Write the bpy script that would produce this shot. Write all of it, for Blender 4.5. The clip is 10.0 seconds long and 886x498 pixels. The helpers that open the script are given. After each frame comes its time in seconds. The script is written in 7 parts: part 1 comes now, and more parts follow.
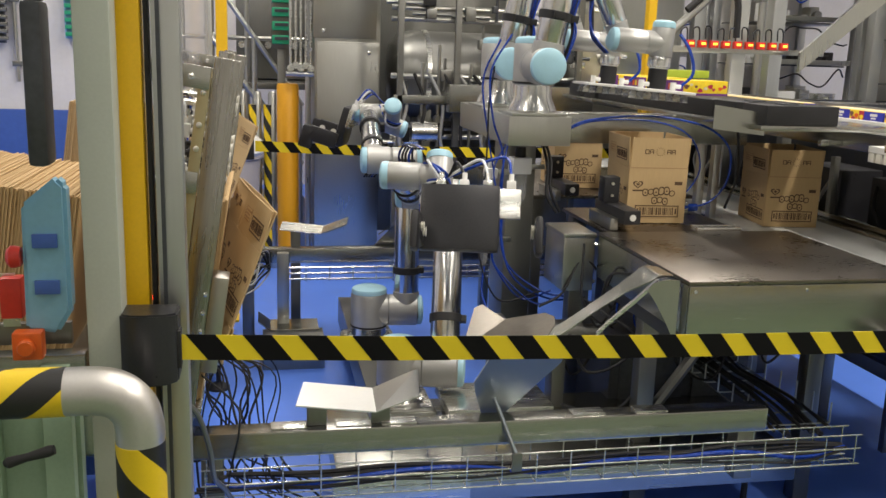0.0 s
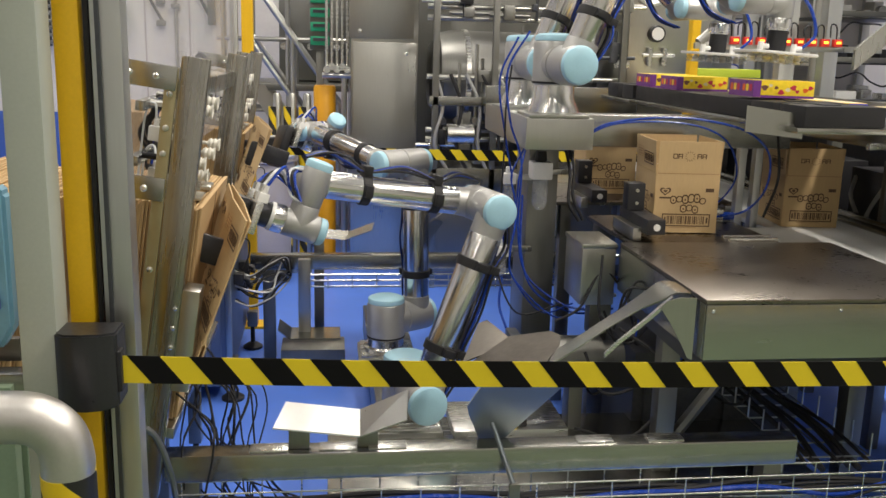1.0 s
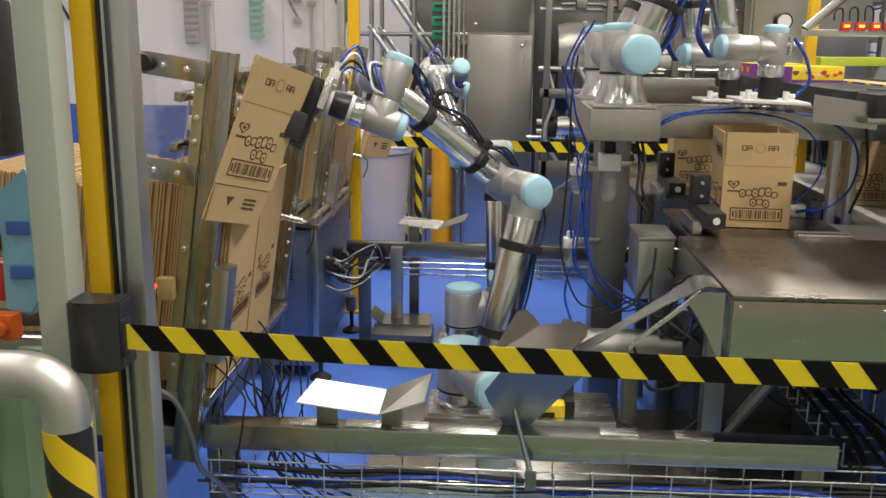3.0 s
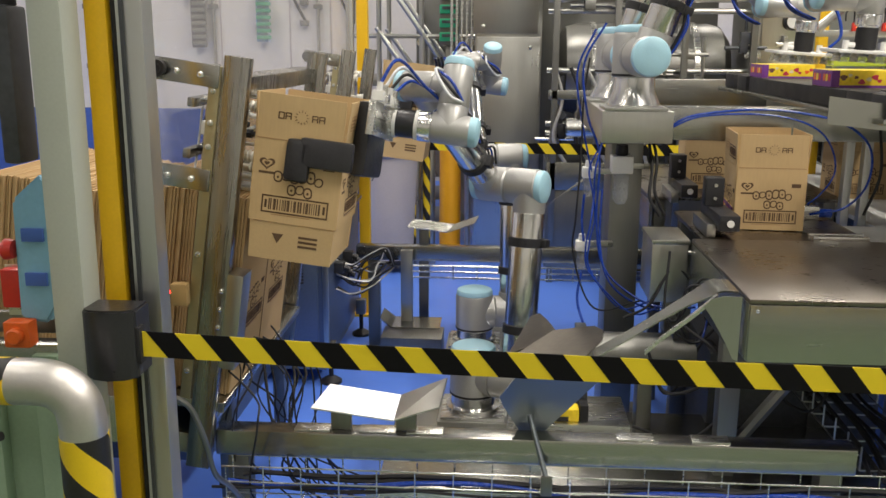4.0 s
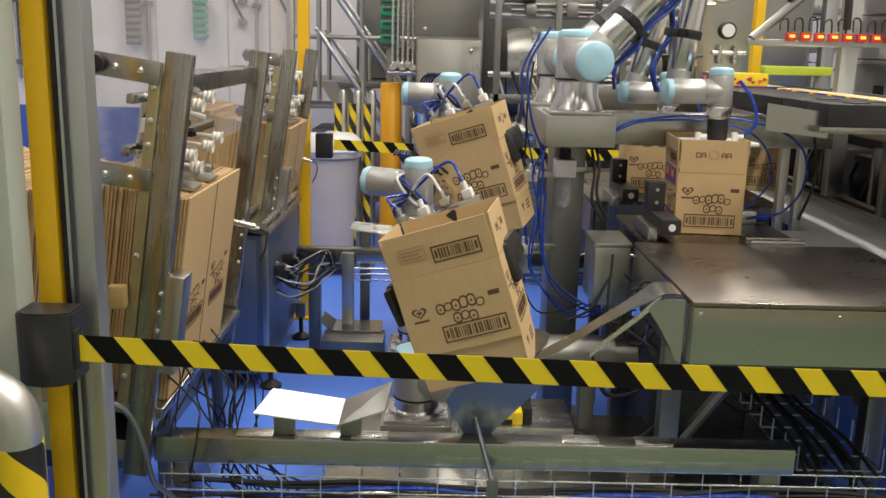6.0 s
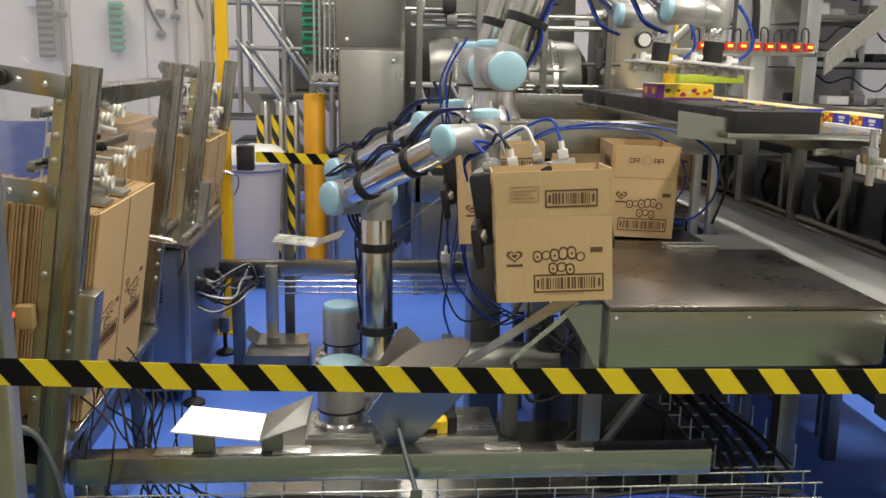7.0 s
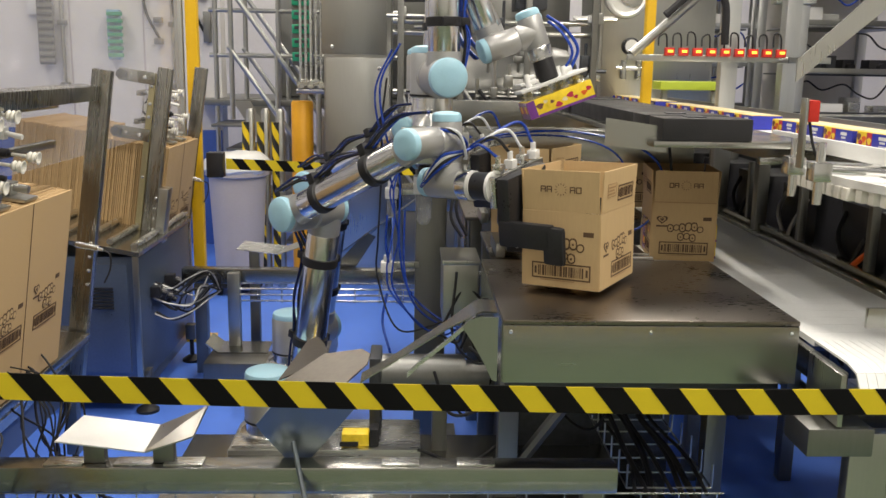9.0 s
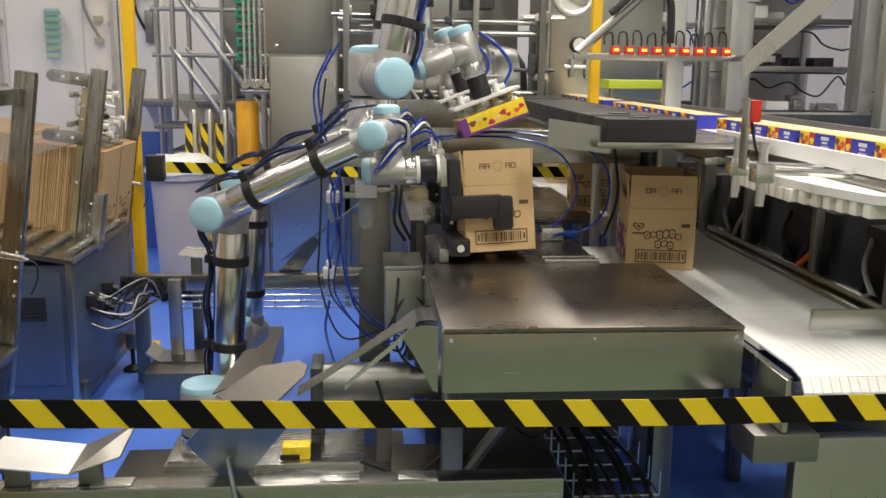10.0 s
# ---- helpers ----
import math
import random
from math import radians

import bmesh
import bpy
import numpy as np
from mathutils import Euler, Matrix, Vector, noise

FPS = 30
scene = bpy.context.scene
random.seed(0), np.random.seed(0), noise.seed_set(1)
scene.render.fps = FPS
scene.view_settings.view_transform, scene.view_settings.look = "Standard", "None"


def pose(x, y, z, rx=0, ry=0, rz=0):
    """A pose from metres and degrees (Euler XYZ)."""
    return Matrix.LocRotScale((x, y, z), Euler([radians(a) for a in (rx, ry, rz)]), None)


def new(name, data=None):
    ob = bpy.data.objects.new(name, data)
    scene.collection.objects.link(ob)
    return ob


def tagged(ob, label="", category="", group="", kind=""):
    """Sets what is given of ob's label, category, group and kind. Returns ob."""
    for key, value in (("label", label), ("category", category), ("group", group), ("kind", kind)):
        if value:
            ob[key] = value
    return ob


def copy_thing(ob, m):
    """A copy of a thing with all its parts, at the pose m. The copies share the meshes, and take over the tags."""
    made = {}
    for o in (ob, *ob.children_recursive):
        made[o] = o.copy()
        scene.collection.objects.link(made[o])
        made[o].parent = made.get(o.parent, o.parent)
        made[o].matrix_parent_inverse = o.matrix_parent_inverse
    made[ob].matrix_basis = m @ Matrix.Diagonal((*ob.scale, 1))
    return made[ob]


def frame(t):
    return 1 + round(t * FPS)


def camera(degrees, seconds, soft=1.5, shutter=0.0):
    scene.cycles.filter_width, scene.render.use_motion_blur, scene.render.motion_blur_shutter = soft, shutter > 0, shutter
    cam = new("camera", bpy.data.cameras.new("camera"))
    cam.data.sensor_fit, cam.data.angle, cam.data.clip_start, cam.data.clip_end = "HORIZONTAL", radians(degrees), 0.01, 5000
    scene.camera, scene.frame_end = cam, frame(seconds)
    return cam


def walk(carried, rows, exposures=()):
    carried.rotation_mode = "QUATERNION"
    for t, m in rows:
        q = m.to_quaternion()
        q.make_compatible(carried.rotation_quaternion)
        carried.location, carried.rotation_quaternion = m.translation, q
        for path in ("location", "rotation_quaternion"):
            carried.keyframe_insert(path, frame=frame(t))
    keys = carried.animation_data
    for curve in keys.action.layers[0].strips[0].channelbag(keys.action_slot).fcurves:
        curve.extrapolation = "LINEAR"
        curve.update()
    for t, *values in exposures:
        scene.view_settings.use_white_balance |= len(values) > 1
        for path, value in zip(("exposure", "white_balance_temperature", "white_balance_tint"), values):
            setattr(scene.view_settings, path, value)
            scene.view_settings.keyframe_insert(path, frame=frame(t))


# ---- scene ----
cam = camera(51.8, 10.0)
METRES, EYE, TILT, LEAN, TURN = 1.31, 1.55, 0.0, 0.0, -11.5
ROWS = [
    (0.0, 0.0, 0.0, 0.0, 0.4, -12.25, -1.85),
    (0.5, 0.0719, 0.0742, -0.0048, 2.67, -12.25, -1.66),
    (1.0, 0.1461, 0.1504, -0.0052, 4.55, -12.25, -1.46),
    (1.5, 0.2304, 0.1654, -0.0051, 7.94, -12.52, -0.79),
    (2.0, 0.3549, 0.1612, -0.0064, 11.73, -13.14, -1.6),
    (2.5, 0.4421, 0.1565, -0.0068, 14.43, -12.94, -1.23),
    (4.0, 0.4172, 0.1631, -0.0003, 15.29, -12.74, -0.28),
    (4.5, 0.4075, 0.1646, -0.0004, 14.8, -12.72, -0.53),
    (5.0, 0.4053, 0.1726, -0.0012, 13.98, -12.65, -0.76),
    (6.5, 0.3917, 0.172, -0.0067, 9.11, -12.2, -1.33),
    (7.0, 0.4206, 0.1755, -0.0039, 6.99, -11.78, -1.03),
    (7.5, 0.4922, 0.1923, 0.0013, 8.04, -11.71, -1.25),
    (8.0, 0.5789, 0.231, -0.0006, 9.38, -11.66, -1.73),
    (8.5, 0.6565, 0.2605, -0.0032, 9.71, -11.55, -1.33),
    (9.0, 0.7014, 0.2627, -0.003, 9.56, -11.36, -0.97),
    (9.5, 0.7229, 0.2675, 0.0009, 8.73, -11.42, -0.46),
    (10.0, 0.729, 0.3272, 0.0021, 6.78, -11.42, -0.75),
]
walk(cam, [(t, pose(0, 0, EYE, TILT, LEAN, TURN) @ pose(METRES * x, METRES * y, METRES * z, 90 + pitch, roll, yaw)) for t, x, y, z, yaw, pitch, roll in ROWS])

# ---- light ----
world = bpy.data.worlds.new("world")
scene.world = world
world.use_nodes = True
world.node_tree.nodes["Background"].inputs[0].default_value = (0.9, 0.9, 0.9, 1)
world.node_tree.nodes["Background"].inputs[1].default_value = 0.02
scene.view_settings.exposure = 0.0
LAMP_POWER = 37.0
LAMP_SPOTS = [(x, y) for x in (-2.4, 0.5, 3.0) for y in (-2.4, 0.9, 3.4, 6.1, 8.9)]
CEILING = 4.6
for lx, ly in LAMP_SPOTS:
    lamp = bpy.data.lights.new("ceiling_lamp", "AREA")
    lamp.shape, lamp.size, lamp.size_y = "RECTANGLE", 0.34, 1.25
    lamp.energy, lamp.color = LAMP_POWER * ({0.9: 4.0, 3.4: 2.0}[ly] if lx == 3.0 and ly in (0.9, 3.4) else {-2.4: 0.45, 0.9: 0.75, 3.4: 1.25, 6.1: 1.2, 8.9: 0.8}[ly]), (1.0, 0.915, 0.805)
    lamp.energy *= 0.8 if lx < -2 else 0.96
    lob = new("ceiling_lamp", lamp)
    lob.matrix_world = pose(lx, ly, CEILING - 0.12)


# ---- materials ----
def mat(name, colour, rough=0.5, metal=0.0, vary=0.08, scale=6.0, bump=0.0, fine=60.0, stretch=(1, 1, 1), rvary=0.1, glow=0.0, random_hue=0.0, coat=0.0):
    m = bpy.data.materials.new(name)
    m.use_nodes = True
    nt = m.node_tree
    n, l = nt.nodes, nt.links
    b = n["Principled BSDF"]
    b.inputs["Roughness"].default_value, b.inputs["Metallic"].default_value = rough, metal
    b.inputs["Coat Weight"].default_value = coat
    tc = n.new("ShaderNodeTexCoord")
    mp = n.new("ShaderNodeMapping")
    mp.inputs["Scale"].default_value = stretch
    l.new(tc.outputs["Object"], mp.inputs["Vector"])
    big = n.new("ShaderNodeTexNoise")
    big.inputs["Scale"].default_value, big.inputs["Detail"].default_value = scale, 4
    small = n.new("ShaderNodeTexNoise")
    small.inputs["Scale"].default_value, small.inputs["Detail"].default_value = fine, 3
    l.new(tc.outputs["Object"], big.inputs["Vector"])
    l.new(mp.outputs["Vector"], small.inputs["Vector"])
    mixn = n.new("ShaderNodeMath")
    mixn.operation = "MULTIPLY_ADD"
    mixn.inputs[1].default_value = 0.45
    l.new(small.outputs["Fac"], mixn.inputs[0])
    half = n.new("ShaderNodeMath")
    half.operation = "MULTIPLY"
    half.inputs[1].default_value = 0.55
    l.new(big.outputs["Fac"], half.inputs[0])
    l.new(half.outputs[0], mixn.inputs[2])
    fac = mixn.outputs[0]
    if random_hue:
        info = n.new("ShaderNodeObjectInfo")
        add = n.new("ShaderNodeMath")
        add.operation = "MULTIPLY_ADD"
        add.inputs[1].default_value = random_hue
        l.new(info.outputs["Random"], add.inputs[0])
        l.new(fac, add.inputs[2])
        fac = add.outputs[0]
    ramp = n.new("ShaderNodeMapRange")
    ramp.inputs["From Min"].default_value, ramp.inputs["From Max"].default_value = 0.3, 0.7
    ramp.inputs["To Min"].default_value, ramp.inputs["To Max"].default_value = 1 - vary, 1 + vary
    l.new(fac, ramp.inputs["Value"])
    mul = n.new("ShaderNodeVectorMath")
    mul.operation = "SCALE"
    mul.inputs[0].default_value = colour
    l.new(ramp.outputs[0], mul.inputs["Scale"])
    l.new(mul.outputs[0], b.inputs["Base Color"])
    rr = n.new("ShaderNodeMapRange")
    rr.inputs["From Min"].default_value, rr.inputs["From Max"].default_value = 0.3, 0.7
    rr.inputs["To Min"].default_value, rr.inputs["To Max"].default_value = max(0.02, rough - rvary), min(1, rough + rvary)
    l.new(mixn.outputs[0], rr.inputs["Value"])
    l.new(rr.outputs[0], b.inputs["Roughness"])
    if bump:
        bp = n.new("ShaderNodeBump")
        bp.inputs["Strength"].default_value, bp.inputs["Distance"].default_value = bump, 0.002
        l.new(mixn.outputs[0], bp.inputs["Height"])
        l.new(bp.outputs[0], b.inputs["Normal"])
    if glow:
        b.inputs["Emission Color"].default_value = (*colour, 1)
        b.inputs["Emission Strength"].default_value = glow
    return m


def stripes(name, dark, light, pitch, lean, axis="X", up="Z", rough=0.5, around=0.0):
    """Slanted hazard stripes in paint or weave."""
    m = mat(name, light, rough, vary=0.06, scale=9, bump=0.1, fine=300)
    nt = m.node_tree
    n, l = nt.nodes, nt.links
    b = n["Principled BSDF"]
    old = b.inputs["Base Color"].links[0].from_socket
    tc = n.new("ShaderNodeTexCoord")
    sep = n.new("ShaderNodeSeparateXYZ")
    l.new(tc.outputs["Object"], sep.inputs[0])
    a = n.new("ShaderNodeMath")
    a.operation = "MULTIPLY_ADD"
    a.inputs[1].default_value = lean
    l.new(sep.outputs[up], a.inputs[0])
    if around:
        at = n.new("ShaderNodeMath")
        at.operation = "ARCTAN2"
        l.new(sep.outputs["Y"], at.inputs[0])
        l.new(sep.outputs["X"], at.inputs[1])
        sc = n.new("ShaderNodeMath")
        sc.operation = "MULTIPLY"
        sc.inputs[1].default_value = around
        l.new(at.outputs[0], sc.inputs[0])
        l.new(sc.outputs[0], a.inputs[2])
    else:
        l.new(sep.outputs[axis], a.inputs[2])
    w = n.new("ShaderNodeMath")
    w.operation = "FLOORED_MODULO"
    w.inputs[1].default_value = pitch
    l.new(a.outputs[0], w.inputs[0])
    g = n.new("ShaderNodeMath")
    g.operation = "GREATER_THAN"
    g.inputs[1].default_value = pitch * 0.5
    l.new(w.outputs[0], g.inputs[0])
    mx = n.new("ShaderNodeMix")
    mx.data_type = "RGBA"
    mx.inputs["B"].default_value = (*dark, 1)
    l.new(g.outputs[0], mx.inputs["Factor"])
    l.new(old, mx.inputs["A"])
    l.new(mx.outputs["Result"], b.inputs["Base Color"])
    return m


def clear(name, tint, rough=0.05, alpha=0.12, gloss=0.05):
    """Thin clear sheet: mostly see-through, with a gloss."""
    m = bpy.data.materials.new(name)
    m.use_nodes = True
    nt = m.node_tree
    n, l = nt.nodes, nt.links
    n.remove(n["Principled BSDF"])
    tr = n.new("ShaderNodeBsdfTransparent")
    tr.inputs[0].default_value = (*tint, 1)
    gl = n.new("ShaderNodeBsdfGlossy")
    gl.inputs["Roughness"].default_value = rough
    mx = n.new("ShaderNodeMixShader")
    mx.inputs[0].default_value = gloss
    l.new(tr.outputs[0], mx.inputs[1])
    l.new(gl.outputs[0], mx.inputs[2])
    # patchy white diffuse mixed in, painting the hazy whitening of reflections
    df = n.new("ShaderNodeBsdfDiffuse")
    df.inputs[0].default_value = (0.8, 0.8, 0.82, 1)
    noise_n = n.new("ShaderNodeTexNoise")
    noise_n.inputs["Scale"].default_value = 5
    amt = n.new("ShaderNodeMath")
    amt.operation = "MULTIPLY"
    amt.inputs[1].default_value = alpha * 2
    l.new(noise_n.outputs["Fac"], amt.inputs[0])
    mx2 = n.new("ShaderNodeMixShader")
    l.new(amt.outputs[0], mx2.inputs[0])
    l.new(mx.outputs[0], mx2.inputs[1])
    l.new(df.outputs[0], mx2.inputs[2])
    l.new(mx2.outputs[0], n["Material Output"].inputs["Surface"])
    return m


STEEL = mat("brushed_steel", (0.50, 0.50, 0.47), 0.30, 1.0, 0.05, 3, 0.006, 90, (1.5, 1.5, 0.1), 0.04)
STEEL_X = mat("brushed_steel_long", (0.43, 0.43, 0.40), 0.25, 1.0, 0.04, 2.5, 0.004, 70, (0.1, 1.5, 1.5), 0.03)
STEEL_TOP = mat("worn_steel_top", (0.235, 0.21, 0.185), 0.31, 1.0, 0.13, 4, 0.02, 60, (0.6, 2, 2), 0.10)
# steel paled almost to white, so lamp glare is part of the colour
SHEET_LIT = mat("lit_satin_sheet", (0.86, 0.86, 0.83), 0.42, 0.75, 0.04, 6, 0.01, 160)
STEEL_DULL = mat("dull_steel", (0.26, 0.26, 0.245), 0.40, 1.0, 0.08, 3, 0.01, 80, (1.5, 1.5, 0.15), 0.06)
STEEL_STREAK = mat("streaked_steel", (0.37, 0.36, 0.33), 0.27, 1.0, 0.22, 3, 0.012, 70, (2, 2, 0.07), 0.12)
STEEL_BRIGHT = mat("bright_sheet", (0.74, 0.74, 0.71), 0.27, 1.0, 0.05, 6, 0.006, 90, (0.1, 1.5, 1.5), 0.05)
ALU = mat("cast_aluminium", (0.74, 0.74, 0.73), 0.20, 1.0, 0.05, 6, 0.008, 120, (1, 1, 1), 0.05)
ALU_SATIN = mat("satin_aluminium", (0.62, 0.60, 0.57), 0.42, 0.9, 0.06, 5, 0.02, 160, (1, 1, 1), 0.05)
ALU_GREY = mat("grey_casting", (0.42, 0.42, 0.41), 0.42, 0.55, 0.08, 7, 0.05, 240)
LID_BLUE = mat("pale_blue_plastic", (0.36, 0.60, 0.72), 0.40, 0, 0.06, 14, 0.03, 240)
BLACK = mat("black_rubber", (0.022, 0.022, 0.024), 0.5, 0, 0.25, 12, 0.08, 150)
BLACK_SATIN = mat("black_anodised", (0.03, 0.03, 0.034), 0.35, 0.3, 0.2, 10, 0.04, 150)
WHITE_PL = mat("white_plastic", (0.74, 0.74, 0.72), 0.4, 0, 0.05, 10, 0.03, 150)
SILICONE = mat("pale_silicone", (0.72, 0.70, 0.63), 0.45, 0, 0.06, 20, 0.05, 150)
CARD = mat("corrugated_card", (0.53, 0.375, 0.19), 0.78, 0, 0.07, 5, 0.12, 160, (1, 1, 0.15), 0.05)
CARD_STACK = mat("stacked_card", (0.42, 0.29, 0.145), 0.85, 0, 0.22, 3, 0.3, 120, (1, 1, 1), 0.05, random_hue=0.5)
INK = mat("brown_print", (0.105, 0.06, 0.03), 0.75, 0, 0.15, 20, 0.0, 200)
INK_LIGHT = mat("pale_brown_print", (0.36, 0.22, 0.105), 0.78, 0, 0.1, 20, 0.0, 200)
YELLOW = mat("yellow_paint", (0.80, 0.48, 0.01), 0.42, 0, 0.07, 4, 0.04, 150)
ORANGE_Y = mat("bollard_yellow", (0.80, 0.38, 0.012), 0.45, 0, 0.07, 4, 0.04, 150)
POST_GREY = mat("grey_green_paint", (0.40, 0.43, 0.38), 0.45, 0, 0.06, 4, 0.04, 150)
PALE_GREEN = mat("pale_green_paint", (0.30, 0.42, 0.30), 0.45, 0, 0.08, 3, 0.04, 120)
ALU_PROFILE = mat("anodised_profile", (0.55, 0.56, 0.55), 0.38, 0.9, 0.06, 4, 0.01, 90, (1.5, 1.5, 0.1))
FLOOR_BLUE = mat("blue_resin_floor", (0.10, 0.23, 0.80), 0.36, 0, 0.06, 1.2, 0.0, 9, (1, 1, 1), 0.03)
FLOOR_GREY = mat("grey_green_floor", (0.13, 0.18, 0.11), 0.45, 0, 0.16, 1.5, 0.0, 20, (1, 1, 1), 0.1)
CABINET_BLUE = mat("blue_grey_enamel", (0.13, 0.17, 0.25), 0.36, 0.6, 0.1, 3, 0.04, 120)
WALL_WHITE = mat("white_wall_panel", (0.76, 0.735, 0.70), 0.5, 0, 0.05, 0.8, 0.03, 30)
CEIL_DIMMED = mat("grey_ceiling", (0.36, 0.36, 0.35), 0.7, 0, 0.04, 0.8, 0.03, 30)
DADO_BLUE = mat("blue_wall_panel", (0.05, 0.12, 0.42), 0.4, 0, 0.12, 1.5, 0.03, 30)
TUBE_BLUE = mat("blue_air_hose", (0.015, 0.055, 0.36), 0.25, 0, 0.1, 20, 0.0, 60)
TUBE_NAVY = mat("dark_blue_hose", (0.012, 0.02, 0.09), 0.22, 0, 0.1, 20, 0.0, 60)
TUBE_WHITE = mat("white_air_hose", (0.7, 0.72, 0.75), 0.3, 0, 0.1, 20, 0.0, 60)
PACK_BLUE = mat("pack_blue", (0.03, 0.04, 0.42), 0.35, 0, 0.1, 30, 0.0, 60)
PACK_YELLOW = mat("pack_yellow", (0.85, 0.62, 0.03), 0.35, 0, 0.12, 30, 0.0, 60)
PACK_RED = mat("pack_red", (0.50, 0.03, 0.07), 0.35, 0, 0.12, 30, 0.0, 60)
PACK_PURPLE = mat("pack_purple", (0.16, 0.04, 0.24), 0.35, 0, 0.12, 30, 0.0, 60)
PACK_BROWN = mat("pack_brown", (0.16, 0.07, 0.05), 0.4, 0, 0.15, 30, 0.0, 60)
PACK_CREAM = mat("pack_cream", (0.72, 0.62, 0.40), 0.45, 0, 0.12, 30, 0.0, 60)
BELT_WHITE = mat("white_conveyor_belt", (0.80, 0.81, 0.80), 0.42, 0, 0.06, 6, 0.05, 90)
GREEN_PL = mat("green_plastic", (0.02, 0.34, 0.17), 0.4, 0, 0.1, 10, 0.0, 90)
RED_PL = mat("red_plastic", (0.55, 0.03, 0.02), 0.35, 0, 0.1, 10, 0.0, 90)
ORANGE_PL = mat("orange_plastic", (0.75, 0.13, 0.02), 0.35, 0, 0.1, 10, 0.0, 90)
BLUE_PL = mat("light_blue_plastic", (0.20, 0.42, 0.58), 0.4, 0, 0.08, 6, 0.04, 90)
BIN_GREY = mat("pale_grey_bin", (0.50, 0.46, 0.45), 0.5, 0, 0.06, 5, 0.04, 90)
DARK_FRAME = mat("dark_machine_frame", (0.07, 0.075, 0.085), 0.4, 0.5, 0.3, 5, 0.05, 60)
LED_AMBER = mat("amber_display", (1.0, 0.42, 0.04), 0.4, glow=3.0)
LED_RED = mat("red_led", (1.0, 0.02, 0.01), 0.4, glow=8.0)
LAMP_FACE = mat("lamp_diffuser", (1.0, 0.97, 0.9), 0.5, glow=6.0)
BELT_YELLOW = mat("yellow_webbing", (0.78, 0.60, 0.015), 0.55, 0, 0.05, 8, 0.15, 500)
BELT_BLACK = mat("black_webbing", (0.006, 0.006, 0.007), 0.85, 0, 0.15, 8, 0.15, 500)
for dark in (BELT_BLACK, BLACK):
    dark.node_tree.nodes["Principled BSDF"].inputs["Specular IOR Level"].default_value = 0.15 if dark is BELT_BLACK else 0.28
HAZ_POST = stripes("hazard_wrap", (0.015, 0.015, 0.015), (0.78, 0.55, 0.01), 0.16, 1.0, around=0.05)
CLEAR = clear("clear_guard", (0.93, 0.92, 0.91), 0.06, 0.10, 0.07)
CLEAR_PL = clear("clear_cup", (0.86, 0.88, 0.88), 0.08, 0.2)


# ---- building blocks ----
def quad_box(bm, m, sx, sy, sz):
    """A box of that size, centred, at the pose m."""
    vs = [bm.verts.new(m @ Vector((x * sx / 2, y * sy / 2, z * sz / 2))) for x in (-1, 1) for y in (-1, 1) for z in (-1, 1)]
    fs = [(0, 1, 3, 2), (4, 6, 7, 5), (0, 4, 5, 1), (2, 3, 7, 6), (0, 2, 6, 4), (1, 5, 7, 3)]
    return [bm.faces.new([vs[i] for i in f]) for f in fs]


def box(bm, x0, x1, y0, y1, z0, z1, bevel=0.0, m=Matrix()):
    faces = quad_box(bm, m @ Matrix.Translation(((x0 + x1) / 2, (y0 + y1) / 2, (z0 + z1) / 2)), x1 - x0, y1 - y0, z1 - z0)
    if bevel:
        edges = list({e for f in faces for e in f.edges})
        bmesh.ops.bevel(bm, geom=edges, offset=bevel, segments=2, affect="EDGES", profile=0.6)


def rod(bm, a, b, r, r2=None, n=20, caps=True):
    """A round bar or cone from a to b."""
    a, b = Vector(a), Vector(b)
    d = b - a
    q = d.to_track_quat("Z", "Y").to_matrix().to_4x4()
    m = Matrix.Translation((a + b) / 2) @ q
    bmesh.ops.create_cone(bm, cap_ends=caps, segments=n, radius1=r, radius2=r if r2 is None else r2, depth=d.length, matrix=m)


def lathe(bm, profile, m=Matrix(), n=28):
    """Turns (radius, height) pairs round the z axis."""
    rings = []
    for r, z in profile:
        rings.append([bm.verts.new(m @ Vector((r * math.cos(2 * math.pi * i / n), r * math.sin(2 * math.pi * i / n), z))) for i in range(n)])
    for a, b in zip(rings, rings[1:]):
        for i in range(n):
            bm.faces.new((a[i], a[(i + 1) % n], b[(i + 1) % n], b[i]))
    bm.faces.new(rings[0][::-1])
    bm.faces.new(rings[-1])


def curve_points(pts, steps=6):
    """A smooth line through the points."""
    p = [Vector(q) for q in pts]
    if len(p) < 3:
        return p
    p = [2 * p[0] - p[1]] + p + [2 * p[-1] - p[-2]]
    out = []
    for i in range(1, len(p) - 2):
        for s in range(steps):
            t = s / steps
            out.append(0.5 * (2 * p[i] + (p[i + 1] - p[i - 1]) * t + (2 * p[i - 1] - 5 * p[i] + 4 * p[i + 1] - p[i + 2]) * t * t + (3 * p[i] - p[i - 1] - 3 * p[i + 1] + p[i + 2]) * t ** 3))
    out.append(p[-2])
    return out


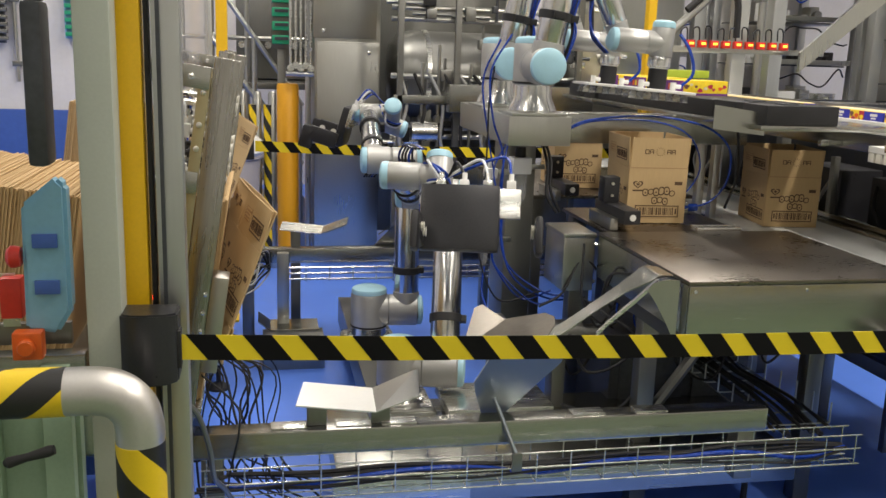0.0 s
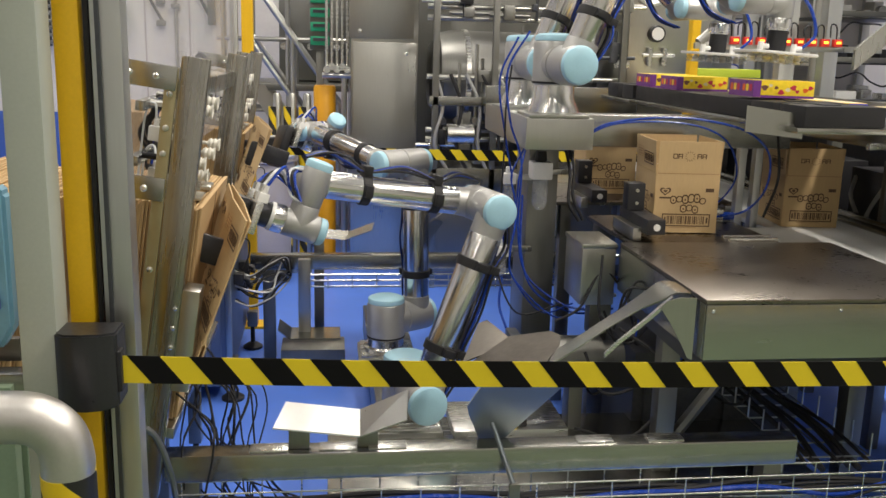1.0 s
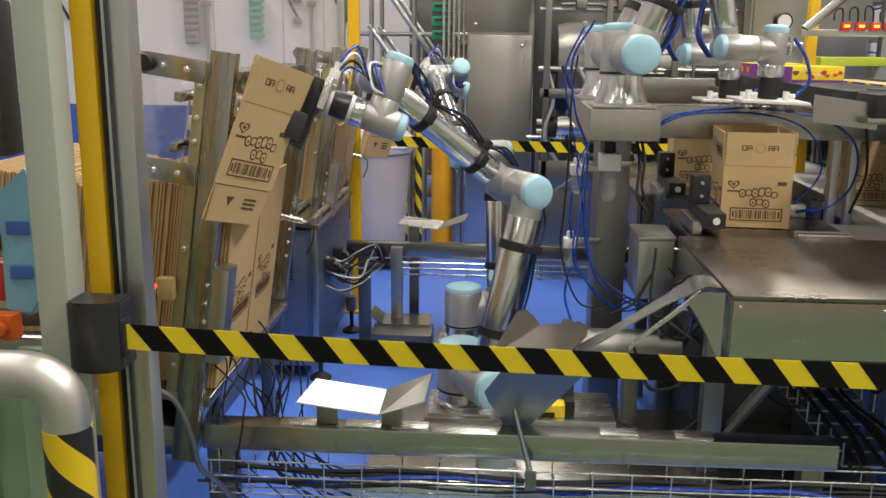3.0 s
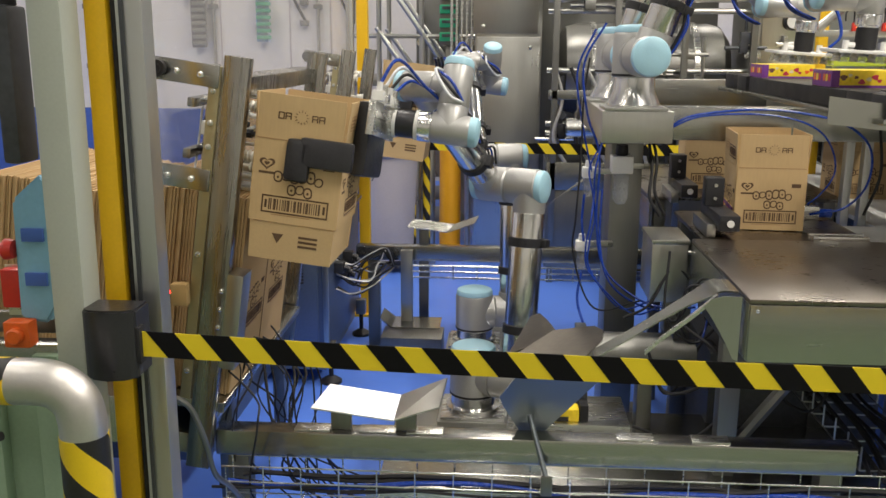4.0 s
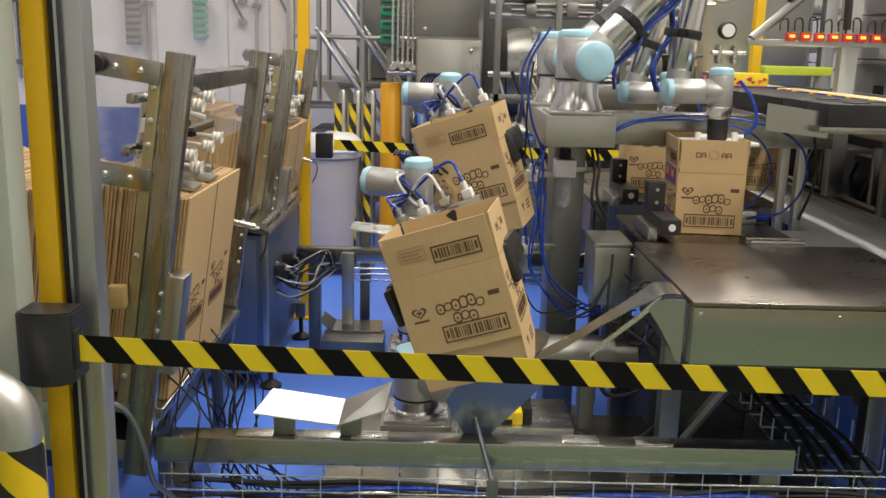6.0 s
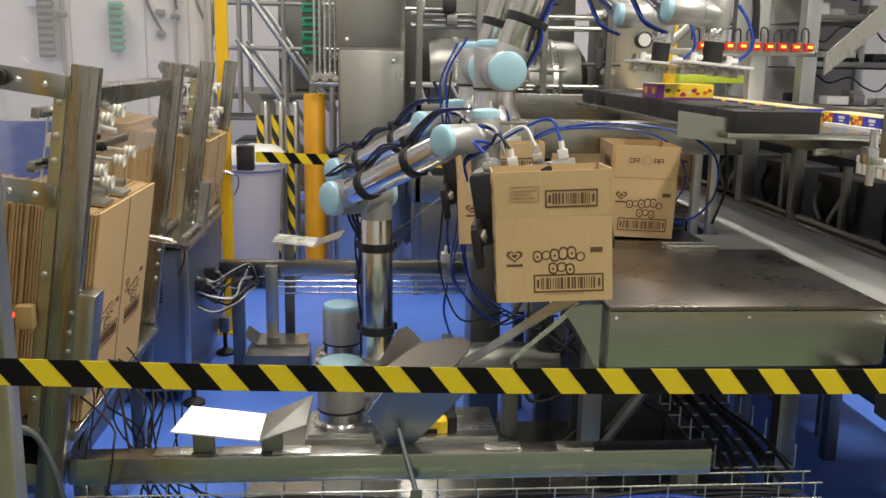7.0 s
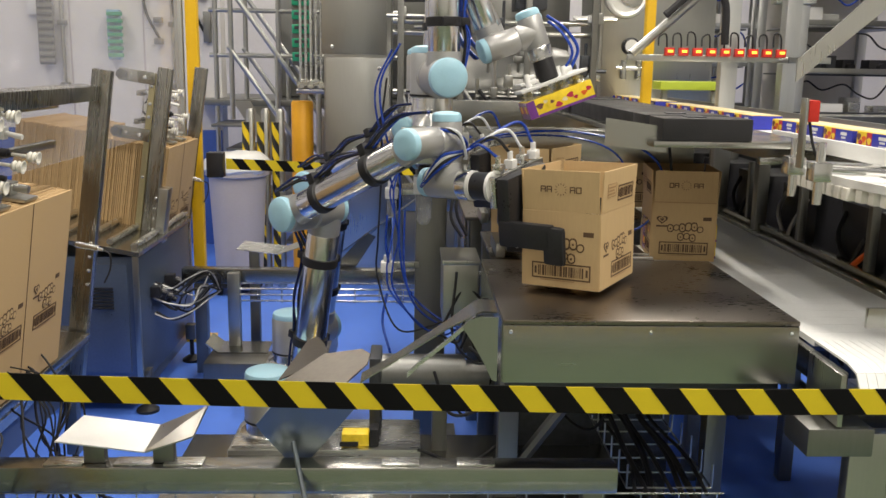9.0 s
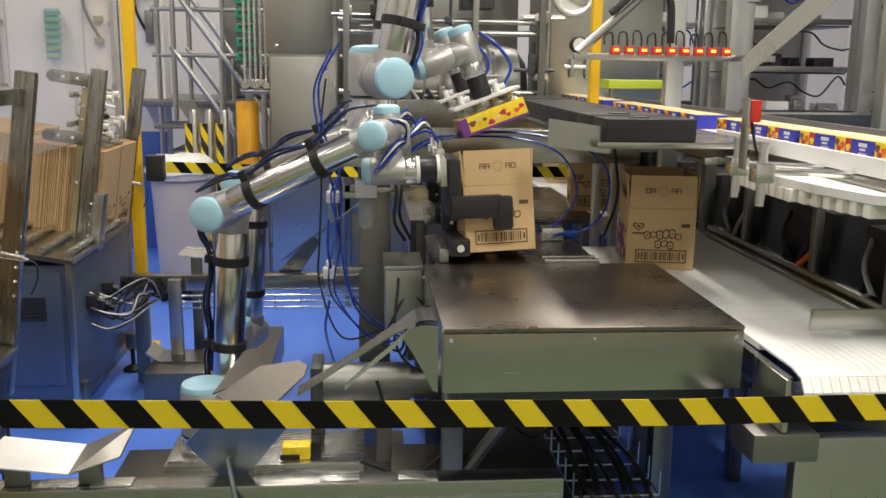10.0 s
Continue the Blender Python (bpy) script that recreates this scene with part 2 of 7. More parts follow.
def hose(bm, pts, r, n=8, steps=6):
    """A round hose swept along a smooth line."""
    line = curve_points(pts, steps)
    rings, side = [], Vector((0.31, 0.17, 0.93))
    for i, c in enumerate(line):
        d = (line[min(i + 1, len(line) - 1)] - line[max(i - 1, 0)]).normalized()
        u = d.cross(side)
        if u.length < 0.05:
            u = d.cross(Vector((1, 0, 0)))
        u.normalize()
        v = d.cross(u)
        rings.append([bm.verts.new(c + r * (math.cos(2 * math.pi * k / n) * u + math.sin(2 * math.pi * k / n) * v)) for k in range(n)])
    for a, b in zip(rings, rings[1:]):
        for k in range(n):
            bm.faces.new((a[k], a[(k + 1) % n], b[(k + 1) % n], b[k]))
    bm.faces.new(rings[0][::-1])
    bm.faces.new(rings[-1])


def sheet(bm, pts, thick, m=Matrix()):
    """A flat plate: outline points in 3D, thickened along its normal."""
    p = [m @ Vector(q) for q in pts]
    nrm = Vector((0, 0, 0))
    for i in range(len(p)):
        nrm += (p[i] - p[0]).cross(p[(i + 1) % len(p)] - p[0])
    nrm.normalize()
    lo = [bm.verts.new(q - nrm * thick / 2) for q in p]
    hi = [bm.verts.new(q + nrm * thick / 2) for q in p]
    bm.faces.new(lo[::-1])
    bm.faces.new(hi)
    k = len(p)
    for i in range(k):
        bm.faces.new((lo[i], lo[(i + 1) % k], hi[(i + 1) % k], hi[i]))


def rounded(w, h, r, n=5):
    """A rounded rectangle's outline, centred."""
    pts = []
    for cx, cy, a0 in ((w / 2 - r, h / 2 - r, 0), (-w / 2 + r, h / 2 - r, 90), (-w / 2 + r, -h / 2 + r, 180), (w / 2 - r, -h / 2 + r, 270)):
        for i in range(n + 1):
            a = radians(a0 + 90 * i / n)
            pts.append((cx + r * math.cos(a), cy + r * math.sin(a)))
    return pts


def finish(name, bm, material, smooth=True):
    me = bpy.data.meshes.new(name)
    bmesh.ops.recalc_face_normals(bm, faces=bm.faces)
    bm.to_mesh(me)
    bm.free()
    me.materials.append(material)
    if smooth:
        me.shade_smooth()
        me.set_sharp_from_angle(angle=radians(35))
    return me


def part(name, bm, material, parent, label="", smooth=True, m=None):
    ob = new(name, finish(name, bm, material, smooth))
    ob.parent = parent
    if m is not None:
        ob.matrix_basis = m
    return tagged(ob, label) if label else ob


def thing(name, label, category, at=(0, 0, 0), group="", kind="", m=None):
    ob = new(name)
    ob.empty_display_size = 0.05
    ob.matrix_basis = m if m is not None else Matrix.Translation(at)
    return tagged(ob, label, category, group, kind)


def solid(name, bm, material, label, category, group="", kind="", m=None, smooth=True):
    ob = new(name, finish(name, bm, material, smooth))
    if m is not None:
        ob.matrix_basis = m
    return tagged(ob, label, category, group, kind)


def B():
    return bmesh.new()


def at(name, x0, x1, y0, y1, z0, z1, material, parent, label="", bevel=0.003, origin=(0, 0, 0)):
    """A bevelled box part given in world metres, under a thing that stands at origin."""
    bm = B()
    ox, oy, oz = origin
    box(bm, x0 - ox, x1 - ox, y0 - oy, y1 - oy, z0 - oz, z1 - oz, bevel)
    return part(name, bm, material, parent, label)


# ---- the hall ----
X0, X1, Y0, Y1 = -5.2, 6.5, -4.5, 10.5
bm = B(); box(bm, X0, X1, 1.95, Y1, -0.2, 0)
solid("floor", bm, FLOOR_BLUE, "glossy blue resin factory floor", "floor", kind="structure")
bm = B(); box(bm, X0, X1, Y0, 1.948, -0.2, 0)
solid("walkway", bm, FLOOR_GREY, "grey-green factory walkway floor", "floor", kind="structure")
# unseen ceiling, coloured grey instead of white so the steel reflects darker
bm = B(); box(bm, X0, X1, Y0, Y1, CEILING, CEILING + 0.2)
solid("ceiling", bm, CEIL_DIMMED, "panelled factory ceiling, greyed to darken reflections in the steel", "ceiling", kind="structure")
for nm, b6 in (("wall_north", (X0, X1, Y1, Y1 + 0.2)), ("wall_south", (X0, X1, Y0 - 0.2, Y0)), ("wall_west", (X0 - 0.2, X0, Y0, Y1)), ("wall_east", (X1, X1 + 0.2, Y0, Y1))):
    bm = B(); box(bm, *b6, 0, CEILING)
    solid(nm, bm, WALL_WHITE, "white insulated panel factory wall", "wall", kind="structure")
bm = B(); box(bm, X0, -0.62, 8.0, 8.2, 0, CEILING - 0.004)
inner = solid("wall_inner", bm, WALL_WHITE, "white insulated partition wall", "wall", kind="structure")
bm = B(); box(bm, X0, -0.625, 7.96, 7.996, 0, 0.98, 0.01)
solid("wall_base", bm, DADO_BLUE, "blue washable panel along the foot of the wall", "wall panel", kind="structure")
for lx, ly in LAMP_SPOTS:
    lt = thing("ceiling_light", "long white ceiling light fitting, lit", "ceiling light", (lx, ly, CEILING), "ceiling lights of the hall")
    bm = B(); box(bm, -0.2, 0.2, -0.68, 0.68, -0.09, 0.0, 0.01)
    part("housing", bm, WHITE_PL, lt)
    bm = B(); box(bm, -0.16, 0.16, -0.62, 0.62, -0.1, -0.091)
    part("diffuser", bm, LAMP_FACE, lt)
# fittings on the partition wall
for nm, x0, x1, z0, z1, mm, lab, cat in (("cable_rack", -2.08, -1.97, 1.50, 2.05, DARK_FRAME, "dark slotted cable rack on the white wall", "rack"),
                                         ("cable_rack", -2.95, -2.83, 1.45, 2.1, DARK_FRAME, "dark narrow cable rack on the white wall", "rack"),
                                         ("wall_panel", -1.52, -1.42, 1.55, 1.95, BLUE_PL, "small teal valve panel on the white wall", "panel")):
    tk = thing(nm, lab, cat, ((x0 + x1) / 2, 7.99, z0))
    bm = B(); box(bm, (x0 - x1) / 2, (x1 - x0) / 2, -0.08, -0.02, 0, z1 - z0, 0.004)
    part("back", bm, mm, tk)
    for i in range(int((z1 - z0) / 0.055)):
        bm = B(); box(bm, (x0 - x1) / 2 + 0.01, (x1 - x0) / 2 + 0.03, -0.12, -0.081, 0.02 + i * 0.055, 0.05 + i * 0.055, 0.003)
        part("slot", bm, STEEL_DULL if nm == "cable_rack" else GREEN_PL, tk)
for x in (-1.2, -0.8, -3.2):
    bm = B(); hose(bm, [(x, 7.97, 2.9), (x + 0.02, 7.97, 2.4), (x - 0.03, 7.97, 2.0), (x + 0.1, 7.96, 1.7)], 0.012)
    solid("wall_cable", bm, BLACK, "thin cable run down the white wall", "cable")

# ---- guard frame beside the magazine, with the retracting belt ----
gf = thing("safety_fence", "grey, yellow and aluminium fence posts of the robot cell", "safety fence", (-0.32, 1.98, 0))
at("post", -0.346, -0.278, 1.86, 1.94, 0, 2.7, POST_GREY, gf, "grey-green painted square post", 0.006, (-0.32, 1.98, 0))
at("post", -0.285, -0.237, 1.975, 2.03, 0, 2.7, YELLOW, gf, "yellow painted post", 0.005, (-0.32, 1.98, 0))
at("seal", -0.232, -0.222, 1.985, 2.02, 0, 2.7, BLACK, gf, "black rubber strip", 0.001, (-0.32, 1.98, 0))
at("post", -0.216, -0.160, 1.97, 2.03, 0, 2.7, ALU_PROFILE, gf, "slotted aluminium profile", 0.003, (-0.32, 1.98, 0))
at("slot_strip", -0.206, -0.198, 1.964, 1.9695, 0, 2.7, DARK_FRAME, gf, "dark slot of the profile", 0.0, (-0.32, 1.98, 0))
at("hinge", -0.31, -0.25, 1.955, 1.973, 1.70, 1.75, STEEL_BRIGHT, gf, "bright hinge bracket", 0.003, (-0.32, 1.98, 0))
bh = thing("barrier_housing", "black moulded wall housing of a retracting belt", "belt housing", (-0.228, 1.885, 0.948))
bm = B()
prof = [(-0.055, 0.055), (-0.055, -0.02), (-0.035, -0.042), (0.0, -0.05), (0.035, -0.042), (0.058, -0.02), (0.058, 0.055)]
lo = [bm.verts.new((x, y - 0.01, -0.085)) for x, y in prof]
hi = [bm.verts.new((x, y - 0.01, 0.062 + 0.006 * (1 - (x / 0.06) ** 2))) for x, y in prof]
bm.faces.new(lo[::-1]); bm.faces.new(hi)
for i in range(len(prof)):
    bm.faces.new((lo[i], lo[(i + 1) % len(prof)], hi[(i + 1) % len(prof)], hi[i]))
bmesh.ops.bevel(bm, geom=[e for e in bm.edges], offset=0.004, segments=2, affect="EDGES")
part("cover", bm, BLACK_SATIN, bh)
bm = B(); box(bm, 0.052, 0.064, -0.03, 0.0, -0.055, 0.025, 0.002)
part("slot_plate", bm, BLACK, bh)


def belt_line(name, label, pts, width, x0, pitch, black, lean, thick=0.0016):
    """A flat yellow belt through the points, hanging on edge, with woven black stripes; x0 is where a black stripe begins on the top edge."""
    t = thing(name, label, "barrier belt")
    line = [Vector(p) for p in pts]

    def height(x):
        for p, q in zip(line, line[1:]):
            if x <= q.x:
                break
        s = (x - p.x) / (q.x - p.x)
        return p.lerp(q, s)
    bm = B()
    rings = [[bm.verts.new(p + Vector((0, dy, dz))) for dy, dz in ((-thick / 2, -width / 2), (thick / 2, -width / 2), (thick / 2, width / 2), (-thick / 2, width / 2))] for p in line]
    for a, b in zip(rings, rings[1:]):
        for k in range(4):
            bm.faces.new((a[k], a[(k + 1) % 4], b[(k + 1) % 4], b[k]))
    bm.faces.new(rings[0]); bm.faces.new(rings[-1][::-1])
    part("webbing", bm, BELT_YELLOW, t, "yellow woven webbing", smooth=False)
    k = math.ceil((line[0].x - x0) / pitch)
    while x0 + k * pitch + black + lean < line[-1].x:
        xa = x0 + k * pitch
        bm = B()
        top, low = [height(x) + Vector((0, 0, width / 2 + 0.0004)) for x in (xa, xa + black)], [height(x) - Vector((0, 0, width / 2 + 0.0004)) for x in (xa + lean, xa + black + lean)]
        sheet(bm, [top[0], top[1], low[1], low[0]], thick + 0.0012)
        part("stripe", bm, BELT_BLACK, t, smooth=False)
        k += 1
    return t


belt_line("barrier_belt", "black and yellow striped barrier belt drawn taut", [(-0.172, 1.87, 0.9335), (0.3, 1.88, 0.912), (0.9, 1.88, 0.898), (1.6, 1.88, 0.889), (2.2, 1.88, 0.893), (3.1, 1.88, 0.91)], 0.0545, 0.994, 0.115, 0.060, 0.044)
pr = thing("barrier_post", "grey post that receives the barrier belt", "post", (3.14, 1.88, 0))
bm = B(); box(bm, -0.035, 0.035, -0.035, 0.035, 0, 1.2, 0.005)
part("post", bm, POST_GREY, pr)
bm = B(); box(bm, -0.05, -0.036, -0.03, 0.03, 0.85, 0.97, 0.004)
part("catch", bm, BLACK_SATIN, pr)

# clear guard beside the magazine
cg = thing("safety_screen", "clear plastic safety screen beside the carton magazine", "safety screen", (-0.27, 2.06, 1.19))
bm = B(); box(bm, -0.003, 0.003, 0.0, 3.1, 0, 1.4)
part("sheet", bm, CLEAR, cg).visible_shadow = False
bm = B(); box(bm, -0.02, 0.02, 3.11, 3.15, -1.19, 1.4, 0.004)
part("post", bm, ALU_PROFILE, cg, "slotted aluminium profile")
cg2 = thing("safety_screen", "pair of yellow posts of the rear safety screen", "safety screen", (-0.2, 5.19, 0))
bm = B(); box(bm, -0.03, 0.03, -0.03, 0.03, 0, 2.8, 0.005)
part("post", bm, YELLOW, cg2, "yellow painted post")
bm = B(); box(bm, -0.09, 0.07, -0.07, 0.07, 0, 0.015, 0.003)
part("foot_plate", bm, YELLOW, cg2)
bm = B(); box(bm, 2.43, 2.48, -0.03, 0.03, 0, 2.8, 0.005)
part("post", bm, YELLOW, cg2, "yellow painted post")

# ---- bumper rail: bright elbow with hazard wrap ----
bp = thing("bumper_rail", "bent steel bumper rail with black and yellow wrapping", "bumper rail", (-0.233, 1.72, 0))
bm = B()
line = [(0, 0, 0.795), (0, 0, 0.825), (-0.009, 0, 0.862), (-0.034, 0, 0.889), (-0.07, 0, 0.901), (-0.135, 0, 0.902)]
hose(bm, line, 0.046, 28, 8)
part("elbow", bm, ALU_SATIN, bp, "bare satin steel elbow")
bm = B(); rod(bm, (0, 0, 0), (0, 0, 0.797), 0.047, n=28)
part("upright", bm, HAZ_POST, bp, "hazard-striped wrapped leg")
bm = B(); rod(bm, (0, 0, 0.0), (0, 0, 0.9), 0.047, n=28)
part("top_bar", bm, HAZ_POST, bp, "hazard-striped wrapped bar", m=Matrix.Translation((-1.03, 0, 0.902)) @ pose(0, 0, 0, 0, 90, 0))
bm = B(); lathe(bm, [(0.009, 0), (0.011, 0.01), (0.008, 0.05), (0.011, 0.085), (0.006, 0.092)], pose(-0.15, -0.03, 0.80, 0, -105, 0), 12)
part("lever", bm, BLACK, bp, "black clamp lever")

# ---- green machine at the left, with carton infeed ----
inf = thing("carton_infeed", "pale green carton infeed machine with steel bed", "infeed machine", (-0.9, 2.4, 0))
O = (-0.9, 2.4, 0)
at("side_panel", -1.6, -0.40, 2.02, 2.06, 0.05, 0.80, PALE_GREEN, inf, "pale green sheet panel", 0.004, O)
at("frame_post", -0.47, -0.41, 1.98, 2.018, 0, 0.86, PALE_GREEN, inf, "", 0.004, O)
at("frame_post", -0.62, -0.56, 1.98, 2.018, 0, 0.86, PALE_GREEN, inf, "", 0.004, O)
at("rail", -1.6, -0.38, 2.0, 2.05, 0.82, 0.88, STEEL_X, inf, "", 0.003, O)
at("bed", -1.6, -0.33, 2.1, 3.3, 0.60, 0.72, STEEL_X, inf, "", 0.004, O)
at("guide", -1.6, -0.42, 2.08, 2.10, 0.88, 0.93, STEEL_DULL, inf, "", 0.002, O)
bm = B(); box(bm, -0.03, 0.03, -0.02, 0.02, -0.03, 0.03, 0.006); lathe(bm, [(0.018, 0), (0.018, 0.012), (0.015, 0.016)], pose(0, -0.02, 0, 90), 16)
sw = solid("safety_switch", bm, ORANGE_PL, "orange-red safety switch on the machine rail", "switch", m=pose(-0.485, 1.975, 0.915))
bm = B(); box(bm, -0.022, 0.022, -0.02, 0.02, -0.045, 0.045, 0.004)
solid("photo_sensor", bm, RED_PL, "red photo sensor on a steel bracket", "sensor", m=pose(-0.53, 2.05, 1.0))
bm = B(); sheet(bm, [(-0.555, 2.06, 0.93), (-0.52, 2.06, 0.93), (-0.525, 2.06, 1.05), (-0.555, 2.06, 1.05)], 0.004)
solid("sensor_plate", bm, STEEL_BRIGHT, "bent steel sensor plate on the rail", "plate")
ph = thing("pendant_holder", "light blue moulded plastic pendant holder", "holder", (-0.45, 2.02, 1.1))
bm = B()
sheet(bm, [(x, 0, z) for x, z in [(-0.045, -0.16), (0.02, -0.17), (0.05, -0.12), (0.05, 0.15), (0.03, 0.17), (-0.04, 0.11)]], 0.05)
bmesh.ops.bevel(bm, geom=[e for e in bm.edges], offset=0.008, segments=2, affect="EDGES")
part("shell", bm, BLUE_PL, ph)
for z in (-0.08, 0.02):
    bm = B(); box(bm, -0.02, 0.03, -0.034, -0.026, z, z + 0.03, 0.002)
    part("slot", bm, DADO_BLUE, ph, "dark slot")
bm = B(); lathe(bm, [(0.02, 0), (0.024, 0.012), (0.024, 0.02), (0.016, 0.028)], pose(-0.045, -0.02, 0.0, 0, -90), 16)
part("stop_knob", bm, RED_PL, ph, "red stop knob")
cp = thing("control_screen", "dark grey swivel control panel on the guard post", "control panel", (-0.43, 1.95, 1.5))
bm = B(); box(bm, -0.02, 0.02, -0.04, 0.04, -0.2, 0.12, 0.012)
part("shell", bm, DARK_FRAME, cp)
bm = B(); box(bm, -0.05, 0.035, -0.05, 0.05, 0.2, 0.34, 0.006)
part("box", bm, mat("teal_box", (0.05, 0.17, 0.17), 0.45), cp, "dark teal terminal box")
bm = B(); rod(bm, (0, 0, 0.12), (0, 0, 0.2), 0.018)
part("joint", bm, BLACK, cp)

# seams, conduits and boxes on the partition wall
for x in (-4.4, -3.55, -2.7, -1.85, -1.25, -0.9):
    bm = B(); box(bm, x - 0.006, x + 0.006, 7.994, 7.9985, 0.99, 4.4)
    solid("wall_seam", bm, BIN_GREY, "grey vertical joint strip of the wall panels", "joint strip", kind="structure")
for x in (-1.9, -1.0, -3.0):
    pc = thing("wall_conduit", "thin steel conduit with clips on the white wall", "conduit", (x, 7.96, 1.2))
    bm = B(); rod(bm, (0, 0, 0), (0, 0, 2.6), 0.016, n=10)
    part("pipe", bm, STEEL, pc)
    for k in range(5):
        bm = B(); box(bm, -0.035, 0.035, -0.02, 0.03, 0.12 + 0.5 * k, 0.16 + 0.5 * k, 0.004)
        part("clip", bm, STEEL_DULL, pc)
for x, z, w, h in ((-1.12, 1.85, 0.07, 0.05), (-1.12, 1.68, 0.07, 0.05), (-2.1, 1.9, 0.14, 0.2), (-0.72, 1.7, 0.06, 0.25), (-3.3, 1.8, 0.2, 0.3), (-0.75, 2.05, 0.08, 0.1)):
    bm = B(); box(bm, -w / 2, w / 2, -0.05, 0.0, 0, h, 0.006)
    solid("wall_box", bm, STEEL_DULL if w < 0.1 else WHITE_PL, "small switch box on the white wall", "switch box", "wall boxes", m=pose(x, 7.994, z))
bm = B(); hose(bm, [(-2.2, 7.95, 2.35), (-1.9, 7.94, 2.28), (-1.5, 7.94, 2.22), (-1.2, 7.94, 2.12), (-1.02, 7.94, 2.12), (-0.98, 7.94, 1.9)], 0.012)
solid("wall_cable", bm, BLACK, "sagging cable along the white wall", "cable")

# chute leaf steel with the dark surroundings it mirrors put into its colour
LEAF_SHADED = mat("shaded_leaf_steel", (0.17, 0.155, 0.135), 0.34, 1.0, 0.15, 5, 0.01, 90, (0.2, 1.5, 1.5), 0.06)
BLADE = mat("blue_grey_blade", (0.20, 0.23, 0.25), 0.45, 0.85, 0.06, 5, 0.01, 120)

# ---- carton magazines ----
def suction_cup(parent, m, material=SILICONE):
    bm = B()
    lathe(bm, [(0.005, -0.05), (0.005, -0.004), (0.012, 0.0), (0.016, 0.006), (0.012, 0.011), (0.017, 0.017), (0.013, 0.022), (0.019, 0.03), (0.016, 0.031), (0.008, 0.024)], m, 16)
    return part("suction_cup", bm, material, parent, "pale bellows suction cup")


def magazine(x, y, span, cross, group):
    """A leaning steel rack that holds flat cartons on edge; local x runs out of the stack, local y away along the line."""
    g = thing("carton_magazine", "leaning steel carton magazine with suction cups", "magazine", group=group, m=pose(x, y, 0, 0, 8.4, 0))
    for yy in (0.0, span):
        bm = B(); box(bm, -0.032, 0.032, yy - 0.012, yy + 0.028, 0.42, 1.53, 0.003)
        part("post", bm, STEEL_STREAK, g)
        bm = B(); box(bm, -0.062, -0.034, yy - 0.02, yy - 0.004, 0.62, 1.50, 0.002)
        part("slot_bar", bm, mat("olive_steel", (0.42, 0.37, 0.22), 0.4, 0.9), g, "olive tinted slotted bar") if yy == 0 else None
        for z in (0.78, 0.83, 0.88, 0.93):
            bm = B(); lathe(bm, [(0.006, 0), (0.006, 0.006), (0.003, 0.008)], pose(0.02, yy - 0.012, z, 90), 8)
            part("bolt", bm, STEEL_BRIGHT, g)
    for z in (1.475, 1.215):
        bm = B(); box(bm, -0.20, -0.035, -0.03, -0.022, z - 0.028, z + 0.028, 0.003)
        part("arm", bm, STEEL_X, g)
        bm = B(); lathe(bm, [(0.019, 0), (0.021, 0.004), (0.021, 0.02), (0.012, 0.021), (0.012, 0.024)], pose(-0.185, -0.031, z, 90), 18)
        part("roller", bm, BLACK, g, "black rubber roller")
        for xx in (-0.14, -0.08):
            bm = B(); lathe(bm, [(0.008, 0), (0.008, 0.006), (0.004, 0.009)], pose(xx, -0.03, z, 90), 10)
            part("bolt", bm, STEEL_BRIGHT, g)
    if cross:
        bm = B(); box(bm, -0.055, 0.0, 0.03, span - 0.014, 1.425, 1.475, 0.003)
        part("crossbar", bm, STEEL_STREAK, g, "dull steel crossbar")
    bm = B(); box(bm, 0.033, 0.075, -0.02, 0.06, 0.72, 0.98, 0.003)
    part("side_plate", bm, STEEL, g)
    bm = B(); box(bm, -0.30, 0.05, 0.02, span - 0.02, 0.575, 0.605, 0.004)
    part("shelf", bm, STEEL_X, g)
    bm = B(); box(bm, -0.34, -0.02, 0.02, span - 0.02, 0.44, 0.5, 0.004)
    part("lower_beam", bm, STEEL_X, g)
    for z in (0.512, 0.535, 0.558):
        bm = B(); rod(bm, (0.0, 0.03, z), (0.0, span - 0.02, z), 0.009, n=10)
        part("roller_bar", bm, STEEL_BRIGHT, g)
    # suction heads above the stack
    for yy, z in ((0.14, 1.40), (0.24, 1.415), (0.12, 1.27), (0.30, 1.275), (0.2, 1.23), (0.40, 1.29)):
        suction_cup(g, pose(0.005, yy, z, 0, 90, 0))
        bm = B(); rod(bm, (-0.12, yy, z), (-0.04, yy, z), 0.008, n=10); rod(bm, (-0.075, yy, z), (-0.05, yy, z), 0.013, n=10)
        part("cup_stem", bm, STEEL_BRIGHT if z > 1.3 else BLACK, g)
    for z in (1.395, 1.262):
        bm = B(); box(bm, -0.135, -0.115, 0.05, span - 0.05, z - 0.012, z + 0.012, 0.002)
        part("cup_rail", bm, STEEL_X, g)
    for yy in (0.16, 0.34):
        bm = B(); box(bm, -0.10, 0.03, yy, yy + 0.09, 1.168, 1.178, 0.002); box(bm, -0.08, -0.02, yy + 0.02, yy + 0.07, 1.178, 1.215, 0.003); rod(bm, (-0.02, yy + 0.045, 1.2), (0.02, yy + 0.045, 1.2), 0.012, n=12)
        part("hold_down", bm, STEEL, g, "steel hold-down clamp")
